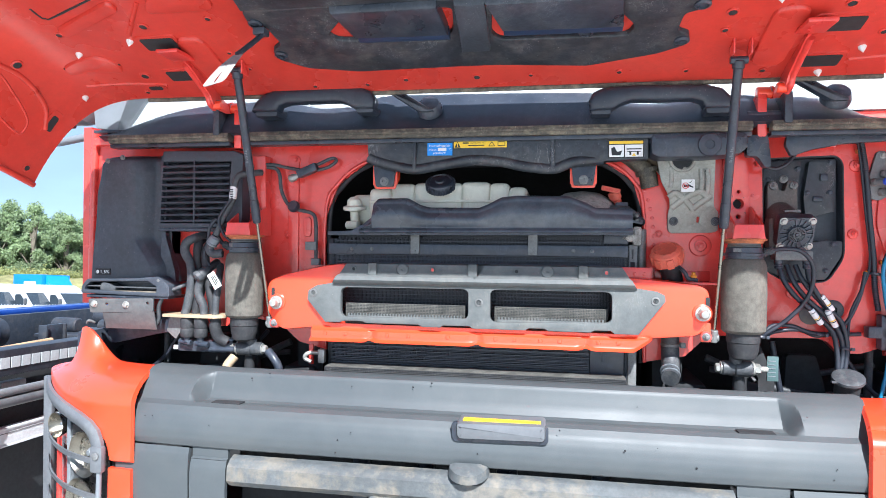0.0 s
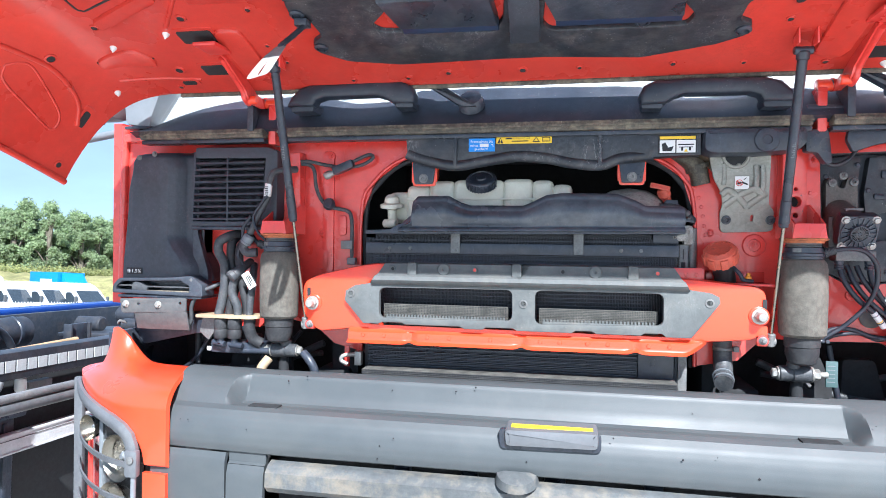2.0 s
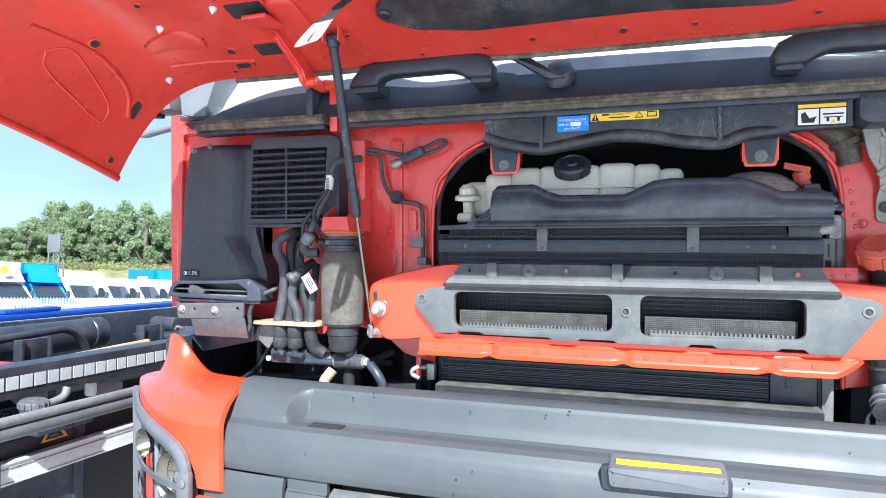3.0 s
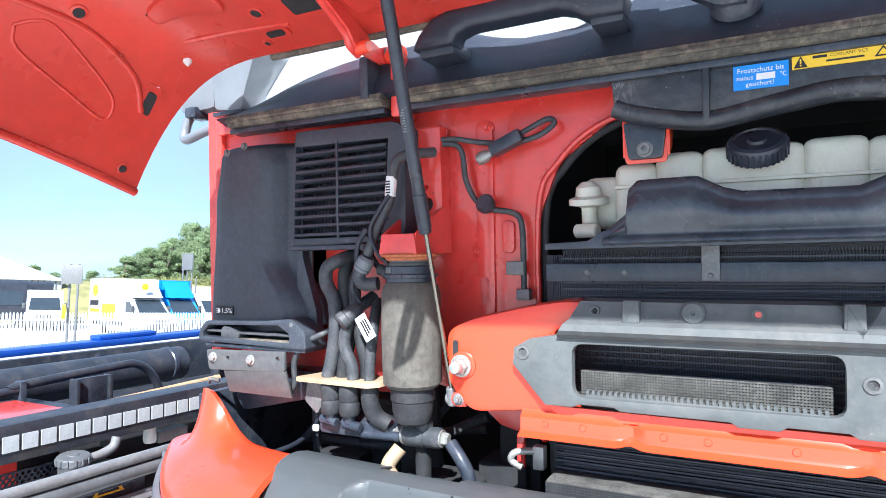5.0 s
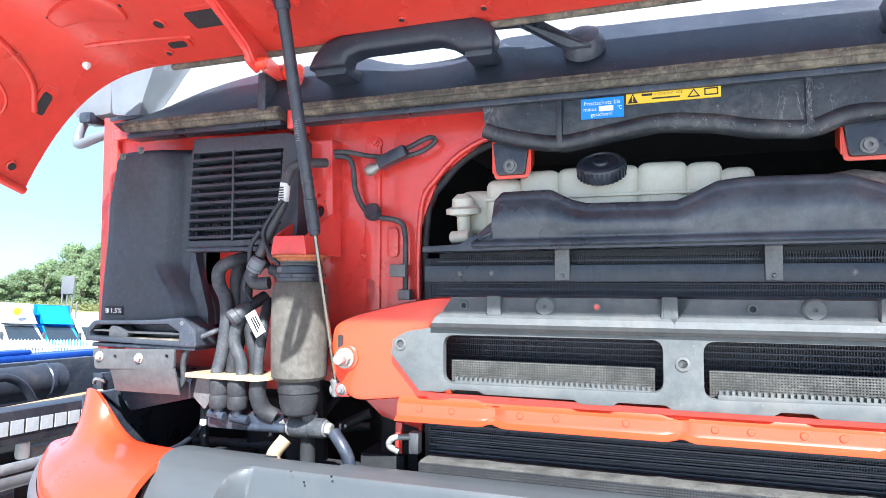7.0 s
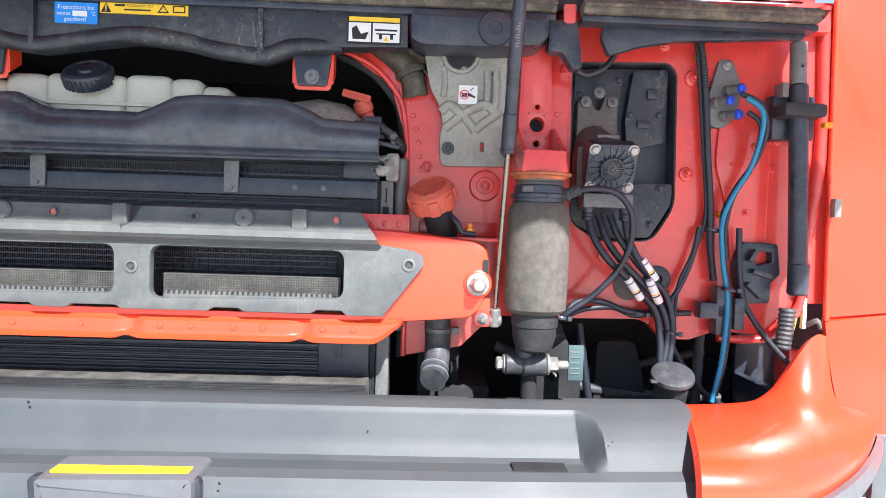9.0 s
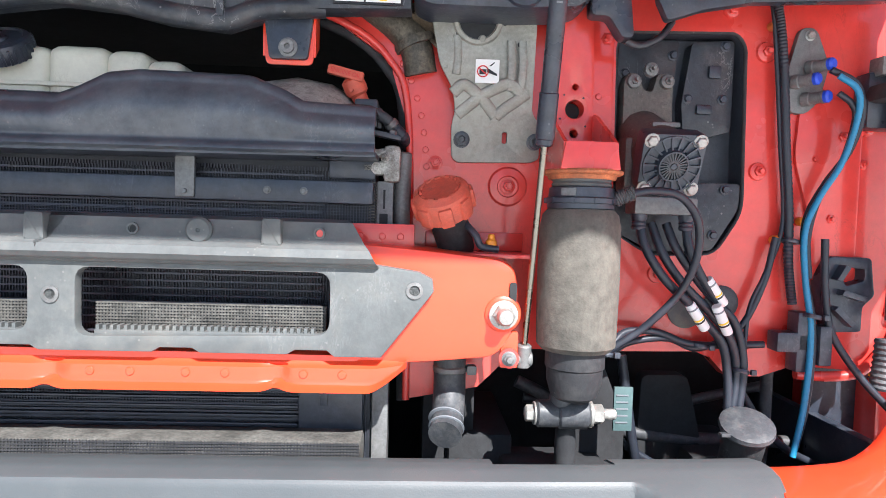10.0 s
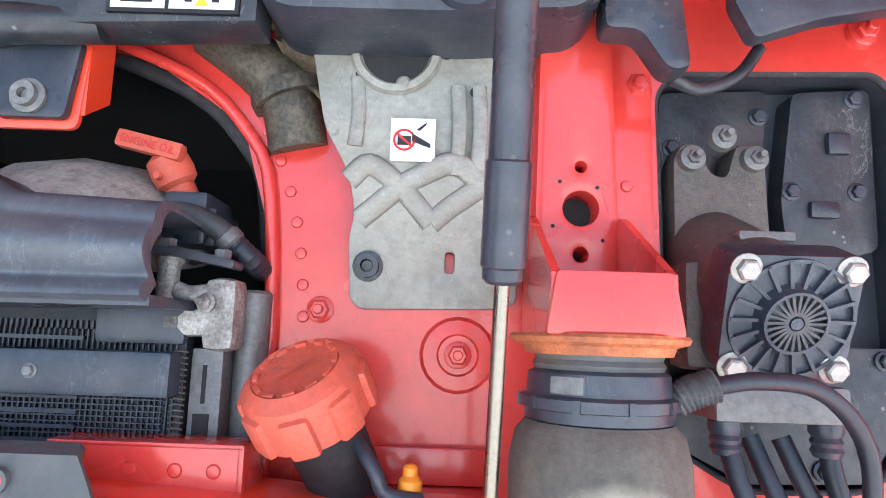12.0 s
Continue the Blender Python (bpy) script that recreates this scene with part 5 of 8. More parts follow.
bmesh.ops.translate(bm, verts=[v for v in ext["geom"] if isinstance(v, bmesh.types.BMVert)], vec=(0.001, 0.0015, 0.001))
part("webbing", bm, surface("grey_webbing", (0.24, 0.24, 0.23), 0.8, vary=0.15, scale=30, grain=600, bump=0.2), strap)
part("strap_root", B((tube, [(-0.472, -0.44, 2.212), (-0.478, -0.47, 2.185), (-0.486, -0.54, 2.132)], 0.006, 8, 5), (box, -0.495, -0.465, -0.455, -0.425, 2.205, 2.222, 0.004)), BLACK, strap, "black upper half of the strap")

# ---- left of the opening: air intake box, vent box, plate, hoses ----
intake = thing("air_intake_box", (-1.08, -0.06, 1.55), "tall black plastic air intake box", "intake box")
def across(z, pairs):
    """A width that changes with height, between given stops."""
    for (z0, a), (z1, b) in zip(pairs, pairs[1:]):
        if z <= z1:
            k = max(0.0, (z - z0) / (z1 - z0))
            return a + (b - a) * k * k * (3 - 2 * k)
    return pairs[-1][1]


def intake_f(u, v):
    z = 1.600 + 0.392 * v
    xl = across(z, [(1.60, -1.205), (1.85, -1.188), (1.95, -1.172), (1.992, -1.142)])
    xr = across(z, [(1.60, -0.978), (1.63, -0.985), (1.74, -1.040), (1.93, -1.036), (1.992, -1.05)])
    sec = [(xl, 0.0), (xl, -0.088), (xl + 0.010, -0.101), (xl + 0.028, -0.105), (xr - 0.035, -0.105), (xr - 0.012, -0.101), (xr + 0.006, -0.088), (xr + 0.030, -0.060), (max(xr + 0.05, -0.962), -0.046), (max(xr + 0.05, -0.962), 0.0)]
    k = u * (len(sec) - 1)
    i = min(len(sec) - 2, int(k))
    x, y = (sec[i][q] + (sec[i + 1][q] - sec[i][q]) * (k - i) for q in (0, 1))
    top = max(0.0, (v - 0.93) / 0.07)
    return Vector((x, y * (1 - top ** 2.5), z))


part("box_shell", B((sheet, intake_f, 54, 60, (0, 0.004, -0.002))), BLACKMATT, intake, angle=60)
part("rear_flange", B((plate, round_poly([(-0.985, 1.985), (-0.962, 1.985), (-0.968, 1.74), (-0.935, 1.63), (-0.93, 1.575), (-0.96, 1.575), (-0.985, 1.65)], 0.006), -0.07, -0.05, (), 0.003)), BLACK, intake)
mouth = round_poly([(-1.215, 1.562), (-1.212, 1.585), (-1.193, 1.606), (-1.03, 1.610), (-0.955, 1.617), (-0.920, 1.590), (-0.918, 1.556)], 0.007)
slot = round_poly([(-1.201, 1.573), (-1.199, 1.583), (-1.182, 1.597), (-0.990, 1.602), (-0.962, 1.586), (-0.962, 1.568)], 0.003)
part("mouth_frame", B((plate, mouth, -0.124, -0.060, [slot], 0.004)), BLACKMATT, intake, "dusty black mouth of the intake box")
part("mouth_back", B((box, -1.205, -0.955, -0.080, -0.070, 1.558, 1.608, 0)), BLACK, intake)
part("mouth_sill", B((box, -1.200, -0.963, -0.121, -0.080, 1.562, 1.5715, 0.002)), SEAL, intake, "dirt lying in the mouth")
part("mouth_slat", B((box, -1.197, -1.150, -0.118, -0.082, 1.5825, 1.5865, 0.001)), HOSE, intake)
part("mouth_slat", B((box, -1.110, -0.966, -0.118, -0.082, 1.580, 1.584, 0.001)), HOSE, intake)
part("mouth_vane", B((plate, round_poly([(-1.152, 1.570), (-1.152, 1.588), (-1.143, 1.597), (-1.125, 1.594), (-1.100, 1.580), (-1.102, 1.570)], 0.003), -0.119, -0.085, (), 0.002)), HOSE, intake)
part("mouth_foot", B((box, -1.200, -0.925, -0.118, -0.02, 1.549, 1.558, 0.003)), BLACK, intake)
st = part("printed_label", B((box, -1.178, -1.128, -0.1075, -0.104, 1.618, 1.637, 0)), INK, intake)
words("lettering", "1,5%", 0.014, (-1.162, -0.1085, 1.6225), WHITE, st, 0.032)
for k in range(3):
    part("lamp_symbol_bar", B((box, -1.176, -1.172, -0.1085, -0.1075, 1.6225 + 0.004 * k, 1.624 + 0.004 * k, 0)), WHITE, st)
part("lamp_symbol_bowl", B((plate, [(-1.171, 1.6215), (-1.171, 1.633), (-1.1665, 1.631), (-1.165, 1.627), (-1.1665, 1.623)], -0.1085, -0.1075)), WHITE, st)
for x, z in ((-1.14, 1.965), (-1.09, 1.975), (-0.955, 1.605)):
    part("box_screw", B((bolt, (x, -0.105 if x < -1 else -0.118, z), 0.006)), DULLSTEEL, intake)
vent = thing("vent_box", (-0.85, -0.05, 1.76), "black vent box with horizontal louvres", "vent box")
part("frame", B((plate, round_poly([(-0.967, 1.995), (-0.734, 1.992), (-0.706, 1.980), (-0.708, 1.785), (-0.725, 1.768), (-0.98, 1.757)], 0.008), -0.088, -0.0, [[(-0.965, 1.963), (-0.973, 1.777), (-0.757, 1.777), (-0.744, 1.960)]], 0.004)), BLACKMATT, vent)
part("back", B((box, -0.975, -0.72, -0.04, -0.0, 1.765, 1.98, 0)), CORE, vent)
bm = bmesh.new()
for i in range(62):
    x = -0.972 + i * 0.0036
    box(bm, x - 0.0007, x + 0.0007, -0.055, -0.04, 1.77, 1.968, 0)
tagged(part("fin_bank", bm, CORETUBE, vent), kind="stuff")
for i in range(10):
    z = 1.7905 + 0.0182 * i
    part("louvre", B((box, -0.976 + 0.0006 * i, -0.748, -0.009, 0.009, -0.0030, 0.0030, 0.0012, Matrix.Translation((0, -0.080, z)) @ pose(0, 0, 0, -12, -0.5))), BLACKMATT, vent)
part("mullion", B((box, -0.865, -0.860, -0.090, -0.07, 1.775, 1.966, 0.001)), BLACKMATT, vent)
part("lower_lip", B((box, -0.978, -0.75, -0.094, -0.06, 1.752, 1.762, 0.003)), BLACK, vent)
GUARDSTEEL = surface("grey_painted_steel", (0.085, 0.088, 0.09), 0.5, vary=0.15, scale=8, bump=0.05, dust=(0.15, 0.14, 0.12), dusty=0.4)
guard = thing("bracket_plate", (-1.07, -0.12, 1.46), "bent grey steel bracket plate with bolts", "bracket plate")
part("upper_leaf", B((plate, round_poly([(-1.182, 1.546), (-0.966, 1.552), (-0.966, 1.512), (-1.175, 1.504)], 0.006), -0.132, -0.126, [circle(-1.12, 1.531, 0.0045, 10), circle(-0.985, 1.537, 0.0045, 10)], 0.001)), GUARDSTEEL, guard)
part("lower_leaf", B((box, -1.135, -0.964, 0, 0.005, -0.058, 0.0, 0.001, Matrix.Translation((0, -0.132, 1.512)) @ pose(0, 0, 0, 18))), GUARDSTEEL, guard)
for x in (-1.161, -1.055):
    part("plate_bolt", B((bolt, (x, -0.132, 1.531), 0.008)), STEEL, guard)
arm = thing("support_bracket", (-0.95, -0.05, 1.45), "black steel support below the intake box", "bracket")
part("web", B((plate, round_poly([(-1.20, 1.50), (-0.93, 1.50), (-0.87, 1.49), (-0.85, 1.44), (-0.98, 1.44), (-1.16, 1.40), (-1.19, 1.44)], 0.01), -0.05, 0.02, (), 0.004)), BLACK, arm)

hoses = (
    ("heater_hose", [(-0.84, -0.05, 1.742), (-0.852, -0.095, 1.733), (-0.873, -0.11, 1.717), (-0.876, -0.11, 1.688), (-0.858, -0.11, 1.654), (-0.854, -0.112, 1.603), (-0.861, -0.115, 1.546), (-0.868, -0.12, 1.508)], 0.0135, HOSE),
    ("heater_hose", [(-0.848, -0.05, 1.735), (-0.848, -0.085, 1.715), (-0.848, -0.09, 1.671), (-0.841, -0.09, 1.636), (-0.832, -0.095, 1.59), (-0.835, -0.11, 1.54), (-0.84, -0.11, 1.508)], 0.013, RUBBER),
    ("heater_hose", [(-0.80, -0.06, 1.66), (-0.811, -0.115, 1.63), (-0.824, -0.125, 1.577), (-0.808, -0.125, 1.534), (-0.805, -0.125, 1.507)], 0.012, HOSE),
    ("heater_hose", [(-0.815, -0.05, 1.73), (-0.82, -0.09, 1.70), (-0.812, -0.105, 1.65), (-0.803, -0.105, 1.593), (-0.79, -0.105, 1.538), (-0.789, -0.105, 1.505)], 0.012, RUBBER),
    ("heater_hose", [(-0.79, -0.06, 1.65), (-0.772, -0.10, 1.62), (-0.768, -0.115, 1.584), (-0.771, -0.12, 1.54), (-0.772, -0.12, 1.508)], 0.0105, HOSE),
    ("pipe_hose", [(-0.66, -0.06, 1.93), (-0.684, -0.10, 1.923), (-0.707, -0.115, 1.912), (-0.718, -0.118, 1.874), (-0.723, -0.118, 1.841), (-0.746, -0.118, 1.801), (-0.765, -0.118, 1.76), (-0.775, -0.116, 1.742)], 0.0095, HOSE),
    ("wiring_loom", [(-0.745, -0.105, 1.70), (-0.721, -0.13, 1.722), (-0.742, -0.132, 1.745), (-0.757, -0.132, 1.786), (-0.735, -0.132, 1.824), (-0.716, -0.13, 1.848)], 0.004, CABLE),
    ("wiring_loom", [(-0.765, -0.13, 1.79), (-0.79, -0.125, 1.76), (-0.80, -0.115, 1.72), (-0.815, -0.11, 1.68), (-0.80, -0.105, 1.65)], 0.005, CABLE),
    ("wiring_loom", [(-0.79, -0.10, 1.76), (-0.77, -0.09, 1.72), (-0.74, -0.09, 1.70), (-0.735, -0.09, 1.64), (-0.75, -0.09, 1.60)], 0.006, CABLE),
    ("drain_hose", [(-0.885, -0.08, 1.595), (-0.905, -0.10, 1.583), (-0.941, -0.105, 1.565), (-0.964, -0.105, 1.528), (-0.968, -0.10, 1.485), (-0.986, -0.10, 1.456)], 0.006, HOSE),
)
for name, pts, r, m in hoses:
    solid(name, B((tube, pts, r, 12, 6)), m, "grey rubber hose beside the air spring" if "hose" in name else "black taped wiring beside the vent box", "hose" if "hose" in name else "cable", "hoses beside the vent box", base=pts[-1])
elbow = thing("hose_elbow", (-0.79, -0.11, 1.70), "grey plastic hose elbow with a ribbed collar", "hose fitting")
part("elbow_tube", B((tube, [(-0.775, -0.116, 1.738), (-0.788, -0.118, 1.715), (-0.793, -0.118, 1.70), (-0.782, -0.118, 1.687), (-0.755, -0.112, 1.688)], 0.0125, 14, 6)), HOSE, elbow)
part("collar", B((lathe, [(0.0125, 0), (0.016, 0.002), (0.016, 0.006), (0.0145, 0.008), (0.016, 0.010), (0.016, 0.024), (0.0115, 0.03)], (-0.789, -0.118, 1.712), (0.55, 0.0, 0.83), 18)), LIGHTGREY, elbow)
part("hose_clamp", B((rod, (-0.742, -0.115, 1.808), (-0.738, -0.115, 1.815), 0.0115)), BLACK, elbow)
part("hose_cap", B((lathe, [(0.012, -0.03), (0.0165, -0.012), (0.0165, 0.0), (0.0185, 0.002), (0.0185, 0.014), (0.013, 0.018)], (-0.815, -0.128, 1.624), (-0.5, -0.55, -0.55), 20)), HOSE, elbow, "round grey cap")
tag = thing("hose_tag", (-0.76, -0.15, 1.61), "white paper tag on a hose", "tag")
TAG = Matrix.Translation((-0.760, -0.148, 1.610)) @ pose(0, 0, 0, 0, -32)
part("paper", B((box, -0.012, 0.012, -0.001, 0.001, -0.024, 0.024, 0, TAG)), WHITE, tag)
for k in range(3):
    part("print_bar", B((box, -0.004 + 0.005 * k, -0.001 + 0.005 * k, -0.0016, -0.001, -0.018 + 0.004 * k, 0.014, 0, TAG)), INK, tag)
tag = thing("hose_tag", (-0.72, -0.14, 1.86), "white paper tag on a hose", "tag")
part("paper", B((lathe, [(0.0102, -0.018), (0.0104, 0.0), (0.0102, 0.018)], (-0.7195, -0.118, 1.865), (0.12, 0.0, 1), 14)), WHITE, tag)
for k in range(5):
    part("print_bar", B((box, -0.724, -0.715, -0.1292, -0.1278, 1.852 + 0.005 * k, 1.8545 + 0.005 * k, 0)), INK, tag)
deck = thing("hose_bracket", (-0.83, -0.12, 1.50), "cream plastic hose bracket with rubber sleeves", "hose bracket")
part("deck_plate", B((plate, round_poly([(-0.93, -0.145), (-0.76, -0.15), (-0.74, -0.13), (-0.738, -0.07), (-0.905, -0.07)], 0.008), -1.509, -1.500, (), 0.003, pose(0, 0, 0, -90))), PALE, deck)
for x in (-0.858, -0.815):
    sl = part("sleeve", B((lathe, [(0.017, 0), (0.0195, 0.004), (0.0195, 0.022), (0.0175, 0.026), (0.0195, 0.030), (0.0195, 0.052), (0.016, 0.058)], (x, -0.125, 1.441), (0, 0, 1), 20)), RUBBER, deck)
    part("ferrule", B((rod, (x, -0.125, 1.425), (x, -0.125, 1.443), 0.010)), BLACK, sl)
part("side_sleeve", B((tube, [(-0.77, -0.12, 1.50), (-0.772, -0.12, 1.47), (-0.765, -0.11, 1.44), (-0.745, -0.10, 1.425)], 0.0165, 14, 5)), RUBBER, deck)
part("pipe_block", B((box, -0.90, -0.74, -0.11, -0.04, 1.395, 1.428, 0.008)), BLACK, deck)
for a, b in (((-0.885, -0.12, 1.428), (-0.845, -0.125, 1.424)), ((-0.83, -0.125, 1.424), (-0.79, -0.125, 1.420)), ((-0.80, -0.11, 1.405), (-0.72, -0.10, 1.405))):
    part("pipe_nut", B((rod, a, b, 0.009)), BLACK, deck)
part("side_web", B((plate, round_poly([(-0.925, 1.497), (-0.885, 1.497), (-0.885, 1.46), (-0.905, 1.43), (-0.935, 1.455)], 0.006), -0.11, -0.10, (), 0.002)), DULLSTEEL, deck)
part("white_clip", B((box, -0.896, -0.884, -0.135, -0.128, 1.405, 1.417, 0.002)), WHITE, deck)
harness = thing("sensor_cable", (-0.48, -0.02, 1.93), "black sensor plug on a grey cable", "cable")
part("cable", B((tube, [(-0.70, -0.03, 1.955), (-0.64, -0.03, 1.957), (-0.58, -0.028, 1.945), (-0.52, -0.03, 1.938), (-0.47, -0.03, 1.945), (-0.44, -0.025, 1.965), (-0.455, -0.02, 1.975), (-0.50, -0.025, 1.955)], 0.005, 8, 6)), HOSE, harness)
part("plug", B((box, -0.032, 0.032, -0.014, 0.014, -0.012, 0.012, 0.004, Matrix.Translation((-0.525, -0.035, 1.937)) @ pose(0, 0, 0, 0, -22))), BLACK, harness)
part("sensor_body", B((lathe, [(0.009, 0), (0.012, 0.005), (0.012, 0.018), (0.008, 0.024), (0.008, 0.03)], (-0.585, -0.03, 1.912), (0.9, 0, 0.35), 14)), STEEL, harness)
line = thing("brake_pipe", (-0.55, -0.02, 1.70), "grey bent pipe clipped to the red wall", "pipe")
part("pipe", B((tube, [(-0.70, -0.03, 1.948), (-0.64, -0.025, 1.948), (-0.622, -0.02, 1.93), (-0.615, -0.02, 1.88), (-0.595, -0.02, 1.84), (-0.565, -0.02, 1.822), (-0.52, -0.02, 1.812), (-0.505, -0.02, 1.79), (-0.503, -0.02, 1.72), (-0.503, -0.02, 1.67)], 0.0055, 10, 6)), HOSE, line)
part("clip_cap", B((lathe, [(0.016, 0), (0.018, 0.006), (0.018, 0.014), (0.014, 0.020)], (-0.572, -0.018, 1.828), (0, -0.9, 0.3), 20)), BLACK, line, "round black clip")
part("pipe_clip", B((box, -0.535, -0.50, -0.028, -0.01, 1.70, 1.725, 0.003)), DULLSTEEL, line)
part("pipe_foot", B((box, -0.515, -0.49, -0.03, -0.01, 1.655, 1.675, 0.003)), DULLSTEEL, line)

# ---- right of the opening ----
shield = thing("heat_shield", (0.56, -0.02, 1.76), "grey pressed metal heat shield with a sticker", "heat shield")
SH = [(0.470, 1.985), (0.627, 1.985), (0.625, 1.83), (0.640, 1.815), (0.640, 1.765), (0.628, 1.760), (0.518, 1.757), (0.510, 1.765), (0.508, 1.812), (0.513, 1.83), (0.508, 1.86), (0.488, 1.895)]
part("sheet", B((plate, round_poly(SH, 0.01), -0.034, -0.028, [round_poly([(0.584, 1.803), (0.591, 1.803), (0.591, 1.787), (0.584, 1.787)], 0.003), circle(0.585, 1.983, 0.001, 6)], 0.002)), SHIELD, shield)
for path in ([(0.508, 1.854), (0.524, 1.866), (0.547, 1.851), (0.560, 1.838), (0.572, 1.824)], [(0.516, 1.825), (0.532, 1.838), (0.547, 1.850), (0.565, 1.860), (0.589, 1.869), (0.611, 1.854)],
             [(0.572, 1.824), (0.586, 1.836), (0.602, 1.847), (0.616, 1.858)]):
    bm = B((tube, [(x, -0.0325, z) for x, z in path], 0.0085, 14, 5))
    for v in bm.verts:
        v.co.y = -0.0335 + (v.co.y + 0.0325) * 0.42
    part("pressed_bead", bm, SHIELD, shield, angle=70)
ringed = part("ring_boss", B((lathe, [(0.036, 0), (0.034, 0.004), (0.029, 0.005), (0.027, 0.001)], (0.541, -0.034, 1.957), (0, -1, 0), 28)), SHIELD, shield)
part("round_opening", B((lathe, [(0.027, 0), (0.0265, 0.0012)], (0.541, -0.034, 1.957), (0, -1, 0), 28)), DEEPSHADE, ringed)
for x, z in ((0.514, 1.938), (0.580, 1.955), (0.603, 1.925)):
    part("shield_hole", B((lathe, [(0.0042, 0), (0.004, 0.0006)], (x, -0.034, z), (0, -1, 0), 10)), DEEPSHADE, shield)
part("small_bolt", B((bolt, (0.548, -0.034, 1.930), 0.005)), SHIELD, shield)
for x, z0, z1 in ((0.512, 1.88, 1.935), (0.59, 1.86, 1.93), (0.606, 1.86, 1.93)):
    bm = B((tube, [(x, -0.0325, z0), (x + 0.002, -0.0325, (z0 + z1) / 2), (x, -0.0325, z1)], 0.006, 12, 5))
    for v in bm.verts:
        v.co.y = -0.0335 + (v.co.y + 0.0325) * 0.4
    part("pressed_bead", bm, SHIELD, shield, angle=70)
st = part("white_sticker", B((box, 0.5395, 0.5735, -0.0362, -0.034, 1.869, 1.902, 0)), WHITE, shield, "white warning sticker")
ring = surface("red_print", (0.6, 0.02, 0.02), 0.5, bump=0.0)
part("red_ring", B((plate, circle(0.550, 1.885, 0.0085, 24), -0.0368, -0.036, [circle(0.550, 1.885, 0.007, 24)]), (box, -0.0085, 0.0085, -0.0371, -0.036, -0.0008, 0.0008, 0, Matrix.Translation((0.550, 0, 1.885)) @ pose(0, 0, 0, 0, 40))), ring, st)
part("drawn_lever", B((plate, [(0.556, 1.890), (0.570, 1.882), (0.570, 1.879), (0.556, 1.884)], -0.0368, -0.036), (plate, [(0.559, 1.893), (0.567, 1.899), (0.566, 1.8965), (0.5615, 1.8925)], -0.0368, -0.036), (box, 0.545, 0.555, -0.0366, -0.036, 1.881, 1.888, 0)), INK, st)
for x in (0.524, 0.632):
    part("shield_bolt", B((lathe, [(0.012, 0), (0.012, 0.003), (0.009, 0.004), (0.009, 0.01), (0.005, 0.011), (0.004, 0.007)], (x, -0.034, 1.790), (0, -1, 0), 18)), BLACK, shield)
# the shield leans back against the wall at its foot
for o in shield.children_recursive:
    for v in o.data.vertices:
        v.co.y += 0.026 * max(0.0, min(1.0, (1.875 - v.co.z - BASE[shield.name].z) / 0.09))
solid("breather_pipe", B((tube, [(0.385, 0.0, 1.985), (0.425, -0.005, 1.955), (0.452, -0.005, 1.925), (0.462, 0.0, 1.885)], 0.024, 18, 6), (lathe, [(0.030, -0.006), (0.031, 0.0), (0.030, 0.006)], (0.452, -0.005, 1.928), (0.4, 0, -1), 24)),
      surface("grimy_cast_pipe", (0.07, 0.06, 0.045), 0.6, 0.1, vary=0.5, scale=30, bump=0.2, dust=(0.19, 0.16, 0.11), dusty=0.8), "grimy brown breather pipe beside the heat shield", "pipe", base=(0.46, 0.0, 1.885))
solid("insulation_flap", B((sheet, lambda u, v: Vector((0.435 + 0.06 * u + 0.02 * v, -0.02 + 0.012 * math.sin(u * 5 + v * 9), 1.985 - 0.10 * v * (0.4 + 0.6 * u))), 10, 12, (0, 0.004, 0))), surface("brown_foil", (0.16, 0.12, 0.08), 0.6, 0.4, vary=0.4, scale=25, bump=0.15), "crumpled brown insulation beside the heat shield", "insulation", base=(0.46, -0.02, 1.9))

oil = thing("oil_filler", (0.51, -0.07, 1.64), "weathered orange-red oil filler cap on a black neck", "filler cap")
ax = Vector((-0.28, -0.55, 0.79)).normalized()
c0 = Vector((0.497, -0.078, 1.697))
part("neck", B((lathe, [(0.026, -0.085), (0.027, -0.02), (0.029, 0.0)], c0, ax, 24)), RUBBER, oil)
cp = part("cap", B((lathe, [(0.034, -0.017), (0.0395, -0.015), (0.0400, 0.010), (0.0385, 0.017), (0.032, 0.022), (0.030, 0.0235), (0.028, 0.0215), (0.0, 0.0212)], c0, ax, 32)), REDCAP, oil)
q = Vector((0, 0, 1)).rotation_difference(ax).to_matrix().to_4x4()
for i in range(8):
    # lobes that stand out between the hollow grips
    part("cap_lobe", B((box, 0.030, 0.0435, -0.0095, 0.0095, -0.0165, 0.0125, 0.004, Matrix.Translation(c0) @ q @ pose(0, 0, 0, 0, 0, 45 * i))), REDCAP, cp)
for i in range(12):
    part("raised_mark", B((box, 0.0245, 0.0285, -0.0042, 0.0042, 0.021, 0.0242, 0.001, Matrix.Translation(c0) @ q @ pose(0, 0, 0, 0, 0, 30 * i))), REDCAP, cp)
words("embossed_lettering", "ENGINE", 0.0085, c0, REDCAP, cp, 0.030, q @ pose(0, 0, 0.0222, 0, 0, 30) @ pose(-0.015, -0.004, 0, -90))
part("neck_strap", B((tube, [(0.525, -0.065, 1.672), (0.543, -0.080, 1.652), (0.551, -0.080, 1.637), (0.575, -0.078, 1.633)], 0.005, 8, 4)), BLACK, oil)
part("amber_nipple", B((lathe, [(0.008, 0), (0.008, 0.012), (0.005, 0.015), (0.005, 0.020), (0.003, 0.022)], (0.566, -0.070, 1.632), (0, 0, 1), 14)), AMBER, oil, "small amber cap")
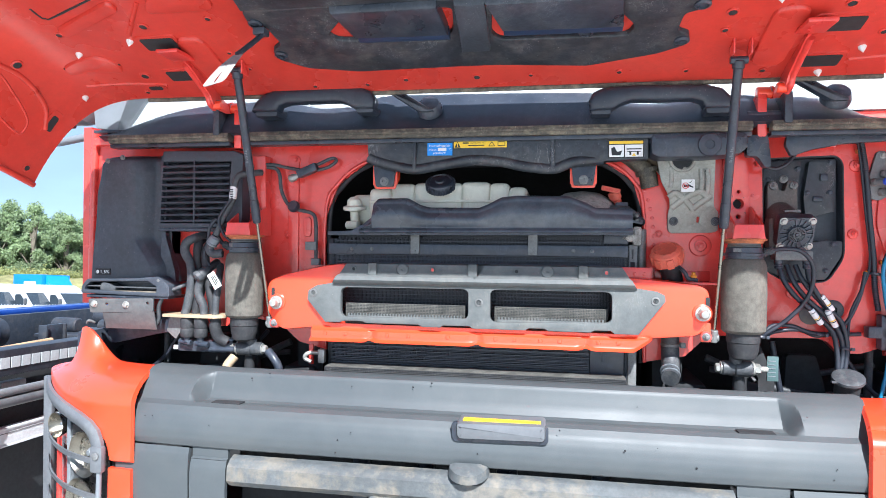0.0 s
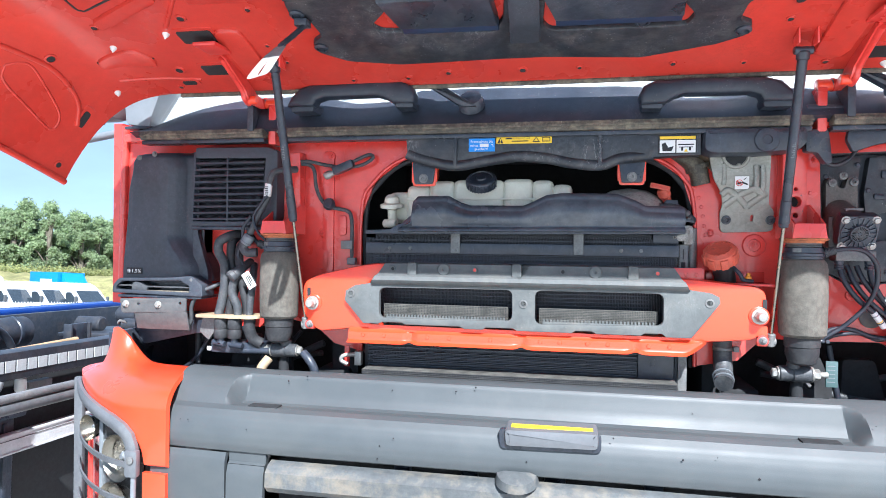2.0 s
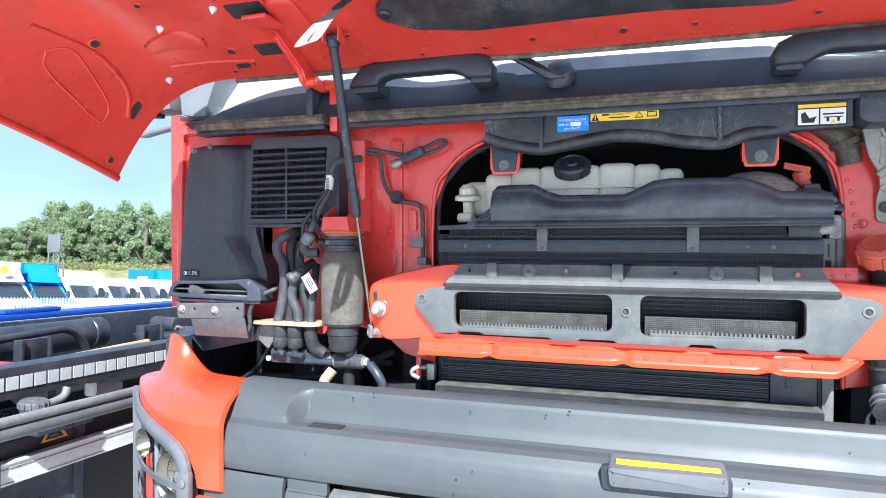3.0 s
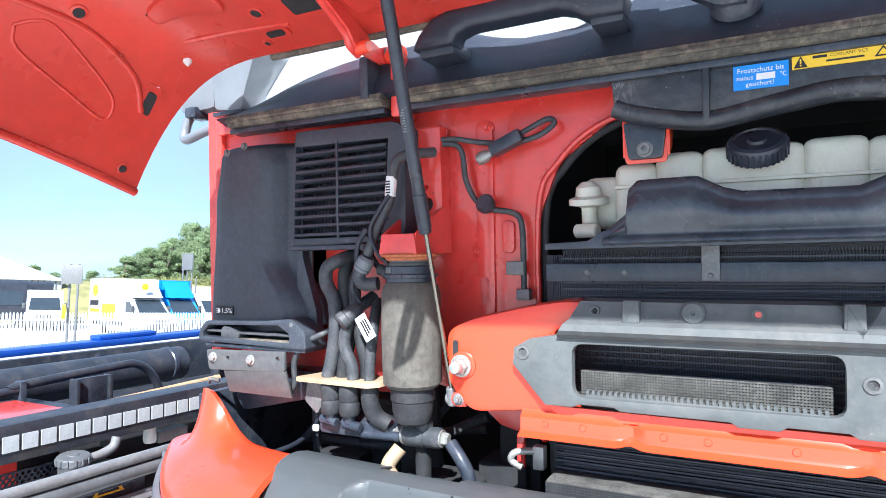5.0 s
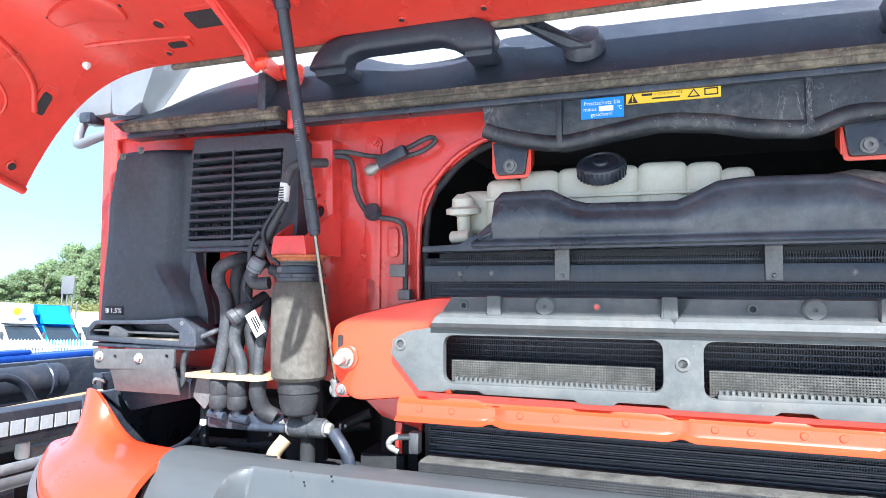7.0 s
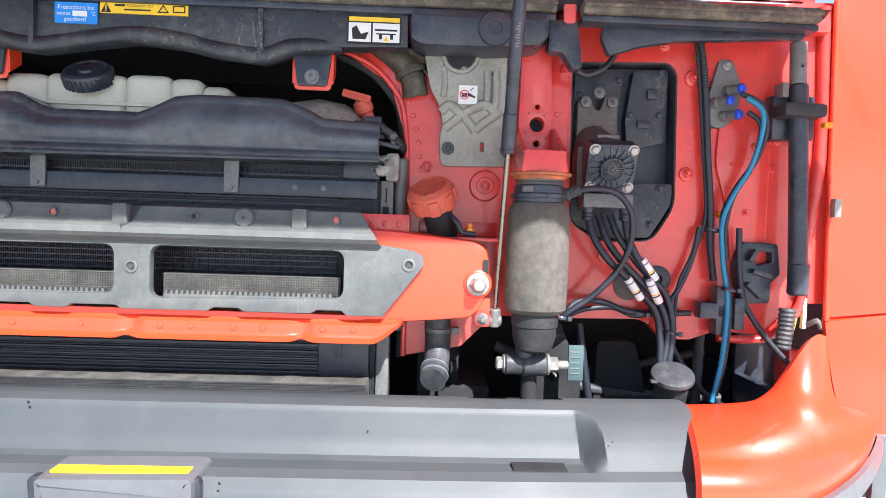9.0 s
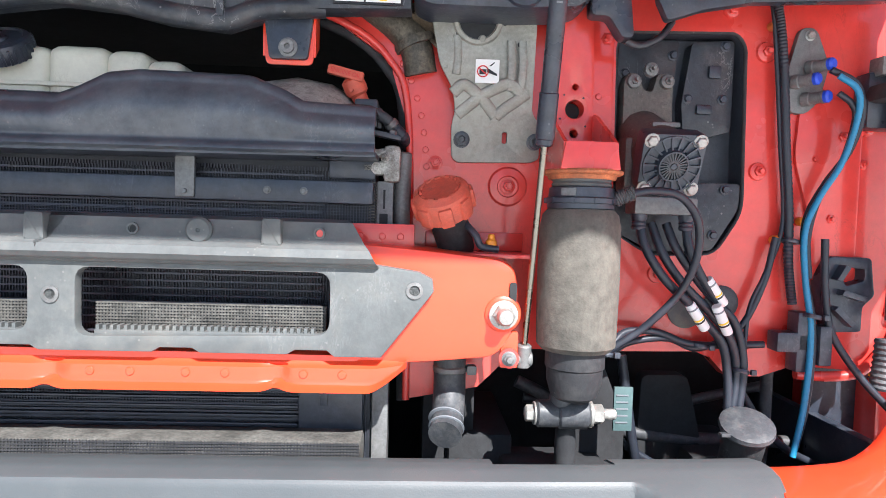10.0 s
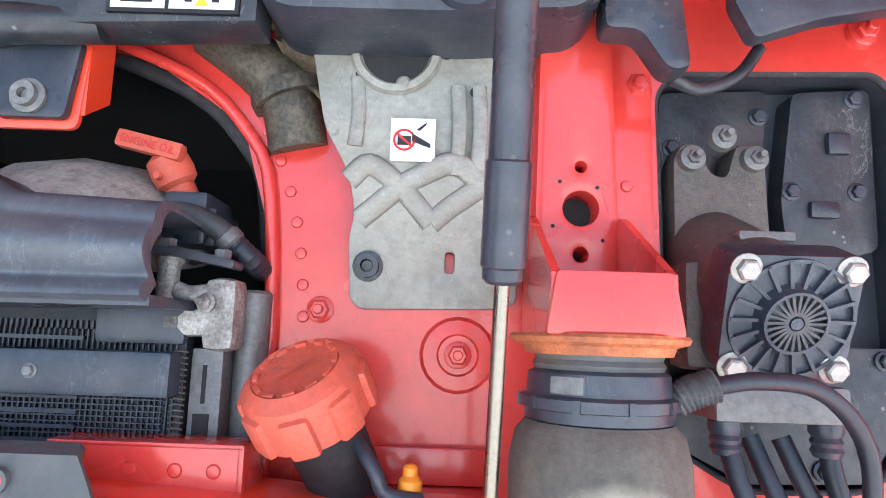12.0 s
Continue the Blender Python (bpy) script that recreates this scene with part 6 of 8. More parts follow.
part("ledge", B((box, 0.475, 0.62, -0.10, 0.0, 1.622, 1.628, 0.002), (box, 0.475, 0.62, -0.012, -0.004, 1.628, 1.655, 0.002)), RED, oil)
dip = thing("oil_dipstick", (0.36, -0.02, 1.83), "red engine oil dipstick handle", "dipstick")
part("grip", B((box, -0.026, 0.026, -0.006, 0.006, -0.007, 0.007, 0.003, Matrix.Translation((0.355, -0.030, 1.876)) @ pose(0, 0, 0, 0, 13)),
               (lathe, [(0.008, -0.018), (0.011, -0.016), (0.0115, -0.004), (0.016, 0.0), (0.017, 0.008), (0.016, 0.020), (0.010, 0.024)], (0.371, -0.014, 1.852), (-0.42, -0.25, 0.87), 20), (lathe, [(0.003, 0), (0.003, 0.004)], (0.364, -0.031, 1.852), (-0.2, -1, 0), 10)), REDCAP, dip)
words("embossed_lettering", "ENGINE OIL", 0.009, (0.3335, -0.0375, 1.8775), ring, dip, 0.044, pose(0, 0, 0, 0, 13))
part("guide_tube", B((rod, (0.376, -0.008, 1.838), (0.388, 0.005, 1.79), 0.009)), BLACK, dip)

bay = thing("valve_board", (0.855, 0.02, 1.62), "black mounting panel in a bay of the wall", "mounting panel")
part("back_panel", B((plate, [(0.735, 1.975), (0.965, 1.975), (0.972, 1.69), (0.92, 1.615), (0.81, 1.612), (0.745, 1.65)], 0.045, 0.07)), BLACKMATT, bay)
part("upper_plate", B((plate, round_poly([(0.765, 1.955), (0.86, 1.96), (0.85, 1.86), (0.83, 1.80), (0.76, 1.80)], 0.008), 0.028, 0.046, (), 0.003)), DIRTYBLACK, bay)
part("right_cover", B((plate, round_poly([(0.868, 1.955), (0.935, 1.96), (0.935, 1.82), (0.86, 1.80), (0.855, 1.86)], 0.008), 0.020, 0.046, (), 0.002, Matrix.Translation((0.008, 0, 0)))), DIRTYBLACK, bay)
part("cover_button", B((box, 0.902, 0.922, 0.014, 0.022, 1.900, 1.920, 0.004)), BLACK, bay)
part("cover_button", B((box, 0.885, 0.910, 0.014, 0.022, 1.845, 1.860, 0.004)), BLACK, bay)
part("lower_plate", B((plate, round_poly([(0.755, 1.70), (0.80, 1.72), (0.90, 1.74), (0.955, 1.74), (0.953, 1.70), (0.914, 1.636), (0.82, 1.633), (0.762, 1.662)], 0.008), 0.004, 0.046, (), 0.002)), DIRTYBLACK, bay)
inner = [(0.856 + (x - 0.856) * 0.975, 1.796 + (z - 1.796) * 0.985) for x, z in round_poly(BAY, 0.022)]
part("bay_liner", B((plate, round_poly(BAY, 0.0225), 0.003, 0.048, [inner])), BLACKMATT, bay, "black rubber-lined edge of the bay")
part("bay_seal", B((tube, [(x, 0.004, z) for x, z in round_poly(BAY, 0.022)] + [(round_poly(BAY, 0.022)[0][0], 0.004, round_poly(BAY, 0.022)[0][1])], 0.004, 6, 1)), RUBBER, bay)
for x, z in ((0.927, 1.869), (0.914, 1.660), (0.878, 1.645), (0.775, 1.905), (0.85, 1.935), (0.872, 1.868), (0.928, 1.95), (0.93, 1.73)):
    part("panel_bolt", B((bolt, (x, 0.003 if z < 1.75 else 0.020 if x > 0.86 else 0.028, z), 0.006)), BLACK, bay)
valve = thing("brake_valve", (0.80, -0.04, 1.73), "dusty cast brake valve with a ribbed black cover", "brake valve")
part("valve_bracket", B((plate, round_poly([(0.757, 1.885), (0.764, 1.900), (0.778, 1.900), (0.788, 1.875), (0.800, 1.872), (0.808, 1.900), (0.824, 1.900), (0.832, 1.885), (0.834, 1.81), (0.757, 1.80)], 0.006), -0.004, 0.024, (), 0.004, Matrix.Translation((0.008, 0, 0)))), CAST, valve)
for x, z in ((0.779, 1.886), (0.804, 1.904), (0.829, 1.887)):
    part("valve_stud", B((lathe, [(0.011, 0), (0.010, 0.008), (0.008, 0.009)], (x, -0.003, z), (0, -1, 0), 16), (bolt, (x, -0.011, z), 0.006, (0, -1, 0), 0.013)), DULLSTEEL, valve)
part("body", B((lathe, [(0.030, -0.01), (0.036, 0.0), (0.038, 0.03), (0.040, 0.075), (0.043, 0.10)], (0.797, 0.012, 1.812), (0.13, -0.86, -0.50), 28), (box, 0.757, 0.83, -0.045, 0.0, 1.72, 1.80, 0.01)), CAST, valve)
fx = Matrix.Translation((0.809, -0.079, 1.760)) @ pose(0, 0, 0, 22, 0, 0)
cv = part("ribbed_cover", B((plate, round_poly([(-0.042, 0.043), (0.042, 0.043), (0.044, 0.03), (0.043, -0.03), (0.038, -0.043), (-0.038, -0.043), (-0.043, -0.03), (-0.044, 0.03)], 0.01), -0.010, 0.02, (), 0.004, fx)), BLACK, valve)
for i in range(18):
    part("cover_rib", B((box, 0.016, 0.040, -0.014, -0.008, -0.0012, 0.0012, 0, fx @ pose(0, 0, 0, 0, 20 * i))), BLACK, cv)
for i in range(24):
    part("centre_fin", B((box, 0.005, 0.019, -0.0185, -0.008, -0.0009, 0.0009, 0, fx @ pose(0, 0, 0, 0, 15 * i))), HOSE, cv)
part("centre_hub", B((lathe, [(0.026, 0.008), (0.021, 0.016), (0.021, 0.019), (0.019, 0.019), (0.019, 0.015)], fx.translation, fx.to_3x3() @ Vector((0, -1, 0)), 24), (lathe, [(0.005, 0.008), (0.004, 0.019)], fx.translation, fx.to_3x3() @ Vector((0, -1, 0)), 12),
                     (lathe, [(0.041, 0.006), (0.041, 0.013), (0.0385, 0.013), (0.0385, 0.008)], fx.translation, fx.to_3x3() @ Vector((0, -1, 0)), 32)), BLACK, cv)
for dx, dz in ((-0.0335, 0.0335), (0.0335, 0.0335), (-0.0335, -0.0335), (0.0335, -0.0335)):
    p = fx @ Vector((dx, -0.010, dz))
    part("cover_bolt", B((bolt, p, 0.0075, fx.to_3x3() @ Vector((0, -1, 0)))), STEEL, cv, "bright zinc bolt")
part("type_plate", B((box, 0.79, 0.83, -0.062, -0.04, 1.812, 1.819, 0.002)), DULLSTEEL, valve)
part("connector_block", B((box, 0.765, 0.855, -0.075, -0.03, 1.688, 1.713, 0.004)), DULLSTEEL, valve)
for x, y, z in ((0.777, -0.06, 1.684), (0.845, -0.06, 1.684)):
    part("cable_gland", B((lathe, [(0.0085, -0.004), (0.0105, 0), (0.009, 0.003), (0.0105, 0.006), (0.009, 0.009), (0.011, 0.012), (0.011, 0.018), (0.008, 0.020)], (x, y, z - 0.014), (0, 0, 1), 18)), BLACK, valve)

cables = (
    ("valve_cable", [(0.777, -0.06, 1.676), (0.785, -0.07, 1.64), (0.81, -0.075, 1.60), (0.85, -0.065, 1.565), (0.885, -0.05, 1.535), (0.915, -0.045, 1.50), (0.925, -0.045, 1.45), (0.925, -0.05, 1.40)], 0.0065, CABLE),
    ("valve_cable", [(0.800, -0.045, 1.676), (0.815, -0.06, 1.63), (0.845, -0.06, 1.59), (0.89, -0.05, 1.55), (0.925, -0.045, 1.51), (0.94, -0.04, 1.46), (0.93, -0.05, 1.40)], 0.0065, CABLE),
    ("valve_cable", [(0.822, -0.045, 1.676), (0.835, -0.055, 1.64), (0.865, -0.055, 1.60), (0.90, -0.045, 1.565), (0.935, -0.04, 1.53), (0.95, -0.04, 1.47), (0.94, -0.05, 1.40)], 0.0065, CABLE),
    ("valve_cable", [(0.845, -0.06, 1.676), (0.85, -0.065, 1.64), (0.87, -0.065, 1.60), (0.90, -0.055, 1.565)], 0.0065, CABLE),
    ("loop_cable", [(0.738, -0.12, 1.712), (0.77, -0.125, 1.718), (0.81, -0.12, 1.712), (0.84, -0.11, 1.68), (0.845, -0.10, 1.63), (0.83, -0.085, 1.58), (0.79, -0.07, 1.53), (0.75, -0.065, 1.50), (0.735, -0.06, 1.485)], 0.0055, CABLE),
    ("spring_cable", [(0.74, -0.06, 1.49), (0.77, -0.04, 1.515), (0.82, -0.03, 1.515), (0.87, -0.025, 1.498), (0.93, -0.02, 1.495), (0.99, -0.02, 1.498)], 0.0055, CABLE),
    ("spring_cable", [(0.74, -0.06, 1.485), (0.78, -0.035, 1.50), (0.84, -0.025, 1.505), (0.89, -0.02, 1.49), (0.95, -0.02, 1.52), (0.985, -0.02, 1.59), (1.00, -0.02, 1.66)], 0.005, CABLE),
    ("wall_cable", [(0.972, -0.02, 2.02), (0.982, -0.018, 1.98), (0.992, -0.016, 1.90), (1.002, -0.016, 1.80), (1.012, -0.016, 1.70), (1.005, -0.018, 1.65), (0.985, -0.02, 1.60), (0.965, -0.02, 1.55), (0.955, -0.03, 1.48)], 0.0035, CABLE),
    ("black_air_hose", [(1.055, -0.045, 1.905), (1.09, -0.05, 1.885), (1.105, -0.045, 1.845), (1.095, -0.035, 1.79), (1.062, -0.028, 1.735), (1.04, -0.026, 1.68), (1.045, -0.028, 1.60), (1.06, -0.03, 1.52), (1.05, -0.04, 1.42), (1.03, -0.05, 1.35)], 0.0050, CABLE),
    ("black_air_hose", [(1.068, -0.045, 1.872), (1.088, -0.048, 1.855), (1.094, -0.045, 1.83), (1.084, -0.035, 1.77), (1.058, -0.028, 1.72), (1.046, -0.026, 1.66), (1.050, -0.028, 1.60)], 0.0046, CABLE),
    ("drop_cable", [(1.07, -0.03, 1.66), (1.075, -0.03, 1.58), (1.085, -0.035, 1.52), (1.12, -0.05, 1.46), (1.16, -0.07, 1.41)], 0.0055, CABLE),
)
for name, pts, r, m in cables:
    solid(name, B((tube, pts, r, 10, 6)), m, "black sheathed cable on the red wall", "cable", "cables on the wall", base=pts[-1])
ribbed = solid("corrugated_conduit", B((tube, [(0.978, -0.024, 2.02), (0.99, -0.022, 1.97), (1.0, -0.02, 1.90), (1.008, -0.02, 1.80), (1.018, -0.02, 1.70), (1.022, -0.02, 1.62), (1.03, -0.022, 1.56)], 0.0062, 10, 26, 0.16)), CABLE, "black corrugated conduit down the red wall", "conduit", base=(1.03, -0.02, 1.56))
blue = solid("blue_air_hose", B((tube, [(1.06, -0.055, 1.895), (1.085, -0.06, 1.875), (1.092, -0.055, 1.84), (1.08, -0.045, 1.775), (1.052, -0.038, 1.72), (1.035, -0.036, 1.67), (1.038, -0.038, 1.60), (1.05, -0.04, 1.52), (1.04, -0.05, 1.42), (1.02, -0.06, 1.34)], 0.0046, 12, 6)), BLUEHOSE, "bright blue nylon air hose on the red wall", "air hose", base=(1.02, -0.06, 1.34))
for (x, z), ang in (((0.868, 1.556), 38), ((0.905, 1.552), 30), ((0.893, 1.592), 40)):
    lean = Vector((math.sin(radians(ang)), 0.2, -math.cos(radians(ang))))
    lab = solid("cable_label", B((lathe, [(0.0070, -0.024), (0.0076, -0.022), (0.0076, 0.022), (0.0070, 0.024)], (x, -0.060, z - 0.012), lean, 14)), WHITE, "white paper label round a cable", "label", "cable labels", base=(x, -0.06, z))
    for k, m in ((-0.015, LIGHTGREY), (0.004, YELLOW), (0.008, INK)):
        part("print_band", B((lathe, [(0.0076, -0.0014), (0.0078, 0.0), (0.0076, 0.0014)], Vector((x, -0.060, z - 0.012)) + lean.normalized() * k, lean, 14)), m, lab)
for p in ((0.735, -0.062, 1.488), (1.022, -0.02, 1.655), (0.945, -0.04, 1.462), (0.935, -0.045, 1.405), (0.89, -0.022, 1.494), (1.05, -0.04, 1.545)):
    solid("cable_tie", B((lathe, [(0.013, -0.003), (0.014, 0.0), (0.013, 0.003)], p, (0.2, 0.1, 1), 14), (box, p[0] + 0.010, p[0] + 0.018, p[1] - 0.016, p[1] - 0.010, p[2] - 0.004, p[2] + 0.004, 0.001)), BLACK, "black cable tie round the cables", "cable tie", "cable ties", base=p)
tee = thing("air_manifold", (1.04, -0.01, 1.91), "grey steel plate with three air fittings", "air fitting")
part("manifold_plate", B((plate, round_poly([(1.028, 1.975), (1.052, 1.975), (1.075, 1.92), (1.062, 1.865), (1.04, 1.845), (1.012, 1.85), (1.008, 1.90)], 0.012), -0.010, 0.0, (), 0.002)), DULLSTEEL, tee)
part("plate_bolt", B((bolt, (1.042, -0.010, 1.963), 0.006)), STEEL, tee)
for x, z, dx in ((1.050, 1.915, 0.5), (1.028, 1.893, 0.6), (1.045, 1.868, 0.6)):
    f = part("fitting", B((lathe, [(0.0105, 0), (0.0105, 0.010), (0.0085, 0.011), (0.0085, 0.026), (0.0095, 0.027), (0.0095, 0.031)], (x - 0.008, -0.010, z), (dx, -1, 0.0), 16)), DULLSTEEL, tee)
    d = Vector((dx, -1, 0)).normalized()
    part("blue_collar", B((lathe, [(0.0088, 0), (0.0092, 0.006), (0.0065, 0.009)], Vector((x - 0.008, -0.010, z)) + d * 0.030, d, 16)), BLUETIP, f, "blue collar")
cyl = thing("tilt_lock_cylinder", (1.175, -0.05, 1.54), "black cylinder standing at the cab's corner", "cylinder")
part("barrel", B((rod, (1.172, -0.055, 1.545), (1.160, -0.045, 1.925), 0.0165)), BLACK, cyl)
part("top_tube", B((lathe, [(0.0145, 0), (0.0145, 0.075), (0.012, 0.0755), (0.012, 0.05)], (1.158, -0.046, 1.925), (-0.03, 0.02, 1), 24)), DULLSTEEL, cyl)
part("tube_hole", B((lathe, [(0.003, 0), (0.0028, 0.0006)], (1.1565, -0.0600, 1.955), (0, -1, 0), 10)), DEEPSHADE, cyl)
part("clamp_lug", B((box, 1.128, 1.140, -0.050, -0.02, 1.900, 1.928, 0.003)), DULLSTEEL, cyl)
part("rubber_boot", B((tube, [(1.158, -0.05, 1.515), (1.157, -0.05, 1.49), (1.155, -0.05, 1.465), (1.153, -0.048, 1.44)], 0.0135, 14, 6, 0.14)), HOSE, cyl, "ribbed grey rubber boot")
part("clamp_band", B((box, 1.120, 1.200, -0.076, -0.02, 1.862, 1.888, 0.010)), RUBBER, cyl)
part("clamp_block", B((box, 1.120, 1.200, -0.034, 0.0, 1.825, 1.908, 0.006)), BLACK, cyl)
part("foot_cap", B((rod, (1.172, -0.055, 1.540), (1.172, -0.055, 1.60), 0.0185)), BLACK, cyl)
part("amber_clip", B((box, 1.203, 1.219, -0.06, -0.045, 1.846, 1.857, 0.003)), AMBER, cyl)
blk = thing("cylinder_bracket", (1.12, -0.02, 1.58), "black ribbed plastic bracket on the wall", "bracket")
part("bracket_body", B((plate, round_poly([(1.070, 1.605), (1.084, 1.634), (1.150, 1.633), (1.158, 1.575), (1.140, 1.558), (1.140, 1.520), (1.088, 1.518), (1.071, 1.575)], 0.006), -0.022, 0.0, [round_poly([(1.100, 1.618), (1.140, 1.616), (1.140, 1.598), (1.112, 1.590)], 0.004)], 0.003)), BLACK, blk)
for pts in ([(1.088, 1.600), (1.100, 1.622), (1.108, 1.618), (1.096, 1.598)], [(1.100, 1.585), (1.135, 1.575), (1.133, 1.567), (1.097, 1.577)], [(1.092, 1.560), (1.120, 1.535), (1.114, 1.529), (1.086, 1.554)]):
    part("bracket_rib", B((plate, pts, -0.038, -0.020, (), 0.001)), BLACK, blk)
conn = thing("cable_connector", (1.03, -0.02, 1.51), "black plastic connector block on the cables", "connector")
part("connector_body", B((box, 1.0, 1.05, -0.04, -0.01, 1.49, 1.52, 0.004), (box, 1.03, 1.055, -0.04, -0.01, 1.46, 1.55, 0.004), (box, 1.065, 1.085, -0.04, -0.01, 1.47, 1.53, 0.004)), BLACK, conn)
lid = thing("washer_filler", (0.935, -0.09, 1.36), "grey washer filler lid on its neck", "filler lid")
part("lid", B((lathe, [(0.036, 0), (0.038, 0.004), (0.037, 0.010), (0.03, 0.013), (0.0, 0.014)], (0.935, -0.085, 1.388), (-0.08, -0.42, 0.9), 28)), HOSE, lid)
part("neck", B((lathe, [(0.026, -0.14), (0.03, 0.0)], (0.935, -0.085, 1.387), (-0.08, -0.42, 0.9), 24)), RUBBER, lid)
part("tab", B((box, 0.89, 0.91, -0.105, -0.095, 1.383, 1.388, 0.001)), HOSE, lid)
duct2 = thing("charge_pipe", (0.525, -0.03, 1.40), "grey rubber charge-air elbow with clamps", "pipe")
part("elbow", B((tube, [(0.515, -0.03, 1.49), (0.516, -0.03, 1.445), (0.516, -0.034, 1.420), (0.514, -0.050, 1.396), (0.511, -0.072, 1.380), (0.508, -0.085, 1.374)], 0.0235, 16, 6)), HOSE, duct2)
part("hose_clamp", B((rod, (0.516, -0.03, 1.450), (0.516, -0.03, 1.460), 0.0252), (box, 0.540, 0.554, -0.045, -0.03, 1.448, 1.462, 0.003)), DULLSTEEL, duct2)
for y, z in ((-0.060, 1.389), (-0.072, 1.3805)):
    part("clamp_wire", B((lathe, [(0.0235, -0.0016), (0.0255, -0.001), (0.0255, 0.001), (0.0235, 0.0016)], (0.511, y, z), (-0.12, -0.8, -0.55), 28)), LIGHTGREY, duct2, "pale wire clamp")
green = solid("greenish_label_plate", B((box, 0.757, 0.785, -0.045, -0.04, 1.37, 1.435, 0.001)), surface("greenish_plate", (0.07, 0.12, 0.12), 0.6, bump=0.03), "greenish printed plate in the gap", "plate", base=(0.77, -0.045, 1.37))
for k in range(5):
    part("print_bar", B((box, 0.76, 0.778, -0.0462, -0.045, 1.382 + 0.010 * k, 1.384 + 0.010 * k, 0)), LIGHTGREY, green)

plug = solid("ribbed_cable_plug", B((tube, [(0.722, -0.118, 1.704), (0.73, -0.12, 1.709), (0.738, -0.121, 1.712), (0.746, -0.122, 1.715)], 0.0095, 12, 6, 0.14)), HOSE, "ribbed grey plug on the air spring", "cable plug", base=(0.722, -0.118, 1.704))
solid("ribbed_cable_plug", B((tube, [(-0.722, -0.118, 1.704), (-0.73, -0.12, 1.709), (-0.738, -0.121, 1.712), (-0.746, -0.122, 1.715)], 0.0095, 12, 6, 0.14)), HOSE, "ribbed grey plug on the air spring", "cable plug", base=(-0.722, -0.118, 1.704))

# frame and under-cab parts seen through the gap, the shade put into their colour
chassis = thing("chassis_front", (0, 0.3, 0.9), "chassis parts behind the grille panel, shade put into their colour", "chassis")
# added dark sheet that stands for the shade at the back of the gap
part("back_wall", B((box, -1.30, 1.30, 0.28, 0.32, 0.5, 1.5, 0)), DEEPSHADE, chassis)
for x in (-1.235, 1.15):
    part("inner_fender", B((box, x - 0.01, x + 0.01, -0.10, 0.30, 0.6, 1.44 if x < 0 else 1.36, 0.004)), BLACK, chassis)
# added backing that keeps the bright yard from showing beside the wall
part("side_liner", B((box, 1.14, 1.45, 0.10, 0.12, 1.1, 1.62, 0.004)), BLACK, chassis)
part("floor_tray", B((box, -1.22, 1.2, -0.2, 0.3, 0.9, 0.93, 0)), DEEPSHADE, chassis)
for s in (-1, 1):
    part("frame_horn", B((box, 0.52 * s, 0.62 * s, 0.02, 0.28, 1.0, 1.34, 0.008)), DEEPSHADE, chassis)
    part("spring_carrier", B((box, 0.60 * s, 0.76 * s, -0.02, 0.06, 1.20, 1.31, 0.01)), DEEPSHADE, chassis)
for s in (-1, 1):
    part("side_plate", B((plate, round_poly([(0.715 * s, 1.47), (0.755 * s, 1.47), (0.80 * s, 1.36), (0.80 * s, 1.15), (0.70 * s, 1.15)], 0.01), 0.03, 0.045, [circle(0.745 * s, 1.36, 0.012, 14)], 0.003)), DEEPSHADE, chassis)
    part("step_bracket", B((box, 0.98 * s - 0.06, 0.98 * s + 0.06, 0.05, 0.22, 1.20, 1.30, 0.012)), DEEPSHADE, chassis)
    part("spring_hanger", B((plate, round_poly([(0.85 * s, 1.42), (0.93 * s, 1.42), (0.96 * s, 1.30), (0.90 * s, 1.16), (0.84 * s, 1.16)], 0.015), 0.10, 0.13, (), 0.005)), DEEPSHADE, chassis)
    for x0, z0, x1, z1, y, r in ((0.64, 1.40, 1.12, 1.30, 0.12, 0.011), (0.66, 1.36, 1.10, 1.39, 0.16, 0.009), (0.70, 1.44, 1.02, 1.22, 0.08, 0.007), (0.80, 1.46, 0.86, 1.20, 0.06, 0.008), (1.05, 1.46, 1.02, 1.20, 0.07, 0.010), (0.95, 1.46, 1.16, 1.28, 0.02, 0.006)):
        part("dark_hose", B((tube, [(x0 * s, y, z0), ((0.6 * x0 + 0.4 * x1) * s, y - 0.015, (z0 + z1) / 2 - 0.03), (x1 * s, y, z1)], r, 10, 6)), HOSE if r > 0.008 else CABLE, chassis)
part("red_lever", B((box, -0.515, -0.50, -0.04, -0.03, 1.36, 1.42, 0.003)), RED, chassis)
part("pale_hose", B((tube, [(-0.72, -0.10, 1.385), (-0.735, -0.12, 1.355), (-0.72, -0.12, 1.33)], 0.014, 12, 5)), PALE, chassis)
part("pale_clip", B((tube, [(-0.465, -0.06, 1.40), (-0.50, -0.08, 1.40), (-0.51, -0.08, 1.385), (-0.49, -0.08, 1.375)], 0.006, 8, 4), (box, -0.475, -0.455, -0.07, -0.05, 1.37, 1.41, 0.003)), STEEL, chassis)
part("curved_arm", B((tube, [(-0.615, -0.10, 1.405), (-0.592, -0.11, 1.385), (-0.578, -0.11, 1.36), (-0.572, -0.11, 1.32)], 0.012, 12, 5)), BLACK, chassis)

# ---- lower grille panel ----
grille = thing("grille_panel", (0.0, -0.3, 1.1), "grey plastic upper grille panel with a long recess", "grille panel")
def gy(x):
    """The panel bows back towards its ends."""
    return 0.018 * max(0.0, (abs(x) - 0.45) / 0.5) ** 2.2


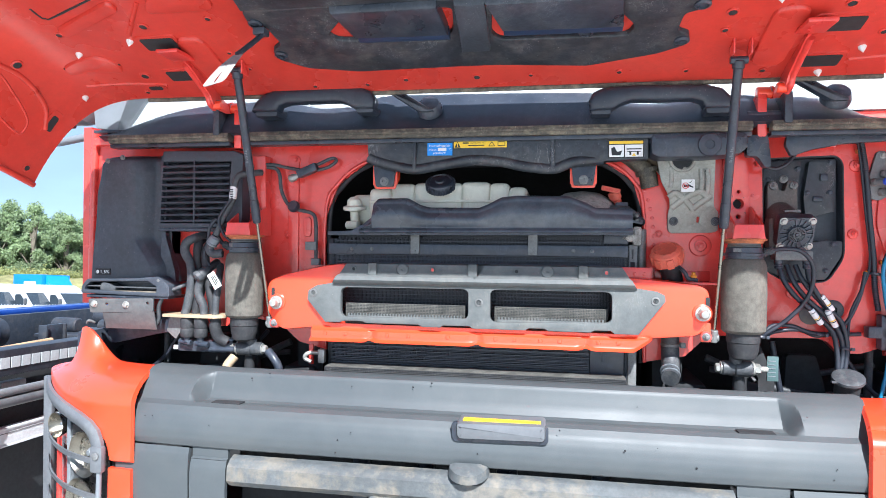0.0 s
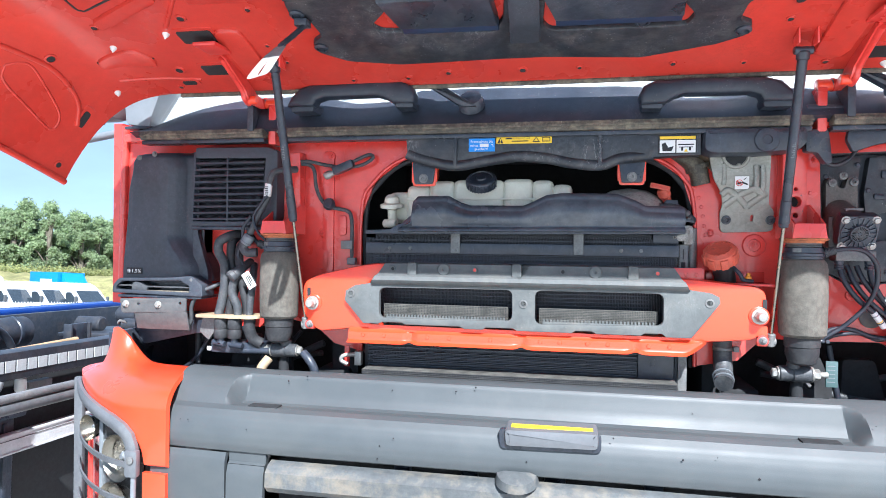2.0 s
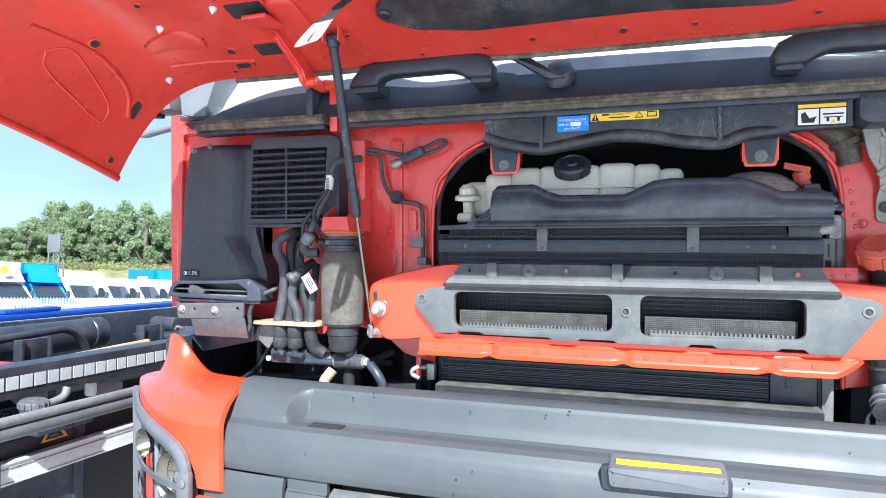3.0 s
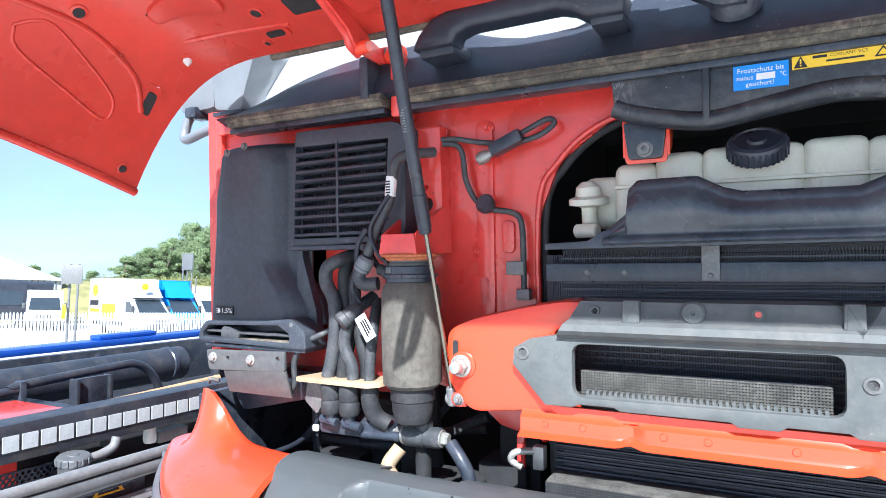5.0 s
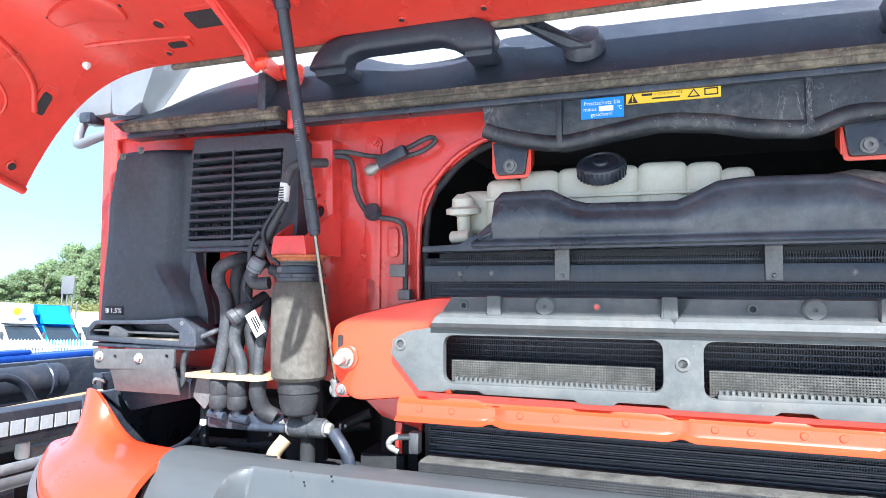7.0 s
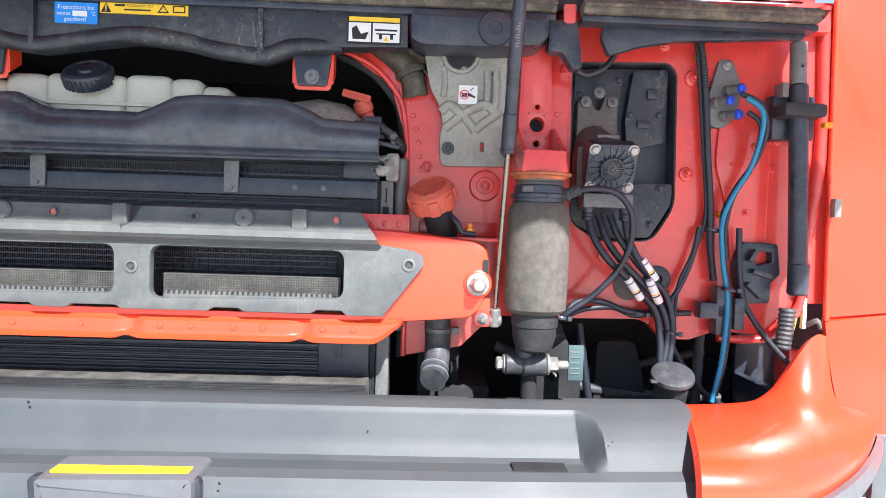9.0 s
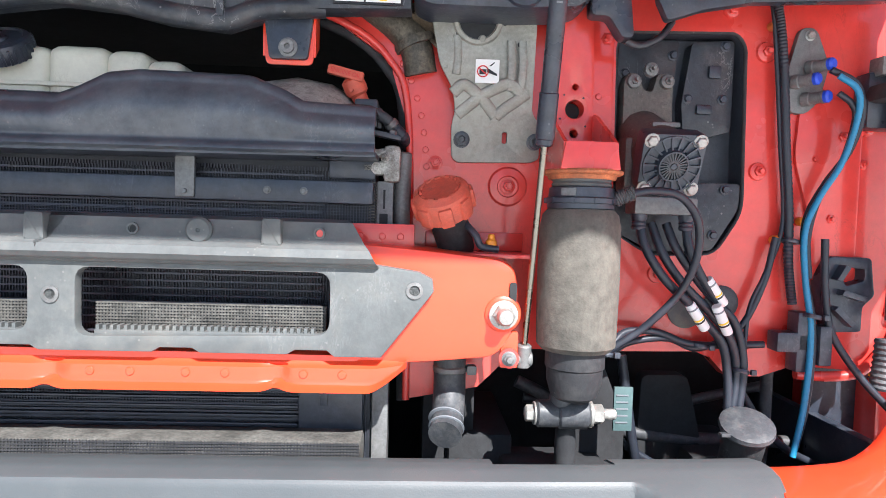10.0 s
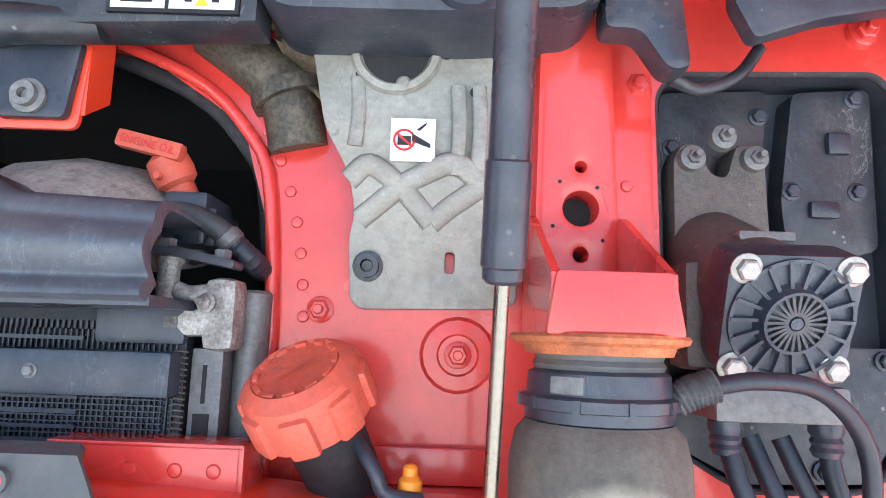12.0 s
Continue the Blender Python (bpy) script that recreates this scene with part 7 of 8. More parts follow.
def strip(prof, x0, x1, n=60, thick=(0, 0.012, -0.006), trim=None):
    """A long moulding: a profile in y and z drawn along x, following the bow."""
    def f(u, v):
        k = v * (len(prof) - 1)
        i = min(len(prof) - 2, int(k))
        y, z = (prof[i][q] + (prof[i + 1][q] - prof[i][q]) * (k - i) for q in (0, 1))
        x = x0 + (x1 - x0) * u
        if trim:
            x = trim(x, u, v)
        return Vector((x, y + gy(x), z))
    return (sheet, f, n, (len(prof) - 1) * 3, thick)


def seam_x(y):
    """Half width of the grey panel at depth y, where the painted corners begin."""
    return 0.938 - 0.27 * max(0.0, min(0.202, -y - 0.150))


TOPP = [(-0.135, 1.360), (-0.165, 1.367), (-0.19, 1.368), (-0.212, 1.364)]
for x0, x1 in ((-0.922, -0.722), (-0.565, 0.565), (0.722, 0.922)):
    part("top_ledge", B(strip(TOPP, x0, x1)), GRILLE, grille)
for x0, x1 in ((-0.722, -0.565), (0.565, 0.722)):
    part("notched_ledge", B(strip([(-0.172, 1.3675), (-0.19, 1.368), (-0.212, 1.364)], x0, x1, 12)), GRILLE, grille)
BROW = [(-0.212, 1.364), (-0.222, 1.3615), (-0.232, 1.3585), (-0.245, 1.354), (-0.258, 1.347), (-0.275, 1.335), (-0.287, 1.323), (-0.297, 1.311), (-0.306, 1.300)]
DISH = [(-0.212, 1.364), (-0.2155, 1.3630), (-0.2185, 1.3590), (-0.224, 1.342), (-0.234, 1.314), (-0.244, 1.296), (-0.256, 1.2915), (-0.300, 1.2945), (-0.306, 1.298)]
FRONT = [(-0.325, 1.292), (-0.339, 1.275), (-0.347, 1.255), (-0.352, 1.232), (-0.351, 1.212), (-0.345, 1.195)]
stations = sorted({-1.0, 1.0} | {i / 30 for i in range(-25, 26)} | {c + d * 0.0035 for c in (-0.735, 0.752) for d in range(-9, 10)})


def bumper_skin(u, v):
    q = u * (len(stations) - 1)
    i = min(len(stations) - 2, int(q))
    x = stations[i] + (stations[i + 1] - stations[i]) * (q - i)
    k = v * (len(BROW) + len(FRONT) - 1)
    j = min(len(BROW) + len(FRONT) - 2, int(k))
    sides = []
    for prof in (BROW + FRONT, DISH + FRONT):
        sides.append([prof[j][n] + (prof[j + 1][n] - prof[j][n]) * (k - j) for n in (0, 1)])
    lean = 0.008 * max(0.0, min(1.0, (1.36 - sides[1][1]) / 0.07))
    w = min((x + 0.738 + lean) / 0.026, (0.755 + lean - x) / 0.026)
    w = max(0.0, min(1.0, w))
    y, z = (sides[0][n] + (sides[1][n] - sides[0][n]) * w for n in (0, 1))
    e = seam_x(y)
    x = max(-e, min(e, x))
    return Vector((x, y + gy(x), z))


part("bumper_skin", B((sheet, bumper_skin, len(stations) - 1, 42, (0, 0.006, -0.004))), GRILLE, grille, angle=24)
for x in (-0.645, 0.665):
    part("drain_slot", B((box, x - 0.04, x + 0.04, -0.29, -0.258, 1.290, 1.2965, 0.001)), DEEPSHADE, grille)
hd = part("handle", B((plate, round_poly([(-0.020, 1.302), (0.190, 1.305), (0.190, 1.266), (-0.016, 1.262)], 0.012), -0.366, -0.285, (), 0.012)), surface("silver_grey_plastic", (0.115, 0.121, 0.130), 0.5, vary=0.08, bump=0.02), grille, "silver-grey release handle")
part("yellow_strip", B((box, -0.004, 0.178, -0.349, -0.326, 1.3025, 1.3062, 0.001)), YELLOW, hd, "yellow strip on the handle")
part("handle_gap", B((plate, round_poly([(-0.032, 1.300), (0.196, 1.300), (0.196, 1.258), (-0.028, 1.254)], 0.012), -0.3535, -0.34, (), 0.002)), BLACK, grille)
# lower bank of the grille
for x0, x1 in ((-0.93, -0.715), (0.725, 0.93)):
    part("lower_cheek", B(strip([(-0.345, 1.190), (-0.352, 1.17), (-0.354, 1.12), (-0.35, 1.00), (-0.34, 0.85)], x0, x1, 12)), GRILLE, grille)
for x0, x1 in ((-0.71, -0.61), (0.61, 0.72)):
    part("cheek_pocket", B(strip([(-0.335, 1.200), (-0.338, 1.192), (-0.338, 1.168), (-0.345, 1.164)], x0, x1, 8)), GRILLE, grille)
    part("inner_cheek", B(strip([(-0.345, 1.163), (-0.352, 1.14), (-0.354, 1.10), (-0.35, 0.85)], x0, x1, 8)), GRILLE, grille)
# near-black sheet for the shade in the depth behind the bars
part("intake_back", B(strip([(-0.25, 1.21), (-0.24, 1.10), (-0.24, 0.85)], -0.62, 0.62)), DEEPSHADE, grille)
part("upper_bar", B(strip([(-0.325, 1.176), (-0.345, 1.17), (-0.362, 1.155), (-0.364, 1.12), (-0.35, 1.105), (-0.33, 1.10)], -0.60, 0.605)), MUDDY, grille, "mud-stained grey grille bar")
part("bar_boss", B((lathe, [(0.05, 0), (0.045, 0.02), (0.03, 0.026)], (0.01, -0.338, 1.178), (0, -0.3, 1), 24)), MUDDY, grille)
for x in (-0.19, 0.22):
    part("bar_post", B((plate, round_poly([(x - 0.05, 1.11), (x + 0.05, 1.11), (x + 0.035, 1.06), (x + 0.03, 0.9), (x - 0.03, 0.9), (x - 0.035, 1.06)], 0.02), -0.355, -0.32, (), 0.008)), MUDDY, grille)
part("lower_bar", B(strip([(-0.325, 1.02), (-0.362, 1.01), (-0.366, 0.97), (-0.33, 0.95)], -0.60, 0.605)), MUDDY, grille)
for x0, x1 in ((-0.30, -0.26), (-0.13, -0.09), (0.07, 0.12), (0.30, 0.34)):
    part("intake_rib", B((box, x0, x1, -0.27, -0.24, 0.9, 1.21, 0.004)), BLACK, grille)
random.seed(5)
for i in range(22):
    x, z = random.uniform(-0.85, 0.87), random.choice([random.uniform(1.22, 1.28), random.uniform(1.32, 1.37), random.uniform(1.20, 1.30)])
    if abs(x) < 0.68 and z > 1.31:
        y = -0.232
    elif z > 1.31:
        y = -0.290
    else:
        y = -0.354
    part("tar_spot", B((lathe, [(random.uniform(0.001, 0.0026), 0), (0.001, 0.0014)], (x, y + gy(x) + 0.0005, z), (0, -1, 0.1), 7)), INK, grille)

# ---- painted corner panels, headlamp with guard ----
GUARDGREY = surface("guard_grey_paint", (0.115, 0.122, 0.132), 0.45, vary=0.12, scale=9, bump=0.06, dust=(0.2, 0.195, 0.18), dusty=0.4)


def plan_y(x):
    """The corner's front face in plan, which sweeps back towards the cab's side."""
    return -0.352 + 0.25 * max(0.0, (abs(x) - 0.92) / 0.413) ** 2


def lamp_edge(x):
    """Height of the panel's lower edge above the headlamp."""
    x = max(0.94, min(1.33, x))
    return 1.128 + 0.182 * min(1.0, (x - 0.9399) / 0.39) ** 0.28


def corner(s):
    k = thing("corner_panel", (1.08 * s, -0.2, 1.1), "bright red curved corner panel beside the grille", "corner panel", "corner panels")
    def ease(u, a, b):
        w = max(0.0, min(1.0, (u - a) / (b - a)))
        return w * w * (3 - 2 * w)
    def f(u, v):
        xf, xr = 0.876 + 0.454 * u, 0.930 + 0.365 * u
        rear, front = -0.150 + 0.10 * u ** 1.5, plan_y(xf)
        zr, zb = 1.360 - 0.022 * ease(u, 0.6, 1.0), lamp_edge(xf)
        zc = max(1.285, zb + 0.012)
        tip = ease(u, 0.10, 0.75) ** 4.2 * (1 - ease(u, 0.79, 0.88))
        if v < 0.6:
            w = v / 0.6 * math.pi / 2
            x, y = xr + (xf - xr) * math.sin(w), rear + (front - rear) * math.sin(w)
            z = zr + (zc - zr) * (1 - math.cos(w)) ** 1.15
        else:
            w = (v - 0.6) / 0.4
            x, y, z = xf, front, zc + (zb - zc) * w
        lift = tip * max(0.0, 1 - v / 0.30) ** 2.4
        return Vector((x * s, y - 0.03 * lift, z + 0.106 * lift))
    part("skin", B((sheet, f, 60, 50, (-0.004 * s, 0.010, -0.006))), SUNLITRED, k)
    part("lower_skin", B((sheet, lambda u, v: Vector(((0.876 + 0.068 * u) * s, -0.352 + 0.004 * u, 1.124 - 0.30 * v)), 6, 6, (0, 0.012, 0))), SUNLITRED, k)
    part("tip_clip", B((tube, [(1.195 * s, -0.085, 1.468), (1.205 * s, -0.10, 1.476), (1.215 * s, -0.095, 1.466)], 0.004, 8, 3)), DULLSTEEL, k)
    lamp = thing("headlamp", (1.08 * s, -0.28, 0.9), "clear headlamp behind a grey stone guard", "headlamp", "headlamps")
    def lens(u, v):
        x = 0.965 + 0.30 * u
        return Vector((x * s, plan_y(x) + 0.035, lamp_edge(x) - 0.03 - (lamp_edge(x) - 0.85) * v))
    pn = part("lens", B((sheet, lens, 20, 12, (-0.002 * s, 0.005, 0))), GLASS, lamp)
    pn.visible_shadow = False
    for x, y, z, r in ((1.03, -0.255, 1.14, 0.06), (1.06, -0.23, 1.00, 0.062), (1.18, -0.18, 1.19, 0.035)):
        bowl = part("reflector", B((lathe, [(0.2 * r, 0), (0.7 * r, 0.02), (r, 0.055), (1.04 * r, 0.06), (0.72 * r, 0.03), (0.2 * r, 0.01)], (x * s, y, z), (0.35 * s, -1, 0), 28)), ROD, lamp, "bright reflector bowl")
        part("bulb_cover", B((lathe, [(0.22 * r, 0.0), (0.25 * r, 0.03), (0.12 * r, 0.045)], (x * s, y, z), (0.35 * s, -1, 0), 16)), LIGHTGREY, bowl)
    part("housing", B((sheet, lambda u, v: Vector(((0.955 + 0.34 * u) * s, plan_y(0.955 + 0.34 * u) + 0.11, 1.29 - 0.46 * v)), 12, 2, (0, 0.02, 0))), DEEPSHADE, lamp)
    part("side_strip", B((box, 1.262 * s - 0.010, 1.262 * s + 0.010, -0.15, -0.06, 0.85, 1.20, 0.006)), RED, lamp, "red lamp strip")
    part("divider", B((box, 1.145 * s - 0.006, 1.145 * s + 0.006, -0.25, -0.17, 0.85, 1.25, 0.003)), LIGHTGREY, lamp)
    g = thing("headlamp_guard", (1.1 * s, -0.35, 0.9), "grey steel stone guard over the headlamp", "lamp guard", "lamp guards")
    spine = [(0.947, 1.13), (0.948, 1.16), (0.953, 1.195), (0.966, 1.225), (0.99, 1.246), (1.03, 1.263), (1.08, 1.275), (1.14, 1.285), (1.20, 1.292), (1.26, 1.298), (1.325, 1.303)]
    def band(u, v):
        q = u * (len(spine) - 1)
        i = min(len(spine) - 2, int(q))
        a, b = Vector(spine[i]), Vector(spine[i + 1])
        p, d = a.lerp(b, q - i), (b - a).normalized()
        x, z = p.x + d.y * 0.034 * v, p.y - d.x * 0.034 * v
        return Vector((x * s, plan_y(x) - 0.014 - 0.006 * math.sin(v * math.pi), z))
    part("frame_band", B((sheet, band, 60, 6, (0, 0.012, 0))), GUARDGREY, g)
    part("outer_post", B((box, 1.335 * s - 0.015, 1.335 * s + 0.015, -0.115, -0.099, 0.82, 1.302, 0.005)), GUARDGREY, g)
    for z in (1.148, 1.055, 0.962):
        part("bar", B((sheet, lambda u, v: Vector(((0.965 + 0.372 * u) * s, plan_y(0.965 + 0.372 * u) - 0.012 + 0.003 * v, z + 0.010 * u - 0.015 * v)), 24, 2, (0, 0.006, 0))), GUARDGREY, g, "flat grey guard bar")
    part("inner_post", B((rod, (0.968 * s, -0.360, 0.83), (0.960 * s, -0.360, 1.13), 0.007)), LIGHTGREY, g)
    part("fixing_plate", B((box, 0.963 * s - 0.018, 0.963 * s + 0.018, -0.372, -0.352, 1.115, 1.185, 0.008)), GUARDGREY, g)
    part("fixing_bolt", B((lathe, [(0.010, 0), (0.010, 0.004), (0.005, 0.006)], (0.962 * s, -0.372, 1.161), (0, -1, 0), 16)), DULLSTEEL, g)
    if s > 0:
        # this side of the cab stands nearer to the middle, so its corner is narrower
        for root in (k, lamp, g):
            for ob in root.children_recursive:
                for v in ob.data.vertices:
                    x = v.co.x + BASE[root.name].x
                    if x > 0.93:
                        v.co.x = 0.93 + (x - 0.93) * 0.92 - BASE[root.name].x
                    z = v.co.z + BASE[root.name].z
                    v.co.z += 0.020 * max(0.0, (z - 1.38) / 0.08)


corner(1)
corner(-1)
door = thing("corner_door_panel", (1.4, -0.02, 1.4), "red body panel folded out beside the cab", "body panel")
part("panel", B((sheet, lambda u, v: Vector((1.236 + 0.016 * v + 0.60 * u, -0.016 - 0.10 * u - 0.03 * math.sin(u * 2.2), 2.45 - 0.955 * v + 0.10 * u * (v > 0.99))), 16, 24, (0.004, 0.012, 0))), SUNLITRED, door)
part("panel_fold", B((sheet, lambda u, v: Vector((1.250 + 0.06 * v * v + 0.56 * u, -0.020 - 0.10 * u - 0.05 * v, 1.488 - 0.30 * v + 0.10 * u)), 10, 8, (0.0, 0.012, 0.004))), SUNLITRED, door)
part("panel_lip", B((tube, [(1.236, -0.018, 2.44), (1.242, -0.018, 2.0), (1.252, -0.018, 1.49)], 0.006, 8, 2)), SUNLITRED, door)
part("lug", B((box, 1.240, 1.253, -0.045, -0.03, 1.685, 1.72, 0.002)), STEEL, door)
part("yellow_tube", B((tube, [(1.205, 0.02, 1.53), (1.21, 0.02, 1.49), (1.20, 0.025, 1.44)], 0.009, 10, 5)), YELLOW, door, "yellow tube in the gap")
part("white_strip", B((box, 1.218, 1.226, 0.0, 0.01, 1.47, 1.53, 0.002)), WHITE, door, "white plastic strip")

# ---- neighbouring truck chassis ----
DARKBLUE = surface("dark_blue_paint", (0.012, 0.06, 0.32), 0.35, vary=0.15, scale=5, bump=0.03, coat=0.3)
DARKSTEEL = surface("dark_painted_steel", (0.032, 0.037, 0.048), 0.42, 0.2, vary=0.25, scale=6, bump=0.05, dust=(0.16, 0.14, 0.12), dusty=0.45)
TAPE = surface("white_reflective_tape", (0.42, 0.45, 0.46), 0.35, vary=0.1, scale=20, bump=0.02, dust=(0.25, 0.24, 0.2), dusty=0.5)
SILVER = surface("dull_aluminium", (0.62, 0.63, 0.64), 0.5, 0.25, vary=0.1, scale=10, bump=0.03, dust=(0.4, 0.39, 0.36), dusty=0.3)
TUBEGREY = surface("dusty_grey_tube", (0.20, 0.205, 0.21), 0.55, 0.2, vary=0.2, scale=8, bump=0.05, dust=(0.32, 0.3, 0.26), dusty=0.5)
BOXGREY = surface("grey_tool_box_plastic", (0.10, 0.105, 0.112), 0.5, vary=0.15, scale=7, bump=0.05, dust=(0.2, 0.19, 0.17), dusty=0.35)
WOOD = surface("raw_wood", (0.42, 0.27, 0.15), 0.8, vary=0.25, scale=12, bump=0.1)
SLOPE = Matrix.Translation((0, 0, 1.6)) @ pose(0, 0, 0, 2.5) @ Matrix.Translation((0, 0, -1.6))
near = thing("neighbour_chassis", (-2.4, 0.5, 0.9), "dark steel truck chassis parked alongside", "truck chassis", frame_m=SLOPE)
part("tape_rail", B((box, -2.00, -1.904, -2.5, 4.2, 1.20, 1.305, 0.01)), DARKSTEEL, near)
first = part("reflector_square", B((box, -1.9045, -1.900, -1.6, -1.559, 1.232, 1.274, 0.0)), TAPE, near, "white reflective square")
for i in range(1, 96):
    o = new("reflector_square", first.data)
    o.parent = near
    o.location = (0, 0.050 * i, 0)
part("wood_batten", B((rod, (-2.05, 0.10, 1.275), (-2.05, 0.72, 1.296), 0.012, 10)), WOOD, near, "raw wooden batten")
part("big_tube", B((rod, (-2.62, -2.2, 1.262), (-2.62, 1.02, 1.285), 0.075, 28)), DARKSTEEL, near)
part("tube_band", B((rod, (-2.62, 0.92, 1.284), (-2.62, 0.95, 1.284), 0.080, 28)), BLACK, near)
part("pipe_run", B((tube, [(-2.35, -2.0, 1.27), (-2.35, -0.06, 1.307), (-2.35, 0.13, 1.328), (-2.35, 0.50, 1.350), (-2.35, 0.58, 1.345), (-2.35, 0.64, 1.305), (-2.35, 0.68, 1.24), (-2.35, 0.70, 1.16)], 0.016, 12, 5)), DARKSTEEL, near)
part("pipe_clip", B((box, -2.372, -2.328, 0.13, 0.15, 1.17, 1.345, 0.004)), BLACK, near)
for y in (0.24, 0.85):
    # bent steel cradle: an upright leaf with turned edges
    part("pipe_cradle", B((box, -2.22, -2.205, y, y + 0.12, 1.25, 1.347, 0.004)), BLACK, near)
    part("cradle_edge", B((box, -2.235, -2.19, y - 0.006, y + 0.006, 1.22, 1.347, 0.003)), DARKSTEEL, near)
    part("cradle_edge", B((box, -2.235, -2.19, y + 0.114, y + 0.126, 1.25, 1.347, 0.003)), DARKSTEEL, near)
part("cradle_foot", B((box, -2.5, -2.2, 0.02, 0.24, 1.20, 1.262, 0.006)), BLACK, near)
part("grommet", B((lathe, [(0.045, 0), (0.045, 0.012), (0.034, 0.014), (0.033, 0.002)], (-3.198, 1.0, 1.25), (1, 0, 0), 24)), BLACK, near)
part("spare_roll", B((rod, (-2.75, 1.9, 1.30), (-2.45, 1.9, 1.30), 0.06, 20)), DARKSTEEL, near)
part("blue_bar", B((rod, (-2.3, -1.5, 1.20), (-2.3, 0.62, 1.205), 0.02)), DARKBLUE, near)
part("far_rail", B((box, -3.24, -3.20, -2.5, 4.2, 1.06, 1.312, 0.008)), DARKSTEEL, near)
part("bed_floor", B((box, -3.5, -2.0, -2.5, 4.2, 1.06, 1.09, 0.01)), DARKSTEEL, near)
part("blue_rail", B((box, -3.85, -3.70, -2.5, 4.2, 1.262, 1.302, 0.01)), DARKBLUE, near, "dark blue painted rail")
part("blue_lid", B((box, -3.82, -3.72, 1.35, 1.75, 1.302, 1.332, 0.012)), DARKBLUE, near)
part("lower_frame", B((box, -2.12, -2.06, -2.5, 4.2, 0.55, 1.22, 0.01)), DEEPSHADE, near)
part("silver_tube", B((rod, (-1.69, -2.5, 1.19), (-1.69, 4.2, 1.19), 0.015)), TUBEGREY, near)
part("dark_tube", B((rod, (-1.69, -2.5, 1.155), (-1.69, 4.2, 1.155), 0.019)), BOXGREY, near)
part("side_guard", B((box, -2.02, -1.985, 0.0, 4.2, 0.897, 0.975, 0.004), (box, -1.987, -1.980, 0.0, 4.2, 0.966, 0.975, 0.002), (box, -1.987, -1.980, 0.0, 4.2, 0.897, 0.905, 0.002)), SILVER, near, "aluminium side guard rail")
part("guard_end", B((box, -2.024, -1.978, -0.006, 0.0, 0.893, 0.979, 0.002)), TUBEGREY, near)
part("guard_groove", B((box, -1.987, -1.9825, 0.0, 4.2, 0.950, 0.953, 0.001)), DULLSTEEL, near)
part("tool_box", B((box, -2.4, -1.95, -1.6, -0.03, 0.55, 0.99, 0.02)), BOXGREY, near, "grey plastic tool box")
part("box_lid", B((box, -2.4, -1.944, -1.6, -0.036, 0.955, 0.994, 0.008)), BOXGREY, near)
part("latch_recess", B((box, -1.952, -1.9455, -0.225, -0.112, 0.86, 0.948, 0.012)), DEEPSHADE, near)
part("box_latch", B((plate, round_poly([(-0.215, 0.868), (-0.120, 0.868), (-0.120, 0.942), (-0.215, 0.942)], 0.012), -0.0455, -0.034, [round_poly([(-0.200, 0.884), (-0.150, 0.884), (-0.150, 0.925), (-0.200, 0.925)], 0.006)], 0.003, Matrix(((0, -1, 0, -1.985), (1, 0, 0, 0), (0, 0, 1, 0), (0, 0, 0, 1))))), STEEL, near, "bright steel latch")
part("plastic_tank", B((box, -2.055, -2.03, 0.02, 0.38, 0.60, 1.032, 0.012, None, 4)), BLACK, near, "dark plastic tank")
part("tank_rib", B((box, -2.035, -2.023, 0.325, 0.345, 0.60, 1.01, 0.004)), BLACK, near)
warn = part("warning_label", B((plate, [(0.185, 0.992), (0.297, 0.992), (0.272, 1.026), (0.208, 1.026)], 0.0, 0.002, [[(0.201, 0.998), (0.281, 0.998), (0.264, 1.020), (0.214, 1.020)]], 0, Matrix(((0, -1, 0, -2.0255), (1, 0, 0, 0), (0, 0, 1, 0), (0, 0, 0, 1))))), YELLOW, near, "yellow-edged label on the tank")
part("label_bar", B((box, -2.030, -2.026, 0.222, 0.256, 1.005, 1.011, 0)), LIGHTGREY, warn)
cap2 = part("fuel_cap", B((lathe, [(0.0, 0.012), (0.014, 0.012), (0.016, 0.010), (0.040, 0.008), (0.044, 0.004), (0.045, -0.012), (0.040, -0.02), (0.036, -0.06)], (-1.87, 0.022, 1.183), (0.12, -0.05, 1), 28)), BOXGREY, near, "grey ribbed fuel cap")
for i in range(14):
    part("cap_rib", B((box, 0.043, 0.047, -0.003, 0.003, -0.014, 0.003, 0.001, Matrix.Translation((-1.87, 0.022, 1.183)) @ pose(0, 0, 0, 0, 0, 360 * i / 14))), BOXGREY, cap2)
part("fuel_tank", B((box, -2.06, -1.80, -0.02, 0.20, 1.085, 1.128, 0.012)), BLACK, near)
part("filler_hose", B((tube, [(-1.90, 0.08, 1.16), (-1.90, 0.13, 1.165), (-1.90, 0.165, 1.178), (-1.90, 0.176, 1.205)], 0.014, 12, 6)), TUBEGREY, near, "grey bent hose stub")
part("valve_boot", B((lathe, [(0.018, 0), (0.022, 0.01), (0.020, 0.05), (0.012, 0.06), (0.012, 0.09)], (-2.0, 0.37, 1.13), (0, 0, 1), 16)), WHITE, near, "dusty pale valve boot")
part("valve_tab", B((box, -2.03, -1.99, 0.21, 0.235, 1.15, 1.205, 0.003)), TUBEGREY, near)
part("valve_ledge", B((box, -2.03, -1.99, 0.40, 0.52, 1.12, 1.16, 0.004)), TUBEGREY, near)
part("valve_block", B((box, -2.06, -2.0, -0.02, 0.04, 1.185, 1.215, 0.006), (rod, (-2.0, -0.02, 1.20), (-1.95, 0.02, 1.205), 0.011)), DARKSTEEL, near)
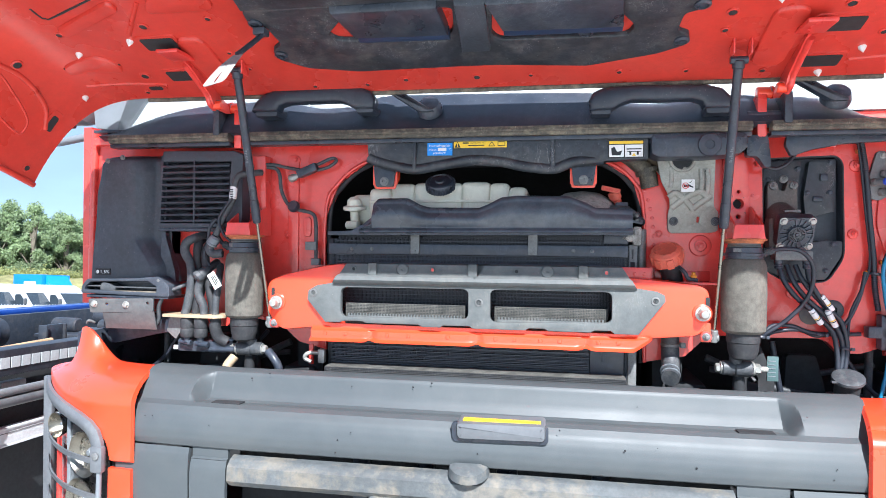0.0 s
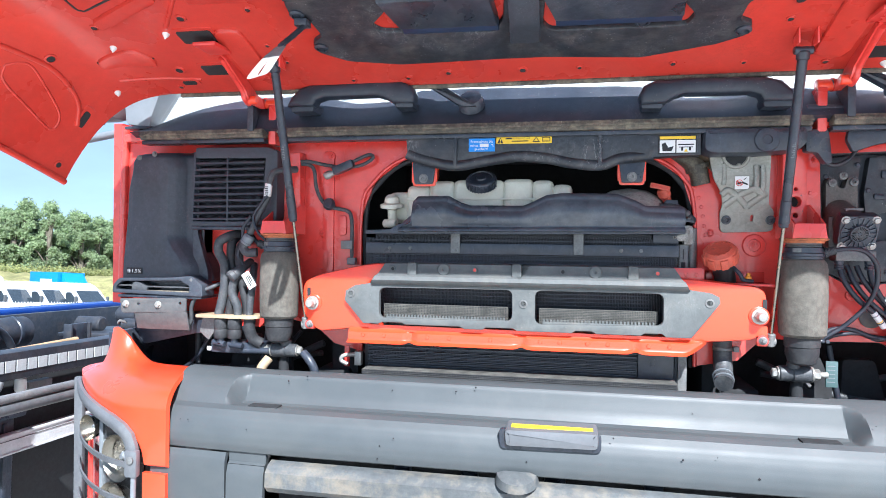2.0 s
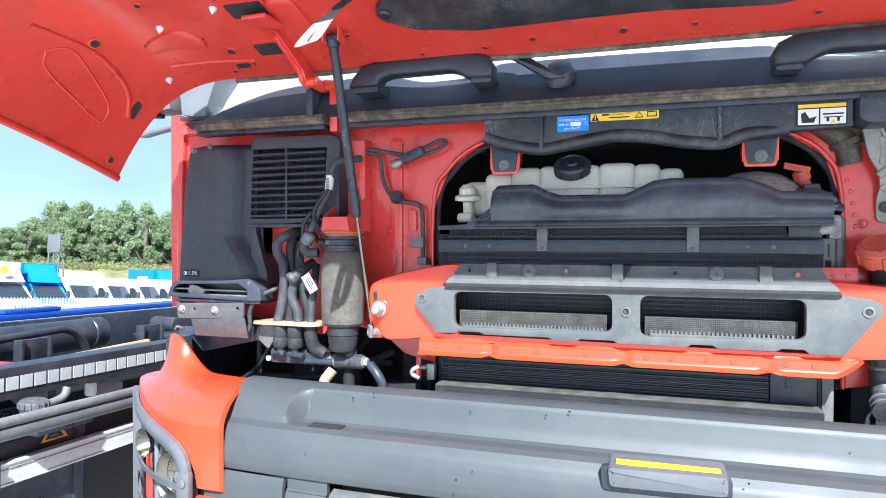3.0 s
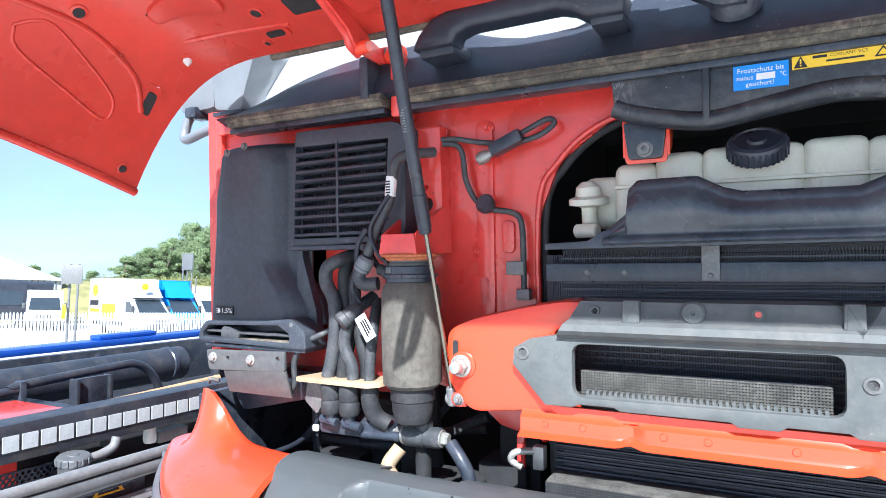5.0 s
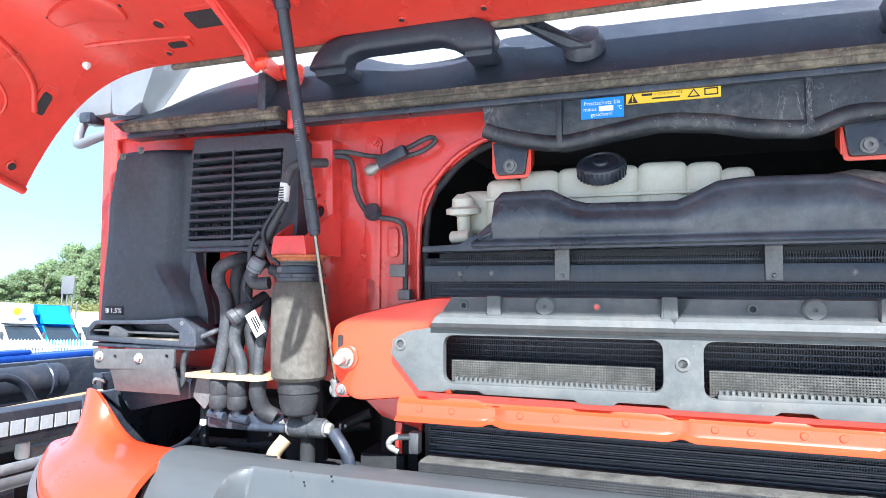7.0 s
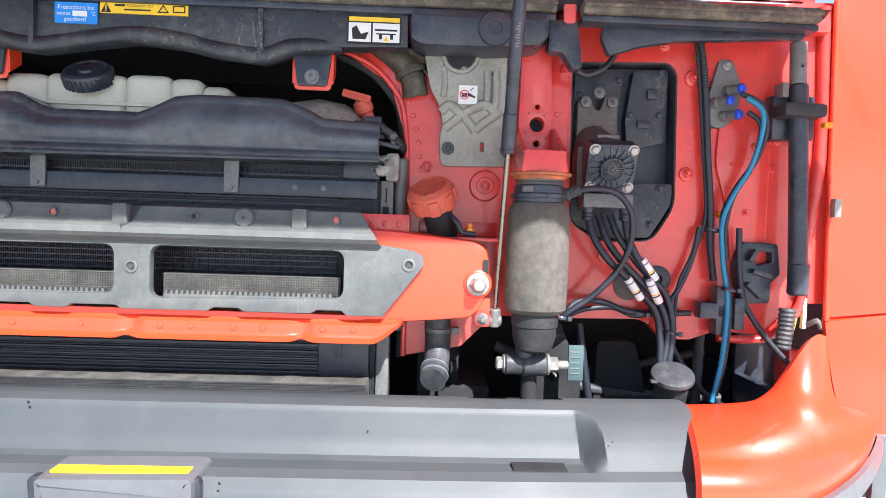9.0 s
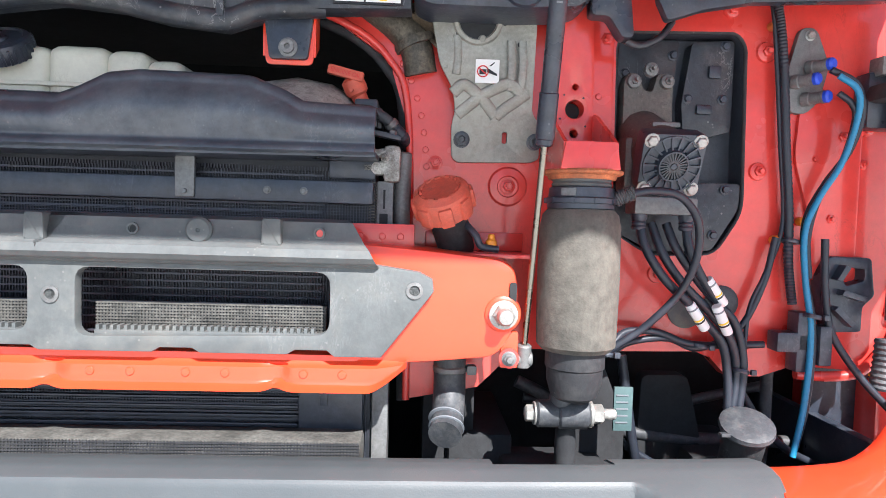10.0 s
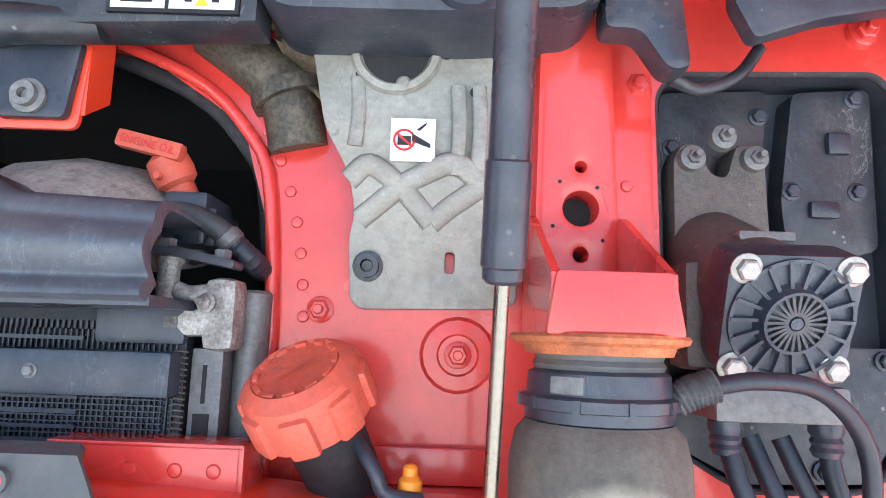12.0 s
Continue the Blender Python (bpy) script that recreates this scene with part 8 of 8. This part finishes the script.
part("mesh_panel", B((plate, [(-0.26, 1.10), (0.056, 1.13), (0.056, 1.166), (-0.26, 1.166)], 0.0, 0.004, [circle(-0.245 + 0.0165 * i + (0.00825 if j % 2 else 0), 1.124 + 0.0105 * j, 0.0058, 6) for i in range(18) for j in range(4) if 1.124 + 0.0105 * j > 1.105 + 0.095 * (-0.245 + 0.0165 * i + 0.26) + 0.006 and 1.124 + 0.0105 * j < 1.158], 0, Matrix(((0, -1, 0, -1.946), (1, 0, 0, 0), (0, 0, 1, 0), (0, 0, 0, 1))))), BLACK, near, "perforated black step edge")
part("red_panel", B((box, -2.055, -2.03, -2.2, -0.04, 1.08, 1.225, 0.006)), RED, near, "red panel under the tape rail")
part("panel_post", B((box, -2.0, -1.93, -0.315, -0.275, 1.05, 1.20, 0.006)), MUDDY, near)
part("valve_knob", B((rod, (-2.3, 1.35, 1.30), (-2.15, 1.36, 1.30), 0.035)), DARKSTEEL, near)
part("bracket_leaf", B((plate, round_poly([(-0.272, 1.178), (-0.230, 1.178), (-0.230, 1.276), (-0.272, 1.276)], 0.012), 0.0, 0.008, (), 0.002, Matrix(((0, -1, 0, -1.885), (1, 0, 0, 0), (0, 0, 1, 0), (0, 0, 0, 1))))), MUDDY, near)
part("leaf_bolt", B((rod, (-1.89, -0.25, 1.15), (-1.89, -0.25, 1.18), 0.005)), WHITE, near)
part("vice_body", B((rod, (-2.5, 1.25, 1.31), (-2.35, 1.25, 1.31), 0.04)), DARKSTEEL, near)
part("vice_plate", B((box, -2.5, -2.15, 1.1, 1.5, 1.255, 1.275, 0.01)), DARKSTEEL, near)
part("red_cover", B((box, -2.3, -2.02, -2.2, 0.10, 1.27, 1.295, 0.008)), RED, near, "red cover plate")
tyre = [(0.35, -0.15), (0.48, -0.145), (0.515, -0.10), (0.52, 0.0), (0.515, 0.10), (0.48, 0.145), (0.35, 0.15)]
for y in (-1.9, 2.9):
    part("tyre", B((lathe, tyre, (-2.75, y, 0.52), (1, 0, 0), 40)), RUBBER, near)

# ---- the far side of the yard ----
EYE0 = Vector((-0.05, -1.2, 1.6))
FLAT = Matrix()


def far(az, dist, z=-0.8):
    """A spot on the yard by its bearing from the cab's front (degrees, left negative) and distance."""
    return Vector((EYE0.x + dist * math.sin(radians(az)), EYE0.y + dist * math.cos(radians(az)), z))


WHITEPAINT = surface("white_van_paint", (0.50, 0.51, 0.53), 0.3, vary=0.03, scale=1, bump=0.0, coat=0.3)
VANBLUE = surface("blue_van_paint", (0.02, 0.22, 0.62), 0.35, vary=0.05, scale=1, bump=0.0, coat=0.3)
BLUEBOX = surface("blue_box_paint", (0.015, 0.18, 0.55), 0.4, vary=0.05, scale=1, bump=0.0)
VANYELLOW = surface("yellow_panel_paint", (0.85, 0.52, 0.01), 0.4, vary=0.05, scale=1, bump=0.0)
DARKGLASS = surface("dark_vehicle_glass", (0.03, 0.04, 0.05), 0.08, vary=0.1, scale=2, bump=0.0, coat=0.5)
BLACKCAB = surface("black_cab_paint", (0.02, 0.022, 0.03), 0.3, vary=0.1, scale=1, bump=0.0, coat=0.4)
GREYTRIM = surface("grey_bumper_plastic", (0.08, 0.085, 0.09), 0.6, vary=0.1, scale=3, bump=0.02)


def side_plate(pts, x0, x1, bev=0.05):
    """A side profile in y and z, as wide as x0 to x1."""
    return (plate, pts, x0, x1, (), bev, Matrix(((0, 1, 0, 0), (1, 0, 0, 0), (0, 0, 1, 0), (0, 0, 0, 1))))


def van(at, turn, paint, label, box_paint=None, tall=2.5, length=5.6):
    """A delivery van, its nose at local -y, with a box body if a box paint is given."""
    root = thing("delivery_van" if not box_paint else "box_truck", (0, 0, 0), label, "van" if not box_paint else "truck", frame_m=Matrix.Translation(at) @ pose(0, 0, 0, 0, 0, turn))
    w = 0.98
    nose = [(-0.1, 0.45), (-0.12, 0.95), (0.05, 1.12), (0.75, 1.25), (1.55, 2.02), (1.85, tall - 0.28), (2.1, tall - 0.15)]
    if box_paint:
        body = nose[:6] + [(2.2, tall - 0.28), (2.2, 0.45)]
    else:
        body = nose + [(2.5, tall), (length, tall), (length + 0.05, 0.45)]
    part("body", B(side_plate(body, -w, w, 0.06)), paint, root)
    part("windscreen", B((sheet, lambda u, v: Vector(((-0.84 + 1.68 * u) * (1 - 0.1 * v), 0.80 + 0.76 * v - 0.055, 1.30 + 0.72 * v)), 4, 4, (0, 0.02, 0))), DARKGLASS, root)
    for s in (-1, 1):
        x = s * (w + 0.004)
        part("side_window", B(side_plate(round_poly([(1.0, 1.30), (1.62, 1.92), (2.05, 1.92), (2.05, 1.30)], 0.08), min(x, x - s * 0.01), max(x, x - s * 0.01), 0)), DARKGLASS, root)
        part("headlamp", B((box, s * 0.62, s * 0.94, -0.13, 0.1, 0.88, 1.04, 0.04)), LIGHTGREY, root)
        part("mirror", B((box, s * 1.02, s * 1.2, 1.0, 1.1, 1.35, 1.7, 0.04)), GREYTRIM, root)
        for y in (0.75, (4.3 if not box_paint else 4.6)):
            part("tyre", B((lathe, [(0.2, -0.1), (0.33, -0.1), (0.35, -0.05), (0.35, 0.05), (0.33, 0.1), (0.2, 0.1)], (s * 0.86, y, 0.35), (1, 0, 0), 24)), RUBBER, root)
    part("bumper", B((box, -0.98, 0.98, -0.2, 0.1, 0.35, 0.72, 0.06)), GREYTRIM, root)
    part("grille", B((box, -0.5, 0.5, -0.14, -0.05, 0.78, 1.0, 0.03)), GREYTRIM, root)
    if box_paint:
        part("box_body", B((box, -1.12, 1.12, 2.25, length + 1.1, 0.75, 3.25, 0.05)), box_paint, root)
        part("roof_deflector", B(side_plate([(1.3, tall - 0.3), (2.2, tall - 0.3), (2.2, 3.2)], -0.85, 0.85, 0.05)), paint, root)
        part("underframe", B((box, -0.9, 0.9, 2.0, length + 1.0, 0.5, 0.75, 0.02)), GREYTRIM, root)
    return root


truck = van(far(-51.3, 40), 82, WHITEPAINT, "white box truck with yellow panels behind the fence", WHITEPAINT, 2.45, 5.0)
for s in (-1,):
    x0, x1 = -1.128, -1.12
    part("yellow_panel", B(side_plate([(2.9, 0.95), (4.5, 0.95), (4.5, 1.75), (2.9, 1.75)], x0, x1, 0)), VANYELLOW, truck)
    part("yellow_disc", B(side_plate(circle(5.35, 2.55, 0.36, 24), x0, x1, 0)), VANYELLOW, truck)
    part("print_bar", B(side_plate([(4.9, 1.65), (5.9, 1.65), (5.9, 1.95), (4.9, 1.95)], x0, x1, 0)), INK, truck)
    part("yellow_bar", B(side_plate([(4.75, 1.25), (5.9, 1.25), (5.9, 1.45), (4.75, 1.45)], x0, x1, 0)), VANYELLOW, truck)
part("yellow_disc", B((plate, circle(-0.3, 2.78, 0.2, 20), 1.24, 1.3)), VANYELLOW, truck)
bt = van(far(-48.9, 42), 80, VANBLUE, "blue box truck behind the fence", BLUEBOX, 2.45, 4.0)
part("white_mark", B(side_plate([(2.8, 2.3), (4.6, 2.3), (4.6, 2.65), (2.8, 2.65)], -1.128, -1.12, 0)), WHITEPAINT, bt)
for az, d, turn, paint in ((-46.4, 43, 80, WHITEPAINT), (-43.7, 43, 80, WHITEPAINT), (-41.4, 43, 80, WHITEPAINT), (-39.1, 43, 80, WHITEPAINT), (-59.4, 46, 60, WHITEPAINT)):
    van(far(az, d), turn, paint, "white delivery van parked behind the fence")
bt2 = van(far(-39.9, 52), 80, VANBLUE, "blue box truck behind the vans", BLUEBOX, 2.45, 4.0)
part("white_mark", B(side_plate([(2.8, 2.3), (4.0, 2.3), (4.0, 2.75), (2.8, 2.75)], -1.128, -1.12, 0)), WHITEPAINT, bt2)
van(far(-45.6, 52), 80, WHITEPAINT, "white high-roofed van behind the others", None, 3.0, 6.5)
for az, d in ((-62.0, 50), (-60.2, 54)):
    r = thing("tractor_unit", (0, 0, 0), "dark parked truck cab at the yard's edge", "truck", frame_m=Matrix.Translation(far(az, d)) @ pose(0, 0, 0, 0, 0, 60))
    part("cab_body", B(side_plate([(0, 0.5), (-0.05, 1.4), (0.15, 2.9), (0.5, 3.1), (2.1, 3.1), (2.1, 0.6)], -1.2, 1.2, 0.08)), BLACKCAB, r)
    part("windscreen", B((sheet, lambda u, v: Vector((-1.05 + 2.1 * u, -0.08 + 0.16 * v, 1.5 + 0.9 * v)), 2, 2, (0, 0.02, 0))), DARKGLASS, r)
    part("side_window", B(side_plate([(0.4, 1.6), (1.3, 1.6), (1.3, 2.3), (0.45, 2.3)], -1.215, -1.2, 0)), DARKGLASS, r)
    for y in (0.9, 3.6):
        part("tyre", B((lathe, [(0.3, -0.15), (0.48, -0.15), (0.5, -0.1), (0.5, 0.1), (0.48, 0.15), (0.3, 0.15)], (-1.0, y, 0.5), (1, 0, 0), 28)), RUBBER, r)
    part("frame", B((box, -0.5, 0.5, 2.0, 5.0, 0.7, 1.0, 0.02)), BLACKCAB, r)

# white palisade fence
fence = thing("palisade_fence", (0, 0, 0), "white steel palisade fence along the yard", "fence", frame_m=FLAT)
a, b = far(-64, 33.5), far(-34, 39.5)
n = 150
d = (b - a) / n
yaw = math.atan2(d.y, d.x)
turn = Matrix.Rotation(yaw, 4, "Z")
me = mesh_of("picket", B((plate, [(-0.042, 0), (0.042, 0), (0.042, 1.42), (0.0, 1.52), (-0.042, 1.42)], -0.012, 0.012)), WHITEPAINT)
for i in range(n):
    o = new("picket", me)
    o.parent = fence
    o.matrix_basis = Matrix.Translation(a + d * i) @ turn
for z in (0.35, 1.15):
    o = new("rail", mesh_of("rail", B((box, 0, (b - a).length, 0.014, 0.05, z - 0.03, z + 0.03, 0.004)), WHITEPAINT))
    o.parent = fence
    o.matrix_basis = Matrix.Translation(a) @ turn

# sign on two posts, light stack, white hall
sign = thing("road_sign", far(-57.6, 31), "grey road sign seen from behind on a post", "sign", frame_m=FLAT)
p = far(-57.6, 31)
part("post", B((rod, p + Vector((-0.25, 0, 0)), p + Vector((-0.25, 0, 3.6)), 0.05), ), DULLSTEEL, sign)
part("post", B((rod, p + Vector((0.15, 0.1, 0)), p + Vector((0.15, 0.1, 3.6)), 0.05), ), DULLSTEEL, sign)
part("board", B((box, -0.45, 0.35, -0.08, -0.04, 2.75, 3.55, 0.02, Matrix.Translation(p) @ pose(0, 0, 0, 0, 0, 40))), DULLSTEEL, sign)
part("yellow_mark", B((box, -0.36, -0.2, -0.09, -0.05, 1.3, 1.9, 0.02, Matrix.Translation(p) @ pose(0, 0, 0, 0, 0, 40))), VANYELLOW, sign)
rack = thing("ladder_rack", far(-49.8, 46), "grey steel frame standing behind the vans", "frame", frame_m=FLAT)
p = far(-49.8, 46)
for k in range(4):
    part("upright", B((rod, p + Vector((0.3 * k, 0.1 * k, 0)), p + Vector((0.3 * k, 0.1 * k, 5.0 - 0.5 * k)), 0.05)), DULLSTEEL, rack)
part("board", B((box, -0.1, 0.9, -0.05, 0.05, 4.0, 5.1, 0.02, Matrix.Translation(p))), DULLSTEEL, rack)
hall = thing("storage_hall", far(-66, 62), "white tent hall with grey walls", "hall", frame_m=FLAT)
h = Matrix.Translation(far(-66, 62)) @ pose(0, 0, 0, 0, 0, 66)
part("wall", B((box, -8.2, 8.2, 0, 25, 0, 3.4, 0.05, h)), surface("ribbed_grey_wall", (0.45, 0.47, 0.5), 0.6, vary=0.08, scale=2, bump=0.05), hall)
part("roof", B((plate, [(-8.6, 3.3), (8.6, 3.3), (0.0, 6.6)], -0.3, 25, (), 0.05, h)), WHITEPAINT, hall)
for i in range(40):
    part("wall_rib", B((box, -8.2 + 0.42 * i, -8.1 + 0.42 * i, -0.06, 0.02, 0, 3.3, 0.01, h)), LIGHTGREY, hall)

# grass bank and trees behind the vans
GRASS = surface("dry_grass", (0.24, 0.22, 0.09), 0.9, vary=0.35, scale=0.8, grain=8, bump=0.3, dust=(0.12, 0.15, 0.04), dusty=0.7)
def leaf_light(m):
    """Lets sunlight through the leaves."""
    nt = m.node_tree
    b, out = nt.nodes["Principled BSDF"], nt.nodes["Material Output"]
    thin, both = nt.nodes.new("ShaderNodeBsdfTranslucent"), nt.nodes.new("ShaderNodeMixShader")
    both.inputs[0].default_value = 0.5
    nt.links.new(b.inputs["Base Color"].links[0].from_socket, thin.inputs[0])
    nt.links.new(b.outputs[0], both.inputs[1])
    nt.links.new(thin.outputs[0], both.inputs[2])
    nt.links.new(both.outputs[0], out.inputs[0])
    return m


LEAF = surface("poplar_leaves", (0.30, 0.38, 0.21), 0.8, vary=0.35, scale=0.35, grain=3, bump=0.1, dust=(0.40, 0.46, 0.29), dusty=0.6)
BARK = surface("tree_bark", (0.14, 0.12, 0.09), 0.9, vary=0.3, scale=2, bump=0.3)
bm = bmesh.new()
prev = None
rng = random.Random(3)
for i in range(61):
    az = -66 + 0.6 * i
    q = [far(az, 58, -0.82), far(az, 62, 1.7 + rng.uniform(-0.1, 0.1)), far(az, 66, 2.5 + rng.uniform(-0.12, 0.12)), far(az, 90, 2.5)]
    row = [bm.verts.new(v) for v in q]
    if prev:
        for k in range(3):
            bm.faces.new((prev[k], row[k], row[k + 1], prev[k + 1]))
    prev = row
solid("grass_bank", bm, GRASS, "dry yellow-green grass bank behind the vans", "grass bank", kind="stuff", frame_m=FLAT)


def tree_meshes(seed, height, wide):
    """A trunk with limbs, and a crown of some thousands of small leaf clumps in uneven masses with gaps."""
    rng = random.Random(seed)
    tb = bmesh.new()
    tube(tb, [(0, 0, 0), (0.1, 0.05, height * 0.3), (0.0, 0.1, height * 0.6), (0.1, 0, height * 0.85)], 0.28, 8, 4)
    lumps = []
    for k in range(64):
        z = height * rng.uniform(0.06, 0.97)
        prof = math.sin(math.pi * min(1.0, (z / height) * 0.9 + 0.12)) ** 0.7
        r = wide * prof * rng.uniform(0.2, 0.95)
        a = rng.uniform(0, 2 * math.pi)
        c = Vector((r * math.cos(a), r * math.sin(a), z))
        lumps.append((c, wide * rng.uniform(0.16, 0.34)))
        if k < 9:
            tube(tb, [(0, 0, z * 0.55), tuple(c * 0.5 + Vector((0, 0, z * 0.32))), tuple(c)], 0.07, 5, 3)
    cb = bmesh.new()
    for c, r in lumps:
        for i in range(260):
            v = Vector((rng.gauss(0, 1), rng.gauss(0, 1), rng.gauss(0, 1))).normalized() * r * rng.uniform(0.35, 1.25)
            p, s = c + Vector((v.x, v.y, v.z * 0.85)), rng.uniform(0.05, 0.12)
            q = Euler((rng.uniform(0, 6.3), rng.uniform(0, 6.3), rng.uniform(0, 6.3))).to_matrix()
            vs = [cb.verts.new(p + q @ Vector(w) * s) for w in ((-1, -0.6, 0), (0.9, -0.7, 0.2), (1, 0.6, -0.1), (-0.2, 1, 0.25))]
            cb.faces.new(vs)
    return mesh_of("trunk", tb, BARK), mesh_of("crown", cb, LEAF)


leaf_light(LEAF)
kinds = [tree_meshes(11, 10.2, 2.1), tree_meshes(12, 9.2, 2.0), tree_meshes(13, 10.6, 2.2)]
rng = random.Random(21)
for i in range(40):
    az = -54.0 + 0.55 * i
    dist = 88 + rng.uniform(-5, 6)
    rise = min(1.0, 0.55 + 0.05 * i)
    root = new("poplar_tree")
    root.matrix_basis = Matrix.Translation(far(az, dist, 0.6)) @ Matrix.Rotation(rng.uniform(0, 6.3), 4, "Z") @ Matrix.Diagonal((1, 1, rng.uniform(0.85, 1.0) * rise, 1))
    tagged(root, "green broadleaf tree behind the grass bank", "tree", "trees behind the yard")
    for name, me in zip(("trunk", "crown"), kinds[i % 3]):
        o = new(name, me)
        o.parent = root
for i in range(14):
    az = -72 + 1.3 * i
    root = new("poplar_tree")
    root.matrix_basis = Matrix.Translation(far(az, 130 + rng.uniform(-8, 8), 0.0)) @ Matrix.Rotation(rng.uniform(0, 6.3), 4, "Z") @ Matrix.Diagonal((1.1, 1.1, rng.uniform(0.45, 0.6), 1))
    tagged(root, "low green tree far behind the yard", "tree", "far trees")
    for name, me in zip(("trunk", "crown"), kinds[i % 3]):
        o = new(name, me)
        o.parent = root

# low scrub along the top of the bank
rng = random.Random(8)
bm = bmesh.new()
for k in range(190):
    c = far(rng.uniform(-56, -34), rng.uniform(66, 74), rng.uniform(2.45, 2.75))
    r = rng.uniform(0.25, 0.6)
    for i in range(60):
        p = c + Vector((rng.gauss(0, r), rng.gauss(0, r), abs(rng.gauss(0, 0.55 * r))))
        q = Euler((rng.uniform(0, 6.3), rng.uniform(0, 6.3), rng.uniform(0, 6.3))).to_matrix()
        bm.faces.new([bm.verts.new(p + q @ Vector(w) * rng.uniform(0.05, 0.11)) for w in ((-1, -0.5, 0), (0.9, -0.6, 0.2), (0.8, 0.7, -0.1), (-0.3, 0.9, 0.2))])
SCRUB = leaf_light(surface("scrub_leaves", (0.30, 0.32, 0.13), 0.85, vary=0.45, scale=0.4, grain=4, bump=0.1, dust=(0.42, 0.36, 0.16), dusty=0.6))
solid("scrub", bm, SCRUB, "yellow-green scrub along the grass bank", "scrub", kind="stuff", frame_m=FLAT)
